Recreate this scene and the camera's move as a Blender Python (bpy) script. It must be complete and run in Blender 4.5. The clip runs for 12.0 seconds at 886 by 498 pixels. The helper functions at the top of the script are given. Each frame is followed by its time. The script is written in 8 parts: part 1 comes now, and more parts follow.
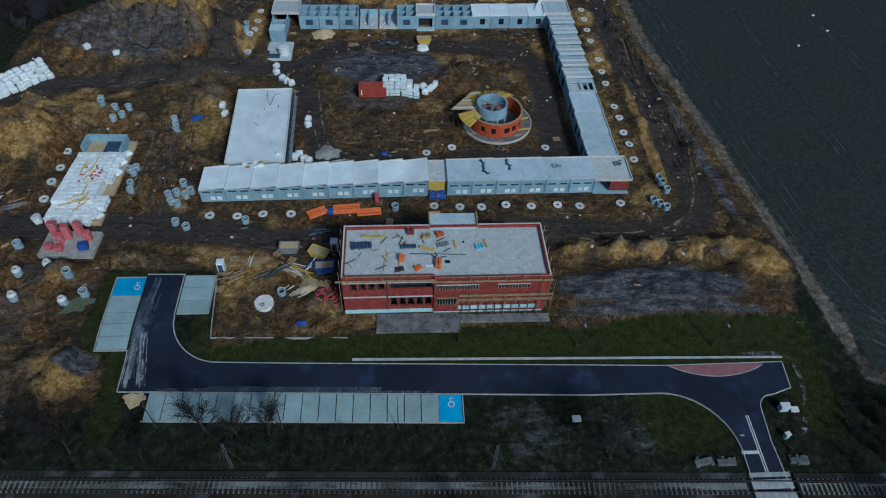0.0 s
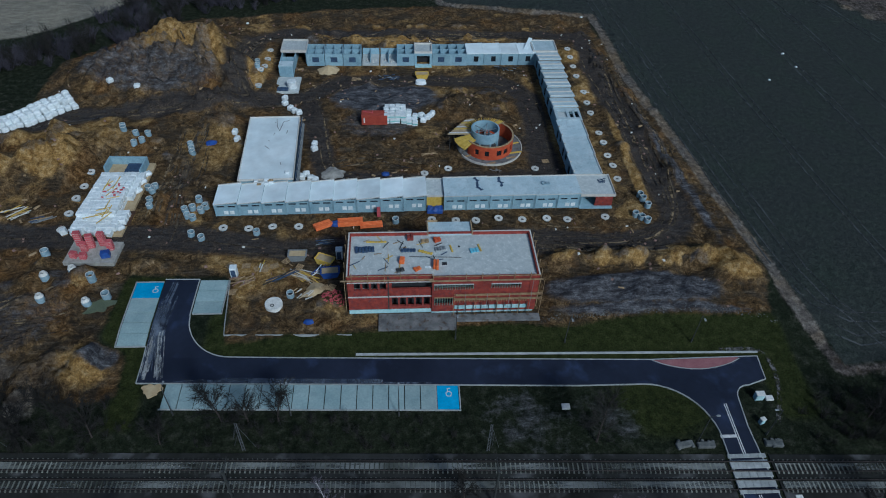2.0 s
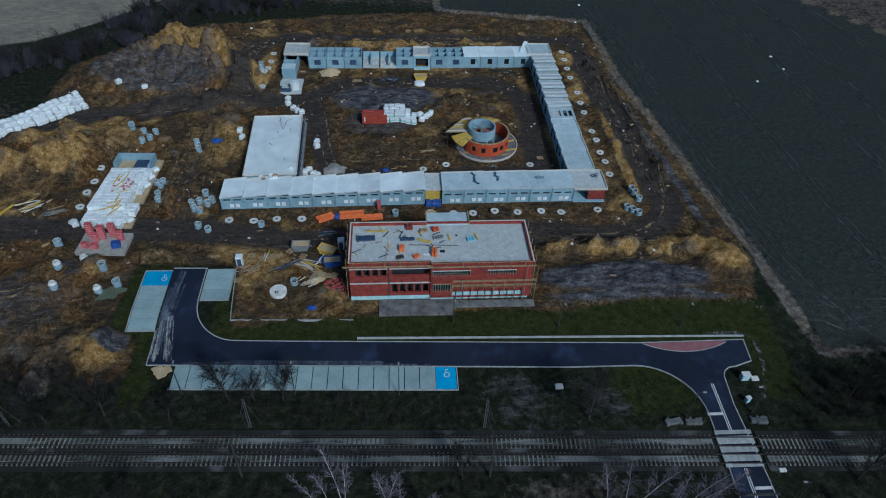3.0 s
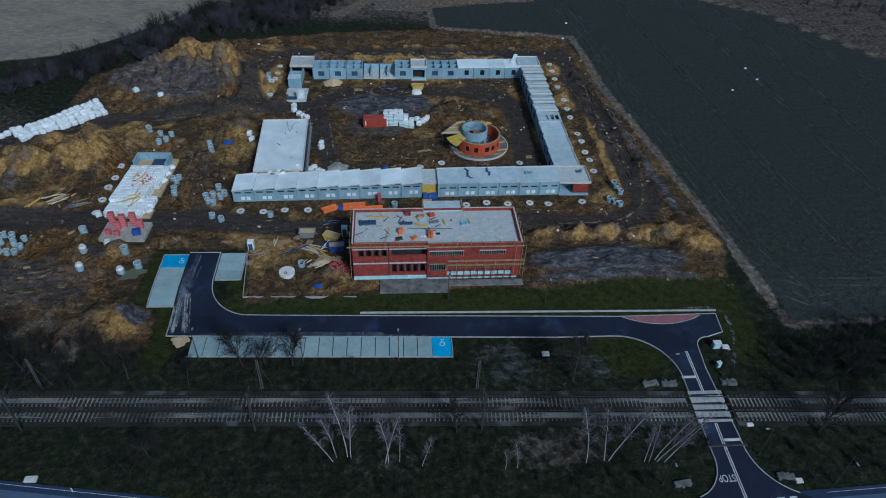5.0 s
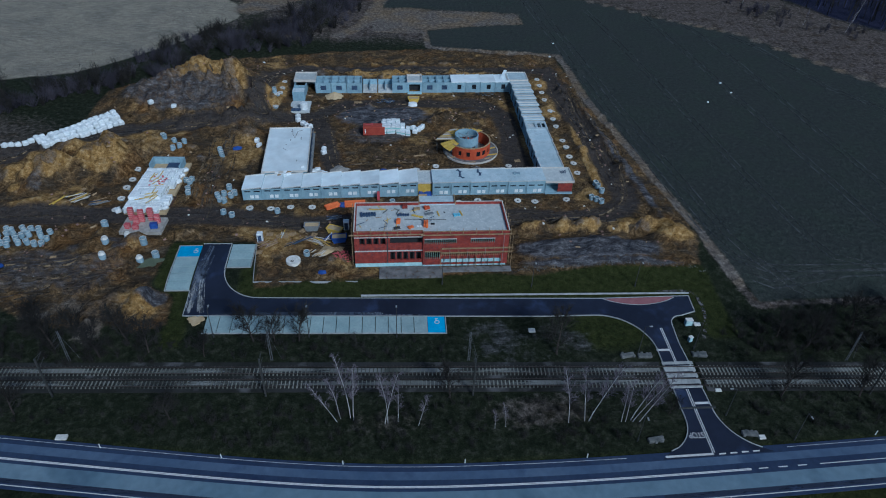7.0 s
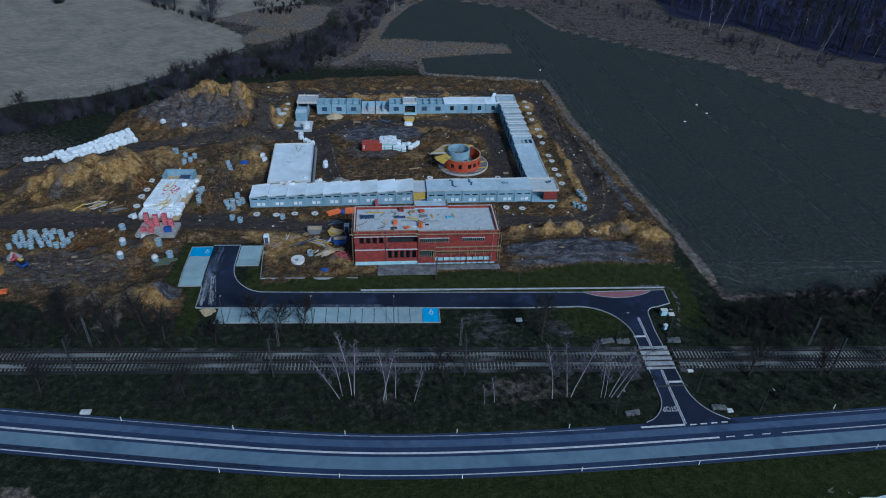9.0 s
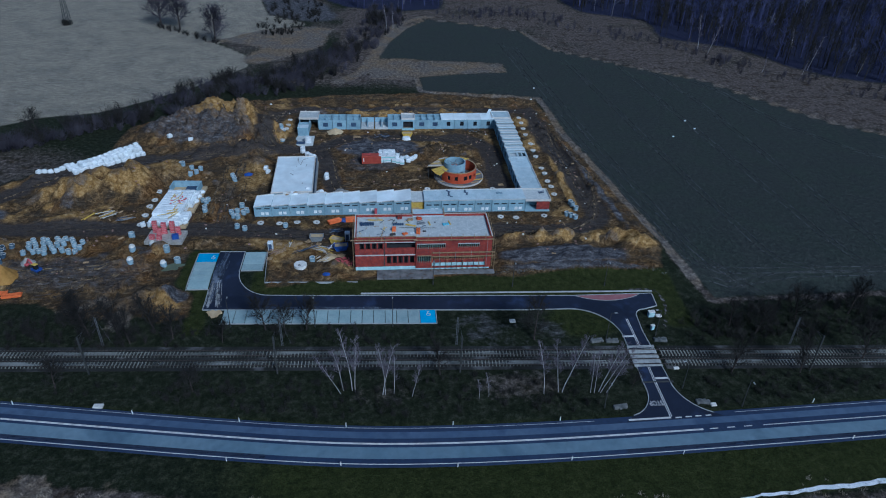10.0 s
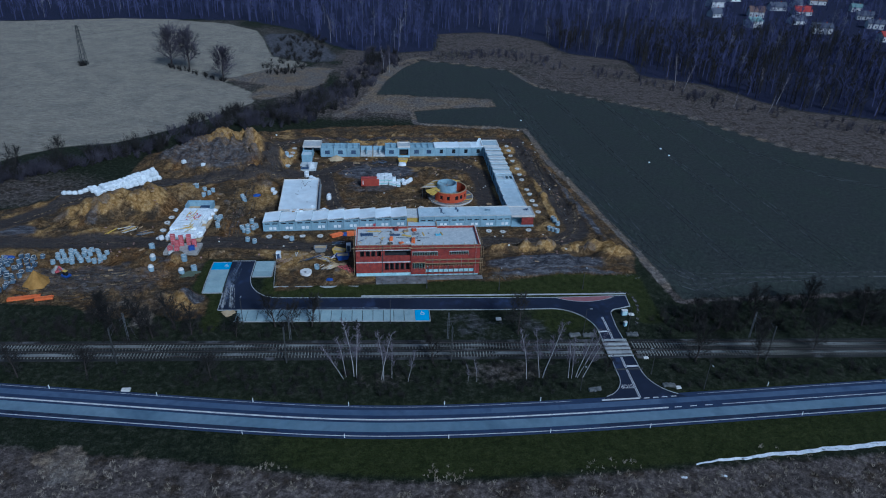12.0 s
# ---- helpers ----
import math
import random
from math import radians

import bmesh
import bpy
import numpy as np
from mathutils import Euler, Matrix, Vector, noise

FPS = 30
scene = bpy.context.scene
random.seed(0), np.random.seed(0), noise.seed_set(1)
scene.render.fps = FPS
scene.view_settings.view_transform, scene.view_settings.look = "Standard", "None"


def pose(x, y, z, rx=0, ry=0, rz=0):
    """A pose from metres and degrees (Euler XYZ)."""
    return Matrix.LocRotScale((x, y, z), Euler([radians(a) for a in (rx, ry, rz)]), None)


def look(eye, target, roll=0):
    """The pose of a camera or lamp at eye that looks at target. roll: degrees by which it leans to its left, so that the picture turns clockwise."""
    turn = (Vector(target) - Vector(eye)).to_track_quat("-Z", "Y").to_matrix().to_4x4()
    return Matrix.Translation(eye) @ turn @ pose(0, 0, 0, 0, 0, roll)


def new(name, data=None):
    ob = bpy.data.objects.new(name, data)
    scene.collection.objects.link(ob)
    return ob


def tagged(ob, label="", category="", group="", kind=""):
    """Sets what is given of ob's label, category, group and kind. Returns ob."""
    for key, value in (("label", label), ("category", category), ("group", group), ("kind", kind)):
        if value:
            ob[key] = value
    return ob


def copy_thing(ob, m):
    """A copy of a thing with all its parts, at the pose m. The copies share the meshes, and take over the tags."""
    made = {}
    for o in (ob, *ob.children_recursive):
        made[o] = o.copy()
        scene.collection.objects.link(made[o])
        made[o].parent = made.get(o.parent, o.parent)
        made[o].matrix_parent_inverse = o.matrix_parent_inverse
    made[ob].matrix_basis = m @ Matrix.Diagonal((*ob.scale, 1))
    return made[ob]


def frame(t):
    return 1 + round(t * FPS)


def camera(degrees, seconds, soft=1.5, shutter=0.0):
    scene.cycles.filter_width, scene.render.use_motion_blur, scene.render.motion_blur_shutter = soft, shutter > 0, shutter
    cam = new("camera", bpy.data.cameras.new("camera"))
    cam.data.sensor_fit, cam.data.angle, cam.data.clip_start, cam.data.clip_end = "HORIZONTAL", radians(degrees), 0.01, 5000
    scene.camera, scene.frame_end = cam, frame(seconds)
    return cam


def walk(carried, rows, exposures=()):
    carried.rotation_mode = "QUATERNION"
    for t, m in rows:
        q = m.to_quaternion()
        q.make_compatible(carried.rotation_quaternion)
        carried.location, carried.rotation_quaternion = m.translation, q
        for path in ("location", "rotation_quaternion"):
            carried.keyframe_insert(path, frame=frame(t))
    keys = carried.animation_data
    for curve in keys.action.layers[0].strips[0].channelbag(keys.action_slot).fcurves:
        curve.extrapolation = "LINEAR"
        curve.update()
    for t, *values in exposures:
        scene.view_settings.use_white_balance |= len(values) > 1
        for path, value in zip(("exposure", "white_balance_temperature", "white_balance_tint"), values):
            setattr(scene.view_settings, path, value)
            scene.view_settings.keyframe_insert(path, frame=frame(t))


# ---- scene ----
cam = camera(67.5, 12.0, soft=1.1)
METRES, EYE, TILT, LEAN, TURN = 87.24, 88.0, 0.0, 0.0, -4.8
ROWS = [
    (0.0, 0.0, 0.0, 0.0, 2.21, -48.12, -1.98),
    (0.5, 0.0012, -0.0339, 0.001, 2.14, -48.11, -1.99),
    (1.0, 0.0027, -0.0686, 0.0025, 2.05, -46.84, -1.97),
    (1.5, 0.0047, -0.1036, 0.0046, 1.98, -44.97, -1.95),
    (2.0, 0.0053, -0.1389, 0.0062, 1.88, -43.51, -1.97),
    (2.5, 0.0077, -0.175, 0.0072, 1.81, -43.01, -1.95),
    (3.0, 0.0093, -0.2119, 0.0082, 1.73, -42.47, -1.95),
    (5.0, 0.0184, -0.3711, 0.0114, 1.41, -39.9, -1.89),
    (5.5, 0.0201, -0.4119, 0.0132, 1.3, -39.25, -1.9),
    (6.0, 0.0226, -0.453, 0.014, 1.21, -38.57, -1.88),
    (6.5, 0.0247, -0.4941, 0.015, 1.1, -37.91, -1.89),
    (7.0, 0.0275, -0.5348, 0.0153, 1.0, -37.23, -1.86),
    (9.0, 0.0354, -0.6976, 0.0137, 0.54, -34.04, -1.87),
    (9.5, 0.0373, -0.7404, 0.0164, 0.43, -33.1, -1.89),
    (10.0, 0.0394, -0.7854, 0.0189, 0.34, -32.15, -1.89),
    (10.5, 0.0415, -0.8344, 0.0211, 0.24, -31.24, -1.89),
    (11.0, 0.044, -0.8865, 0.0227, 0.13, -30.3, -1.88),
    (11.5, 0.0466, -0.9416, 0.0245, 0.01, -29.36, -1.86),
    (12.0, 0.0495, -0.9981, 0.027, -0.11, -28.45, -1.84),
]
EXPOSURES = [(0.0, 0.0, 5150, 1), (6.0, 0.04, 5000, 3), (12.0, 0.14, 4650, 6)]
walk(cam, [(t, pose(0, 0, EYE, TILT, LEAN, TURN) @ pose(METRES * x, METRES * y, METRES * z, 90 + pitch, roll, yaw)) for t, x, y, z, yaw, pitch, roll in ROWS], EXPOSURES)

# ---- world and sun: late winter, thin cloud ----
world = bpy.data.worlds.new("sky")
world.use_nodes = True
scene.world = world
wn = world.node_tree.nodes
sky = wn.new("ShaderNodeTexSky")
sky.sky_type = "NISHITA"
sky.sun_disc = False
SUN_EL, SUN_AZ = 38.0, 152.0          # degrees above the horizon, degrees from +y towards +x
sky.sun_elevation, sky.sun_rotation = radians(SUN_EL), radians(SUN_AZ)
sky.dust_density = 2.0
wn["Background"].inputs["Strength"].default_value = 0.05
world.node_tree.links.new(sky.outputs["Color"], wn["Background"].inputs["Color"])
sun_data = bpy.data.lights.new("sun", "SUN")
sun_data.energy, sun_data.angle, sun_data.color = 2.0, radians(10), (1.0, 0.95, 0.88)
sun = new("sun", sun_data)
_az, _el = radians(SUN_AZ), radians(SUN_EL)
sun.matrix_world = look((300 * math.sin(_az) * math.cos(_el), 300 * math.cos(_az) * math.cos(_el), 300 * math.sin(_el)), (0, 0, 0))

# ---- materials ----
def surface(name, c1, c2, scale=1.0, rough=0.85, bump=0.2, c3=None, metal=0.0, fine=9.0, spread=0.16, stain_or_sheen=0.5, spec=0.25):
    """A weathered surface: two colours in soft patches, grain at a finer scale, rare stains or painted sheen in the
    third colour.
    """
    m = bpy.data.materials.new(name)
    m.use_nodes = True
    n, l = m.node_tree.nodes, m.node_tree.links
    b = n["Principled BSDF"]
    geo = n.new("ShaderNodeNewGeometry")
    big = n.new("ShaderNodeTexNoise")
    big.inputs["Scale"].default_value, big.inputs["Detail"].default_value, big.inputs["Roughness"].default_value = scale, 5.0, 0.62
    l.new(geo.outputs["Position"], big.inputs["Vector"])
    small = n.new("ShaderNodeTexNoise")
    small.inputs["Scale"].default_value, small.inputs["Detail"].default_value = scale * fine, 3.0
    l.new(geo.outputs["Position"], small.inputs["Vector"])
    ramp = n.new("ShaderNodeValToRGB")
    ramp.color_ramp.elements[0].position, ramp.color_ramp.elements[1].position = 0.5 - spread, 0.5 + spread
    ramp.color_ramp.elements[0].color, ramp.color_ramp.elements[1].color = (*c1, 1), (*c2, 1)
    l.new(big.outputs["Fac"], ramp.inputs["Fac"])
    out = ramp.outputs["Color"]
    if c3:
        sp = n.new("ShaderNodeTexNoise")
        sp.inputs["Scale"].default_value, sp.inputs["Detail"].default_value = scale * 2.3, 4.0
        l.new(geo.outputs["Position"], sp.inputs["Vector"])
        r2 = n.new("ShaderNodeMapRange")
        r2.inputs["From Min"].default_value, r2.inputs["From Max"].default_value = 0.56, 0.7
        r2.inputs["To Max"].default_value = stain_or_sheen
        l.new(sp.outputs["Fac"], r2.inputs["Value"])
        mx = n.new("ShaderNodeMix")
        mx.data_type = "RGBA"
        l.new(r2.outputs["Result"], mx.inputs["Factor"])
        l.new(out, mx.inputs["A"])
        mx.inputs["B"].default_value = (*c3, 1)
        out = mx.outputs["Result"]
    hsv = n.new("ShaderNodeHueSaturation")
    info = n.new("ShaderNodeObjectInfo")
    v1 = n.new("ShaderNodeMath")
    v1.operation = "MULTIPLY_ADD"
    l.new(small.outputs["Fac"], v1.inputs[0])
    v1.inputs[1].default_value, v1.inputs[2].default_value = 0.5, 0.65
    v2 = n.new("ShaderNodeMath")
    v2.operation = "MULTIPLY_ADD"
    l.new(info.outputs["Random"], v2.inputs[0])
    v2.inputs[1].default_value = 0.2
    l.new(v1.outputs["Value"], v2.inputs[2])
    l.new(v2.outputs["Value"], hsv.inputs["Value"])
    l.new(out, hsv.inputs["Color"])
    l.new(hsv.outputs["Color"], b.inputs["Base Color"])
    b.inputs["Roughness"].default_value, b.inputs["Metallic"].default_value = rough, metal
    b.inputs["Specular IOR Level"].default_value = spec
    if bump:
        bp = n.new("ShaderNodeBump")
        bp.inputs["Strength"].default_value, bp.inputs["Distance"].default_value = bump, 0.05
        l.new(small.outputs["Fac"], bp.inputs["Height"])
        l.new(bp.outputs["Normal"], b.inputs["Normal"])
    return m


M_CONC = surface("precast_concrete", (0.21, 0.33, 0.41), (0.29, 0.42, 0.49), 0.5, 0.85, 0.2, (0.16, 0.24, 0.29))
M_ROOF = surface("white_roof_membrane", (0.66, 0.75, 0.78), (0.76, 0.83, 0.85), 0.12, 0.7, 0.02, (0.56, 0.66, 0.7), stain_or_sheen=0.25, fine=3.0)
M_ROOF2 = surface("grey_roof_slab", (0.4, 0.51, 0.56), (0.52, 0.61, 0.65), 0.45, 0.75, 0.15, (0.25, 0.32, 0.36), stain_or_sheen=0.4)
M_DECK = surface("screeded_roof_deck", (0.38, 0.42, 0.43), (0.53, 0.56, 0.55), 0.9, 0.85, 0.2, (0.74, 0.76, 0.75), spread=0.2, stain_or_sheen=0.5, fine=12)
M_BRICK = surface("red_brickwork", (0.15, 0.028, 0.025), (0.3, 0.056, 0.04), 1.1, 0.9, 0.3, (0.12, 0.055, 0.07), stain_or_sheen=0.8)
M_SLAT = surface("weathered_green_slat", (0.12, 0.2, 0.17), (0.24, 0.33, 0.28), 1.5, 0.8)
M_APRON = surface("muddy_concrete_apron", (0.1, 0.105, 0.11), (0.22, 0.22, 0.22), 0.5, 0.9, 0.3, (0.09, 0.065, 0.045), stain_or_sheen=0.9)
M_RED = surface("orange_red_block", (0.38, 0.06, 0.025), (0.5, 0.1, 0.04), 0.8, 0.85, 0.2)
M_CAP = surface("pale_capping", (0.5, 0.48, 0.44), (0.62, 0.6, 0.56), 1.2, 0.8)
M_BAND = surface("pale_concrete_band", (0.4, 0.42, 0.42), (0.55, 0.56, 0.55), 1.5, 0.85)
M_FOAM = surface("turquoise_insulation_board", (0.28, 0.5, 0.55), (0.5, 0.68, 0.7), 0.7, 0.8, 0.1, (0.2, 0.32, 0.36))
# near-black colour that stands for shade inside openings
M_VOID = surface("painted_interior_shade", (0.02, 0.022, 0.026), (0.035, 0.036, 0.04), 1.0, 0.9, 0.0)
M_WHITE = surface("white_wrap", (0.62, 0.68, 0.7), (0.8, 0.83, 0.84), 1.2, 0.55, 0.3, (0.45, 0.55, 0.58), stain_or_sheen=0.4)
M_WOOD = surface("raw_timber", (0.22, 0.15, 0.08), (0.42, 0.31, 0.18), 2.0, 0.85)
M_YELLOW = surface("yellow_formwork", (0.5, 0.33, 0.05), (0.62, 0.45, 0.1), 1.5, 0.7)
M_ORANGE = surface("orange_plastic", (0.62, 0.12, 0.03), (0.75, 0.2, 0.06), 1.5, 0.55)
M_BLUE = surface("blue_tarpaulin", (0.02, 0.05, 0.22), (0.04, 0.1, 0.35), 1.5, 0.5)
M_NAVY = surface("dark_blue_mesh_panel", (0.03, 0.05, 0.1), (0.06, 0.1, 0.17), 1.5, 0.6)
M_PINKBR = surface("stacked_red_blocks", (0.4, 0.06, 0.08), (0.52, 0.13, 0.14), 2.0, 0.8)
M_RING = surface("cast_concrete_ring", (0.15, 0.24, 0.3), (0.32, 0.42, 0.48), 1.2, 0.85, 0.2)
M_LID = surface("pale_concrete_lid", (0.5, 0.5, 0.47), (0.7, 0.7, 0.67), 1.5, 0.85, 0.2)
M_STEEL = surface("dark_steel", (0.03, 0.035, 0.035), (0.06, 0.06, 0.06), 2.0, 0.55, 0.1)
M_GALV = surface("galvanised_steel", (0.2, 0.22, 0.23), (0.32, 0.34, 0.35), 2.0, 0.5, 0.1, metal=0.3)
M_RAIL = surface("worn_rail_steel", (0.06, 0.05, 0.045), (0.12, 0.1, 0.09), 2.0, 0.5, 0.1, metal=0.5)
M_SLEEPER = surface("concrete_sleeper", (0.028, 0.032, 0.026), (0.26, 0.27, 0.24), 0.08, 0.9, 0.2, spread=0.13)
M_STONE = surface("grey_pitching_stone", (0.06, 0.068, 0.07), (0.17, 0.175, 0.17), 0.7, 0.9, 0.3)
M_SEAT = surface("near_black_rail_bed", (0.008, 0.008, 0.008), (0.018, 0.018, 0.017), 0.6, 0.9, 0.4)
M_PALEB = surface("pale_fresh_ballast", (0.06, 0.065, 0.06), (0.22, 0.23, 0.225), 0.14, 0.95, 0.6, fine=30)
M_MAST = surface("weathered_mast_steel", (0.07, 0.075, 0.085), (0.13, 0.14, 0.15), 1.0, 0.7, 0.1)
M_BALLAST = surface("ballast", (0.011, 0.012, 0.01), (0.032, 0.033, 0.033), 0.1, 0.95, 0.6, (0.12, 0.12, 0.125), fine=25, stain_or_sheen=0.6)
# third colour paints the blue sheen on the drive, in patches
M_ASPH = surface("new_asphalt", (0.01, 0.014, 0.029), (0.018, 0.024, 0.047), 0.1, 0.7, 0.1, (0.032, 0.047, 0.1), stain_or_sheen=0.8)
# road blues: worn asphalt with the sky's reflection put into the colour
M_ROAD = surface("sky_tinted_worn_asphalt", (0.022, 0.036, 0.08), (0.034, 0.052, 0.1), 0.15, 0.7, 0.1, (0.018, 0.028, 0.06))
M_TRACKW = surface("polished_sky_tinted_track", (0.055, 0.085, 0.145), (0.085, 0.12, 0.185), 0.1, 0.6, 0.1, (0.035, 0.055, 0.105), stain_or_sheen=0.7)
M_LANE = surface("pale_worn_lane", (0.095, 0.15, 0.2), (0.145, 0.205, 0.255), 0.08, 0.65, 0.1, (0.06, 0.095, 0.14), stain_or_sheen=0.5)
M_PAINT = surface("white_road_paint", (0.5, 0.5, 0.5), (0.68, 0.68, 0.68), 1.5, 0.7, 0.05)
M_BAY = surface("grey_paving", (0.24, 0.335, 0.35), (0.31, 0.4, 0.41), 0.4, 0.85, 0.15, (0.2, 0.27, 0.28), stain_or_sheen=0.3)
M_BAYB = surface("blue_bay_paint", (0.03, 0.28, 0.55), (0.05, 0.36, 0.65), 0.5, 0.7, 0.1)
M_PINK = surface("dull_red_paving", (0.22, 0.09, 0.1), (0.28, 0.13, 0.14), 0.6, 0.85, 0.1)
M_KERB = surface("concrete_kerb", (0.27, 0.29, 0.29), (0.42, 0.44, 0.44), 1.0, 0.85, 0.1)
M_SAND = surface("builders_sand", (0.4, 0.3, 0.17), (0.5, 0.4, 0.25), 0.8, 0.95, 0.4)
M_GRAVEL = surface("pale_gravel", (0.25, 0.24, 0.22), (0.4, 0.39, 0.36), 1.2, 0.95, 0.6)
M_BARK = surface("dark_bark", (0.03, 0.025, 0.022), (0.06, 0.05, 0.045), 2.0, 0.95, 0.3)
M_TWIG = surface("bare_twigs", (0.014, 0.014, 0.013), (0.032, 0.03, 0.028), 0.6, 0.95, 0.0)
M_BIRCH = surface("birch_bark", (0.34, 0.34, 0.35), (0.52, 0.52, 0.53), 1.2, 0.8, 0.2, (0.08, 0.07, 0.07))
# distant haze is put into this bluer, lighter twig colour
M_WOODS = surface("haze_tinted_bare_wood", (0.028, 0.034, 0.085), (0.075, 0.08, 0.165), 0.03, 0.95, 0.0)
M_BTWIG = surface("birch_twigs", (0.1, 0.09, 0.115), (0.19, 0.17, 0.2), 1.0, 0.9, 0.0)
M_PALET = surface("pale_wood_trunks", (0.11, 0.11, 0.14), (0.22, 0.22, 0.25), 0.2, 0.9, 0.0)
M_REED = surface("dead_reed", (0.2, 0.17, 0.12), (0.36, 0.32, 0.26), 0.3, 0.95, 0.0)
M_GLASS = surface("dark_window", (0.012, 0.015, 0.02), (0.02, 0.024, 0.03), 1.0, 0.15, 0.0)


def ragged(m, scale, lo, hi):
    """Breaks a thin film up into worn patches."""
    n, l = m.node_tree.nodes, m.node_tree.links
    geo, mp, t, r = n.new("ShaderNodeNewGeometry"), n.new("ShaderNodeMapping"), n.new("ShaderNodeTexNoise"), n.new("ShaderNodeMapRange")
    mp.inputs["Scale"].default_value = scale
    t.inputs["Scale"].default_value, t.inputs["Detail"].default_value, t.inputs["Roughness"].default_value = 1.0, 7.0, 0.65
    r.inputs["From Min"].default_value, r.inputs["From Max"].default_value = lo, hi
    l.new(geo.outputs["Position"], mp.inputs["Vector"])
    l.new(mp.outputs["Vector"], t.inputs["Vector"])
    l.new(t.outputs["Fac"], r.inputs["Value"])
    l.new(r.outputs["Result"], n["Principled BSDF"].inputs["Alpha"])


# ---- building blocks ----
def thing(name, x, y, z, label, category, group="", rz=0.0, kind=""):
    ob = new(name)
    ob.matrix_basis = pose(x, y, z, 0, 0, rz)
    return tagged(ob, label, category, group, kind)


def mesh_of(name, bm, material):
    me = bpy.data.meshes.new(name)
    bm.to_mesh(me)
    bm.free()
    me.materials.append(material)
    return me


def part(name, bm, material, parent, label=""):
    ob = new(name, mesh_of(name, bm, material))
    ob.parent = parent
    return tagged(ob, label)


def again(name, me, parent, m):
    """One more piece on a shared mesh."""
    ob = new(name, me)
    ob.parent = parent
    ob.matrix_basis = m
    return ob


def solid(name, bm, material, label, category, group="", kind=""):
    return tagged(new(name, mesh_of(name, bm, material)), label, category, group, kind)


def box(bm, x0, x1, y0, y1, z0, z1, bevel=0.0):
    r = bmesh.ops.create_cube(bm, size=1.0)
    for v in r["verts"]:
        v.co = Vector(((x0 + x1) / 2 + v.co.x * (x1 - x0), (y0 + y1) / 2 + v.co.y * (y1 - y0), (z0 + z1) / 2 + v.co.z * (z1 - z0)))
    if bevel:
        es = list({e for v in r["verts"] for e in v.link_edges})
        bmesh.ops.bevel(bm, geom=es, offset=bevel, segments=1, affect="EDGES")
    return r["verts"]


def slab_tilt(bm, x0, x1, y0, y1, zl, zr, t):
    """A slab t thick whose top is at zl on its x0 side and zr on its x1 side."""
    for v in box(bm, x0, x1, y0, y1, 0, 1):
        z = zl if abs(v.co.x - x0) < 1e-6 else zr
        v.co.z = z if v.co.z > 0.5 else z - t


def beam(bm, a, b, w, h=None):
    """A bar of w by h from a to b."""
    a, b = Vector(a), Vector(b)
    d = b - a
    r = bmesh.ops.create_cube(bm, size=1.0)
    q = d.to_track_quat("Z", "Y").to_matrix()
    for v in r["verts"]:
        v.co = (a + b) / 2 + q @ Vector((v.co.x * w, v.co.y * (h or w), v.co.z * d.length))


def tube(bm, cx, cy, z0, z1, r_out, r_in, seg=24, a0=0.0, a1=360.0):
    """A ring or part of a ring standing upright."""
    full = abs(a1 - a0) >= 359.9
    n = seg if full else seg + 1
    rows = []
    for i in range(n):
        a = radians(a0 + (a1 - a0) * i / seg)
        c, s = math.cos(a), math.sin(a)
        rows.append([bm.verts.new((cx + r * c, cy + r * s, z)) for r, z in ((r_out, z0), (r_out, z1), (r_in, z1), (r_in, z0))])
    for i in range(n if full else n - 1):
        p, q = rows[i], rows[(i + 1) % n]
        for k in range(4):
            bm.faces.new((p[k], q[k], q[(k + 1) % 4], p[(k + 1) % 4]))
    if not full:
        bm.faces.new(rows[0])
        bm.faces.new(rows[-1][::-1])


def disc(bm, cx, cy, z0, z1, r, seg=20):
    vs = [[bm.verts.new((cx + r * math.cos(2 * math.pi * i / seg), cy + r * math.sin(2 * math.pi * i / seg), z)) for i in range(seg)] for z in (z0, z1)]
    bm.faces.new(vs[0][::-1])
    bm.faces.new(vs[1])
    for i in range(seg):
        j = (i + 1) % seg
        bm.faces.new((vs[0][i], vs[0][j], vs[1][j], vs[1][i]))


def wall_with_holes(bm, x0, x1, y0, y1, z0, z1, holes):
    """A wall along x with upright openings (xa, xb, za, zb) that go through it."""
    xs = sorted({x0, x1, *(h[0] for h in holes), *(h[1] for h in holes)})
    for a, b in zip(xs, xs[1:]):
        mid = (a + b) / 2
        cuts = sorted((h[2], h[3]) for h in holes if h[0] < mid < h[1])
        z = z0
        for za, zb in cuts:
            if za > z:
                box(bm, a, b, y0, y1, z, za)
            z = zb
        if z < z1:
            box(bm, a, b, y0, y1, z, z1)


# ---- the lie of the land ----
PROFILE = ((-3000, -3.2), (10, -3.1), (28, -2.9), (38, -2.4), (46, -2.0), (52, -1.8), (57, -1.55), (63, -0.5), (70, -0.2), (90, 0.0), (3000, 0.0))


def base_z(y):
    return float(np.interp(y, [p[0] for p in PROFILE], [p[1] for p in PROFILE]))


def softplus(v, s):
    return s * np.logaddexp(0, np.asarray(v, float) / s)


def road_y(x):
    """The main road's centre line."""
    return 12.6 + 0.152 * softplus(-(np.asarray(x, float) + 8), 9) + 0.045 * softplus(np.asarray(x, float) - 28, 12)


def track_y(x, which):
    return 36.58 - 0.033 * (np.asarray(x, float) - 10) - 2.86 * which


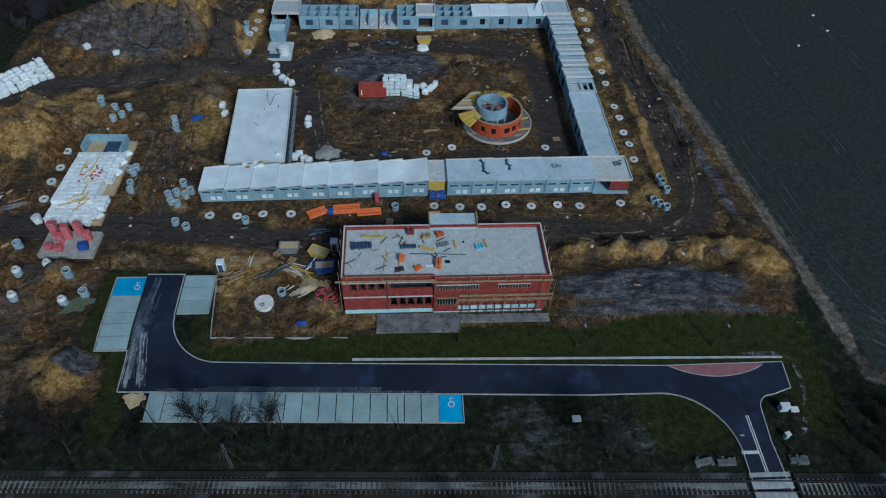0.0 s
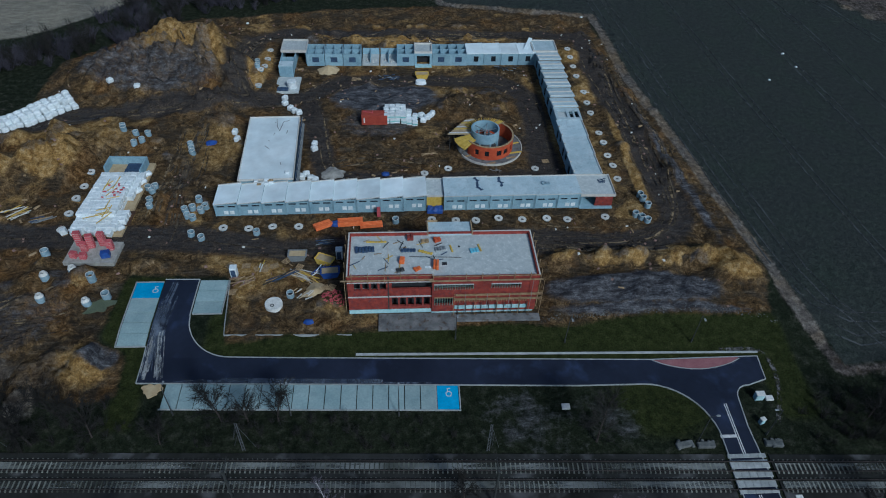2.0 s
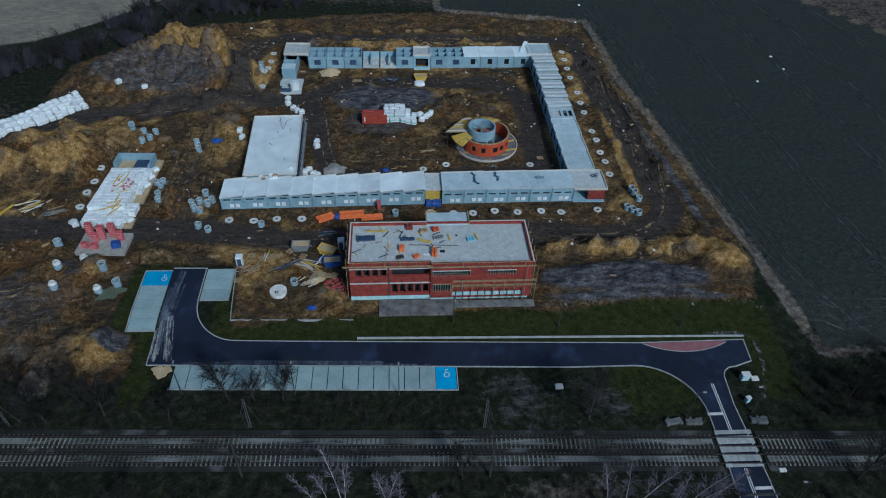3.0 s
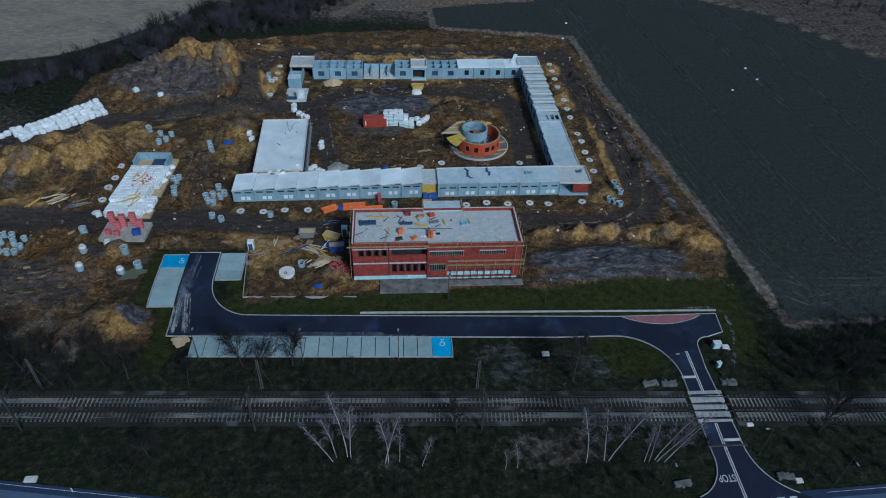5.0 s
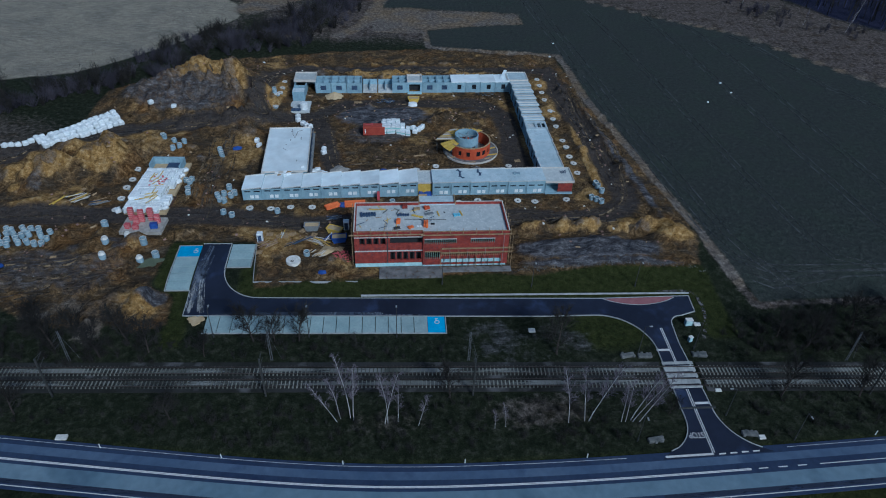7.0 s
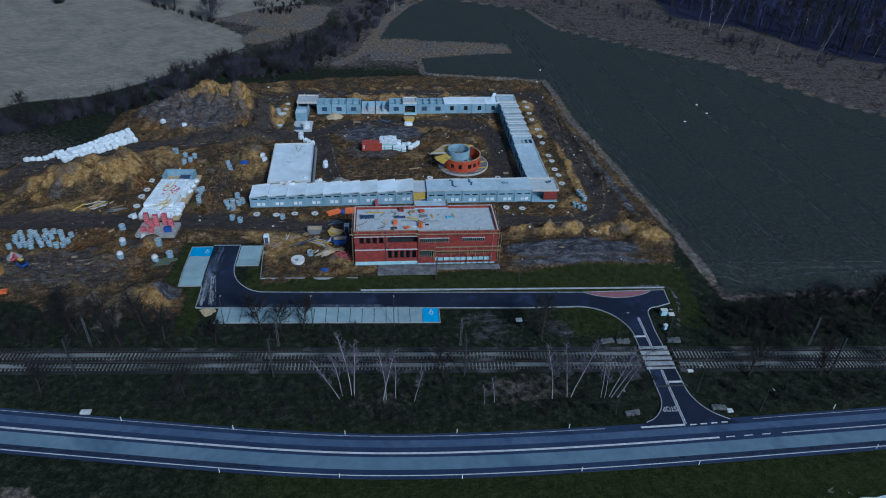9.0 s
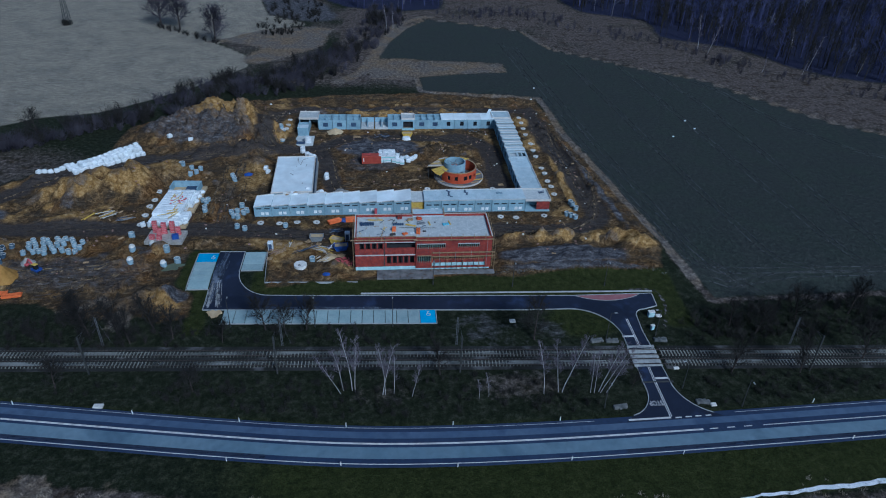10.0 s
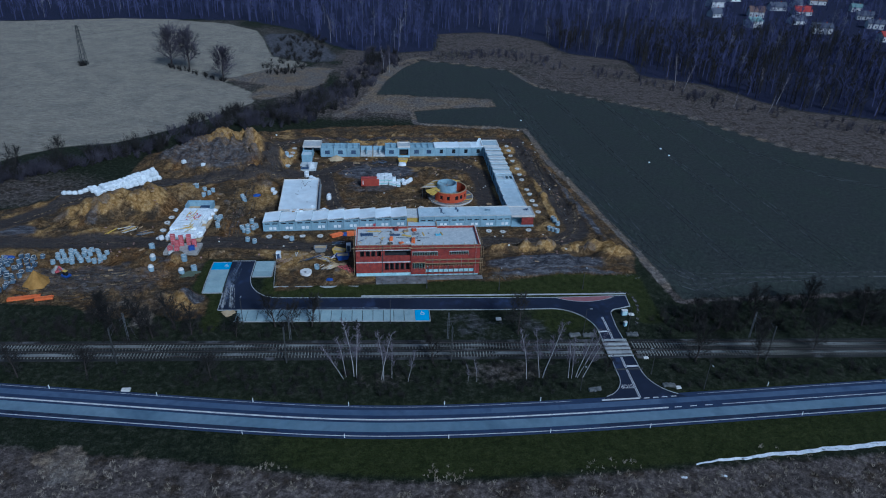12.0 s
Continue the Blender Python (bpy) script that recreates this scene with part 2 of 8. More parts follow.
def bell(X, Y, cx, cy, rx, ry, h, turn=0.0, power=2.0):
    c, s = math.cos(radians(turn)), math.sin(radians(turn))
    u, v = ((X - cx) * c + (Y - cy) * s) / rx, (-(X - cx) * s + (Y - cy) * c) / ry
    return h * np.exp(-np.power(u * u + v * v, power / 2 * 1.3))


# spoil heaps: middle, radii, height, turn, share of yellow clay, share of dark earth
HEAPS = (
    (-60, 143, 21, 9, 4.0, 0, 0.0, 0.58), (-60, 158, 12, 13, 6.0, 10, 1.0, 0.0), (-47, 150, 6, 12, 3.4, 0, 0.7, 0.1),
    (-75, 150, 10, 8, 3.0, 0, 0.1, 0.55), (-75, 108, 7, 6.5, 4.6, 0, 0.9, 0.0), (-66, 116, 8, 5, 2.8, 20, 0.45, 0.3),
    (-88, 103, 7, 6, 4.2, 0, 0.95, 0.0), (-85, 89.6, 8, 2.6, 1.2, 0, 0.75, 0.1), (-110, 91, 10, 7, 0.3, 0, 0.0, 0.8), (62.5, 74.5, 6, 4.5, 2.6, -25, 0.85, 0.0), (54, 78.5, 6, 2.0, 1.3, 0, 0.6, 0.0),
    (41, 78.0, 7, 1.6, 0.9, 0, 0.3, 0.2), (31, 77.5, 4, 1.5, 0.8, 0, 0.25, 0.2), (44, 69.4, 17, 4.6, 1.6, 0, 0.0, 1.0), (46, 64.6, 20, 1.6, 0.3, -1, 0.0, 0.8),
    (-58, 53.5, 7, 5, 1.6, 0, 0.35, 0.4), (-53, 55.0, 5, 5, 2.2, 30, 0.75, 0.1), (-50.5, 57.5, 3.5, 3, 0.8, 20, 0.0, 0.8), (-66, 64, 9, 7, 0.3, 0, 0.0, 0.45), (-80, 66, 26, 8, 0.0, 0, 0.0, 0.5), (60.2, 112, 1.8, 34, 0.3, 5, 0.0, 0.75), (64.0, 105, 1.6, 40, 0.3, 4, 0.1, 0.3), (-47, 77.5, 6, 1.8, 1.1, 0, 0.35, 0.2),
    (-5, 137, 17, 9, 0.8, 0, 0.0, 0.85), (-8, 124, 12, 7, 0.4, 0, 0.0, 0.5), (16, 133, 6, 5, 1.2, 0, 0.15, 0.1), (-20, 128, 3, 8, 0.5, 0, 0.2, 0.3),
    (5, 168, 40, 2.4, 1.1, 1, 0.7, 0.0), (47, 160, 5, 5, 1.0, 0, 0.9, 0.0), (51.4, 112, 1.6, 22, 0.6, 0, 1.0, 0.0),
    (47, 92, 5, 3, 0.3, 30, 0.6, 0.0), (58.3, 128, 1.2, 35, 0.6, 4, 0.2, 0.2), (6, 121, 4, 4, 0.4, 40, 0.5, 0.0), (-37.5, 149, 3.2, 15, 0.2, 0, 0.95, 0.0), (-43, 116, 9, 12, 0.3, 0, 0.6, 0.0), (-94, 68, 3.4, 3.2, 0.1, 0, 0.9, 0.0),
)


LUMPS = random.Random(4)
for x0, x1, y0, y1, n, r0, r1, yc in ((28, 58, 75.8, 80.5, 46, 0.9, 2.2, 0.5), (-100, -50, 60, 80, 60, 1.0, 2.6, 0.25), (-105, -70, 92, 122, 40, 1.5, 3.5, 0.5), (-70, -38, 124, 172, 40, 2.0, 4.5, 0.3), (8, 26, 126, 142, 24, 0.8, 2.0, 0.1), (-16, -2, 138, 146, 14, 0.8, 1.6, 0.1), (-34, 44, 164, 178, 46, 1.2, 2.8, 0.55), (50, 64, 84, 180, 40, 1.0, 2.4, 0.3), (-56, -36, 92, 128, 26, 1.0, 2.2, 0.4), (-30, -12, 60.5, 68, 14, 0.8, 1.6, 0.3)):
    HEAPS += tuple((LUMPS.uniform(x0, x1), LUMPS.uniform(y0, y1), r, r * LUMPS.uniform(0.6, 1.0), r * LUMPS.uniform(0.2, 0.42), LUMPS.uniform(0, 180), yc * LUMPS.uniform(0.3, 1.8), LUMPS.choice((0.0, 0.0, 0.5))) for r in (LUMPS.uniform(r0, r1) for _ in range(n)))


def inside(X, Y, poly):
    """Signed distance to a polygon, positive inside."""
    d = np.full(X.shape, 1e9)
    odd = np.zeros(X.shape, bool)
    for (xa, ya), (xb, yb) in zip(poly, poly[1:] + poly[:1]):
        ex, ey = xb - xa, yb - ya
        t = np.clip(((X - xa) * ex + (Y - ya) * ey) / (ex * ex + ey * ey), 0, 1)
        d = np.minimum(d, np.hypot(X - xa - t * ex, Y - ya - t * ey))
        cross = ((ya > Y) != (yb > Y)) & (X < (xb - xa) * (Y - ya) / (yb - ya if yb != ya else 1e-9) + xa)
        odd ^= cross
    return np.where(odd, d, -d)


TABLES = {}


def fbm(X, Y, scale, octaves=4, seed=0):
    """Value noise on numpy arrays, 0 to 1."""
    total, amp, norm = np.zeros(X.shape), 1.0, 0.0
    for o in range(octaves):
        table = TABLES.setdefault((seed, o), np.random.RandomState(seed * 16 + o).rand(256, 256))
        u, v = X / scale * 2 ** o + 37.2 * o, Y / scale * 2 ** o + 11.9 * o
        i, j = np.floor(u).astype(int), np.floor(v).astype(int)
        a, b = u - i, v - j
        a, b = a * a * (3 - 2 * a), b * b * (3 - 2 * b)
        f = lambda p, q: table[p & 255, q & 255]
        total += amp * ((f(i, j) * (1 - a) + f(i + 1, j) * a) * (1 - b) + (f(i, j + 1) * (1 - a) + f(i + 1, j + 1) * a) * b)
        norm += amp
        amp *= 0.55
    return total / norm


SITE = [(-150, 60), (-150, 96), (-112, 110), (-106, 118), (-90, 131), (-90, 150), (-70, 178), (-45, 185), (0, 192), (56, 194), (61, 150), (65, 112), (69, 78), (66, 64), (24, 62.5), (-30, 60.5), (-33, 74), (-50, 75), (-51.5, 60), (-47, 57.5), (-46, 50), (-52, 48.5), (-66, 49.5), (-80, 55), (-112, 58), (-149, 59.5)]
FIELD = [(60.5, 188), (61.4, 150), (65.4, 121), (68.5, 100), (71, 81), (73.2, 62), (75, 53), (110, 54), (400, 70), (400, 95), (193, 139), (167, 161), (153, 183), (138, 210), (115, 226), (92, 246), (79, 257), (74, 274), (70, 293), (39, 308), (21, 315), (10.5, 297), (-1, 265), (-7, 238), (-7, 212), (12, 211), (13, 195), (40, 190)]
STUBBLE = [(-900, -60), (-600, 60), (-230, 110), (-139, 149), (-125, 163), (-106, 169), (-89, 184), (-75, 203), (-62, 226), (-66, 242), (-84, 262), (-78, 272), (-62, 290), (-44, 299), (-45, 305), (-67, 322), (-77, 362), (-88, 400), (-114, 425), (-158, 439), (-197, 437), (-232, 427), (-266, 419), (-900, 380)]
WOOD = [(-300, 412), (-195, 438), (-104, 440), (-60, 405), (-28, 345), (6, 334), (32, 344), (38, 400), (70, 407), (89, 400), (109, 376), (116, 341), (150, 322), (146, 284), (177, 264), (199, 219), (237, 200), (420, 140), (700, 260), (560, 760), (-420, 760), (-500, 420)]
DRYPATCH = [(-8, 238), (4, 240), (52, 234), (52, 220), (30, 217), (14, 212), (-9, 211)]
BANK = [(-88, 264), (-78, 266), (-62, 256), (-68, 231), (-58, 228), (-42, 246), (-30, 262), (-30, 292), (-44, 298), (-62, 290), (-78, 273)]
BARE = [(-82, 390), (-62, 392), (-32, 339), (-29, 309), (-43, 305), (-68, 321), (-77, 362)]
TANPATH = ((24, 322), (18, 320), (5.5, 304), (-4.5, 259), (-12, 218), (-22, 205))
PAVED = [(-49.5, 46), (-49.5, 74.5), (-31.5, 74.5), (-31.5, 58), (62, 57.2), (62, 49), (56, 47), (55, 26), (63, 17), (42, 16), (47.5, 26), (47.5, 42), (42, 46)]
PLOTS = ((-11.5, 25, 63, 80), (-39, 45, 90.5, 101), (35, 44, 92, 163), (-35, 44, 152.5, 163), (-36, -22, 97, 123), (10, 28.5, 105, 122), (-66, -52, 82, 110), (-64, -53, 77, 84))

HAULS = (((-112, 86), (-72, 85.4), (-43, 85), (-22, 81), (-10, 83.5), (25, 83.5), (43, 82.3), (51.5, 84), (56.2, 88.7), (56.8, 95), (55.7, 102), (55.0, 112), (55.2, 121), (54.6, 131), (52.8, 142), (52, 172), (-35, 172)),
                 ((-122, 86), (-114, 96.5), (-108, 104), (-100.5, 114), (-91.4, 122.6), (-77, 128.3), (-60.8, 130.4), (-48, 132.2), (-38, 135), (-24, 137), (-16, 145), (25, 146), (32, 138), (32, 106)),
                 ((-24, 137), (-20, 120), (-17, 104), (10, 102), (30, 103)), ((-46, 84), (-47, 105), (-46, 128)), ((-38, 135), (-42.8, 142), (-43, 149), (-42.5, 157), (-41.7, 167), (-35, 172)))


def land(X, Y):
    """Height of the ground, and how far each kind of earth covers it."""
    X, Y = np.asarray(X, float), np.asarray(Y, float)
    n1, n2, n3, n4 = fbm(X, Y, 14, 4, 1), fbm(X, Y, 3.2, 4, 2), fbm(X, Y, 40, 4, 3), fbm(X, Y, 6, 4, 9)
    ridge = 1 - np.abs(2 * fbm(X, Y, 5.0, 5, 17) - 1) * 1.6
    wob = (n1 - 0.5) * 9 + (n2 - 0.5) * 2.5
    step = lambda d, w: np.clip(0.5 + d / (2 * w), 0, 1)
    Z = np.interp(Y, [p[0] for p in PROFILE], [p[1] for p in PROFILE])
    site = step(inside(X, Y, SITE) + wob * 0.35, 1.2)
    field = step(inside(X, Y, FIELD) + wob * 0.2, 1.0)
    stubble = step(inside(X, Y, STUBBLE) + wob * 0.4, 1.5)
    drypatch = step(inside(X, Y, DRYPATCH) + wob * 0.25, 1.5)
    field = field * (1 - drypatch)
    bank, bare = step(inside(X, Y, BANK) + wob * 0.5, 2.5), step(inside(X, Y, BARE) + wob * 0.8, 3.0)
    flat = np.maximum(step(inside(X, Y, PAVED) + 1.0, 0.8), step(5.6 - np.abs(Y - road_y(X)), 0.8))
    flat = np.maximum(flat, step(4.0 - np.abs(Y - track_y(X, 0.5)), 0.8))
    for x0, x1, y0, y1 in PLOTS:
        flat = np.maximum(flat, step(np.minimum(np.minimum(X - x0, x1 - X), np.minimum(Y - y0, y1 - Y)) + 0.6, 0.8))
    rough = 1 - flat
    heap, clay, dark = np.zeros(X.shape), np.zeros(X.shape), np.zeros(X.shape)
    for cx, cy, rx, ry, h, turn, yc, dk in HEAPS:
        e = bell(X, Y, cx, cy, rx, ry, 1.0, turn)
        heap += h * e * (0.35 + 1.0 * ridge)
        cover = np.clip(e * 2.4 - 0.7 + (n1 - 0.5) * 1.8, 0, 1)
        clay, dark = np.maximum(clay, cover * yc), np.maximum(dark, cover * dk)
    # wheel ruts along the haul roads
    haul = np.zeros(X.shape)
    for worn, line in zip((1.0, 1.0, 0.9, 0.4, 1.0), HAULS):
        for (xa, ya), (xb, yb) in zip(line, line[1:]):
            ex, ey = xb - xa, yb - ya
            t = np.clip(((X - xa) * ex + (Y - ya) * ey) / (ex * ex + ey * ey), 0, 1)
            haul = np.maximum(haul, worn * step(3.3 - np.hypot(X - xa - t * ex, Y - ya - t * ey) + wob * 0.35, 1.6))
    Z = Z + rough * (heap + site * (1 - 0.75 * haul) * ((n2 - 0.5) * 1.3 + (n4 - 0.5) * 1.2 + (n1 - 0.5) * 0.9) + (1 - site) * (1 - field) * (n2 - 0.5) * 0.5)
    Z -= rough * site * haul * 0.25
    clay = np.maximum(clay, site * np.clip((n3 * 0.6 + n4 * 0.4 - 0.53) * 5.0, 0, 0.75)) * (1 - haul * 0.45)
    grassy = np.clip((1 - site) * (1 - field) * (1 - stubble), 0, 1)
    south = 12.5 + 2.6 / (1 + np.exp(-(X + 18) / 9))
    verge = np.maximum(step(6.0 - np.abs(Y - 60) + wob * 0.1, 0.8) * step(X + 34, 1.5) * step(66 - X, 1.5), step(np.minimum(Y - road_y(X) + south + wob * 0.3, road_y(X) + 5.5 - Y), 1.2) * np.where(Y < road_y(X), 0.25 + 0.75 / (1 + np.exp(-(X + 22) / 7)), 0.55))
    verge = np.maximum(verge, step(3.4 - np.abs(X - 63.2), 1.2) * step(10 - np.abs(Y - 53), 2))
    verge = np.maximum(verge, step(9 - np.hypot(X - 41, (Y - 46) * 1.4), 3) * 0.7)
    verge = np.maximum(verge, step(inside(X, Y, [(-46, 44), (-48, 58), (-51.5, 61), (-51.5, 75), (-42, 75), (-42, 44)]), 1.5))
    reed = step(road_y(X) - south - 0.8 - Y + wob * 0.3, 1.5) * step(Y + 60, 10)
    edge = inside(X, Y, FIELD)
    woods = step(inside(X, Y, WOOD) + wob, 4)
    far = (1 - woods) * (1 - field) * (1 - stubble) * step(np.maximum(Y - 196, (X - 95) * 3) + wob, 8) * step(Y - 120, 8) * np.clip(0.35 + 0.9 * n1 - 0.3 * (X < -25), 0, 0.9)
    far = np.maximum(far, step(2.6 + edge + wob * 0.5, 1.0) * (1 - field) * (0.45 + 0.7 * n2))
    Z -= flat * 0.12
    edge = np.where(drypatch > 0.5, -30.0, edge)
    strip = step(2.0 + edge + wob * 0.2, 0.5) * (1 - field) * (Y > 66)
    far = np.maximum(far, strip * (0.7 + 0.4 * n2))
    cover = site * (1 - 0.85 * strip)
    # pale dead grass: the strip between site and field, the field's far rim, the path by the belt, the bank
    dry = step(2.6 + edge + wob * 0.25, 0.6) * (1 - field) * step(Y - 57 + wob * 0.3, 1.5) * np.where(Y < 195, 0.75 + 0.3 * n2, 0.9 * n1 + 0.45)
    for (xa, ya), (xb, yb) in zip(TANPATH, TANPATH[1:]):
        ex, ey = xb - xa, yb - ya
        t = np.clip(((X - xa) * ex + (Y - ya) * ey) / (ex * ex + ey * ey), 0, 1)
        dry = np.maximum(dry, step(2.8 - np.hypot(X - xa - t * ex, Y - ya - t * ey) + wob * 0.3, 1.5))
    dry = np.maximum(dry, np.maximum(bank * (0.6 + 0.6 * n1), drypatch * (0.55 + 0.4 * n1)))
    dry = np.maximum(dry, (bell(X, Y, -62, 52, 12, 6, 1.0) + bell(X, Y, -60, 5, 12, 5, 1.3) * (Y < road_y(X) - 9)) * np.clip((n4 - 0.44) * 6, 0, 1))
    gravel = step(inside(X, Y, [(9, 38.5), (9, 45.5), (9, 50), (30, 49), (40, 45), (44, 39)]) + wob * 0.5, 2.5) * (0.02 + 0.62 * n2)
    litter = bell(X, Y, -118, 122, 32, 20, 0.62) * (1 - site) + bell(X, Y, 24, 27, 12, 5, 0.55) + bell(X, Y, -3, 26, 10, 4, 0.4)
    sheets = dict(woods=woods, site=cover, field=field, stubble=stubble, clay=clay * cover, dark=np.maximum(np.maximum(dark * cover * (1 - 0.8 * haul), bare * 0.8 * (1 - field)), gravel), churn=haul * cover * (1 - 0.35 * clay), verge=verge * grassy * (1 - np.clip(far, 0, 1)), reed=np.maximum(np.maximum(reed, litter), np.clip(far, 0, 1)), dry=np.clip(dry, 0, 1) * (1 - flat))
    return Z, sheets


GRID = {}


def gz(x, y):
    """Height of the ground at one place."""
    if "Z" in GRID and GRID["x"][0] < x < GRID["x"][-1] and GRID["y"][0] < y < GRID["y"][-1]:
        i, j = int(np.searchsorted(GRID["x"], x)) - 1, int(np.searchsorted(GRID["y"], y)) - 1
        a = (x - GRID["x"][i]) / (GRID["x"][i + 1] - GRID["x"][i])
        b = (y - GRID["y"][j]) / (GRID["y"][j + 1] - GRID["y"][j])
        q = GRID["Z"]
        return float((q[j, i] * (1 - a) + q[j, i + 1] * a) * (1 - b) + (q[j + 1, i] * (1 - a) + q[j + 1, i + 1] * a) * b)
    return float(land(np.array([x]), np.array([y]))[0][0])


def spaced(lo, hi, step, reach, far):
    """Even steps from lo to hi, growing to far metres out to the distance far away, then ever longer ones."""
    def out(start, sign):
        p, d, row = start, step, []
        while abs(p) < reach:
            d = d * 1.06 if d < far else (far if abs(p) < 460 else d * 1.25)
            p += sign * d
            row.append(p)
        return row
    mid = list(np.arange(lo, hi + 0.01, step))
    return np.array(out(mid[0], -1)[::-1] + mid + out(mid[-1], 1))


def ground_material():
    m = bpy.data.materials.new("earth_grass_and_fields")
    m.use_nodes = True
    n, l = m.node_tree.nodes, m.node_tree.links
    b = n["Principled BSDF"]
    geo = n.new("ShaderNodeNewGeometry")

    def noise_at(scale, detail=4.0, rough=0.6, stretch=None, twist=0.0):
        t = n.new("ShaderNodeTexNoise")
        t.inputs["Scale"].default_value, t.inputs["Detail"].default_value, t.inputs["Roughness"].default_value = scale, detail, rough
        t.inputs["Distortion"].default_value = twist
        if stretch:
            mp = n.new("ShaderNodeMapping")
            mp.inputs["Scale"].default_value = stretch[0]
            mp.inputs["Rotation"].default_value = (0, 0, radians(stretch[1]))
            l.new(geo.outputs["Position"], mp.inputs["Vector"])
            l.new(mp.outputs["Vector"], t.inputs["Vector"])
        else:
            l.new(geo.outputs["Position"], t.inputs["Vector"])
        return t.outputs["Fac"]

    def ramp(fac, *stops):
        r = n.new("ShaderNodeValToRGB")
        e = r.color_ramp.elements
        while len(e) < len(stops):
            e.new(0.5)
        for k, (p, c) in zip(e, stops):
            k.position, k.color = p, (*c, 1)
        l.new(fac, r.inputs["Fac"])
        return r.outputs["Color"]

    def mix(f, a, c):
        x = n.new("ShaderNodeMix")
        x.data_type = "RGBA"
        l.new(f, x.inputs["Factor"])
        l.new(a, x.inputs["A"])
        l.new(c, x.inputs["B"])
        return x.outputs["Result"]

    fine, mid, streak = noise_at(4.0, 5, 0.7), noise_at(0.8, 10, 0.72), noise_at(0.9, 9, 0.74, ((0.4, 1.3, 1), 8))
    wide, patch = noise_at(0.09, 6, 0.6), noise_at(0.23, 8, 0.7)
    swirl, drag = noise_at(0.42, 10, 0.74, None, 2.2), noise_at(1.1, 8, 0.75, ((0.16, 1.2, 1), 4), 1.2)

    def mask(name):
        a = n.new("ShaderNodeAttribute")
        a.attribute_name = name
        s = n.new("ShaderNodeMath")
        s.operation = "MULTIPLY_ADD"
        l.new(mid, s.inputs[0])
        s.inputs[1].default_value, s.inputs[2].default_value = 0.9, -0.45
        t = n.new("ShaderNodeMath")
        t.operation = "ADD"
        l.new(a.outputs["Fac"], t.inputs[0])
        l.new(s.outputs["Value"], t.inputs[1])
        r = n.new("ShaderNodeMapRange")
        r.inputs["From Min"].default_value, r.inputs["From Max"].default_value = 0.3, 0.7
        l.new(t.outputs["Value"], r.inputs["Value"])
        return r.outputs["Result"]

    scrub = ramp(mid, (0.38, (0.009, 0.013, 0.007)), (0.52, (0.02, 0.025, 0.014)), (0.68, (0.052, 0.053, 0.04)))
    mud = ramp(swirl, (0.36, (0.02, 0.013, 0.007)), (0.46, (0.07, 0.045, 0.021)), (0.55, (0.145, 0.094, 0.044)), (0.64, (0.25, 0.178, 0.1)), (0.74, (0.42, 0.34, 0.25)))
    wet = ramp(drag, (0.36, (0.018, 0.014, 0.01)), (0.5, (0.05, 0.038, 0.025)), (0.66, (0.12, 0.098, 0.07)), (0.78, (0.26, 0.23, 0.19)))
    rust = ramp(swirl, (0.38, (0.045, 0.023, 0.008)), (0.5, (0.14, 0.075, 0.026)), (0.66, (0.3, 0.185, 0.085)))

    def band(fac, lo, hi):
        r = n.new("ShaderNodeMapRange")
        r.inputs["From Min"].default_value, r.inputs["From Max"].default_value = lo, hi
        l.new(fac, r.inputs["Value"])
        return r.outputs["Result"]

    mud = mix(band(patch, 0.46, 0.58), mud, wet)
    mud = mix(band(wide, 0.52, 0.66), mud, rust)
    # wood floor, its blue taking in the distant haze as well
    litter = ramp(mid, (0.36, (0.013, 0.016, 0.035)), (0.68, (0.04, 0.042, 0.08)))
    clay = ramp(mid, (0.34, (0.12, 0.062, 0.018)), (0.48, (0.29, 0.175, 0.058)), (0.6, (0.42, 0.285, 0.125)), (0.74, (0.56, 0.44, 0.27)))
    dark = ramp(streak, (0.34, (0.02, 0.02, 0.024)), (0.46, (0.055, 0.054, 0.06)), (0.57, (0.125, 0.125, 0.135)), (0.7, (0.27, 0.27, 0.28)))
    field = ramp(mid, (0.32, (0.026, 0.031, 0.03)), (0.5, (0.04, 0.046, 0.043)), (0.68, (0.062, 0.068, 0.062)))
    rows = noise_at(0.7, 9, 0.78, ((0.45, 1.2, 1), 14))
    stubble = ramp(rows, (0.3, (0.17, 0.155, 0.12)), (0.5, (0.275, 0.25, 0.195)), (0.7, (0.43, 0.395, 0.315)))
    stubble = mix(band(wide, 0.42, 0.66), stubble, ramp(rows, (0.32, (0.13, 0.12, 0.1)), (0.5, (0.21, 0.194, 0.16)), (0.7, (0.32, 0.295, 0.245))))
    field = mix(band(wide, 0.45, 0.7), field, ramp(mid, (0.32, (0.026, 0.034, 0.028)), (0.5, (0.04, 0.05, 0.042)), (0.7, (0.06, 0.072, 0.06))))
    verge = ramp(mid, (0.33, (0.015, 0.02, 0.006)), (0.52, (0.03, 0.037, 0.011)), (0.72, (0.05, 0.056, 0.02)))
    dry = mix(band(wide, 0.42, 0.6), ramp(mid, (0.34, (0.06, 0.053, 0.05)), (0.52, (0.15, 0.132, 0.115)), (0.7, (0.3, 0.275, 0.24))), ramp(mid, (0.34, (0.07, 0.052, 0.035)), (0.52, (0.18, 0.137, 0.092)), (0.7, (0.34, 0.275, 0.19))))
    reed = ramp(mid, (0.36, (0.036, 0.031, 0.028)), (0.52, (0.105, 0.088, 0.079)), (0.7, (0.23, 0.2, 0.18)))
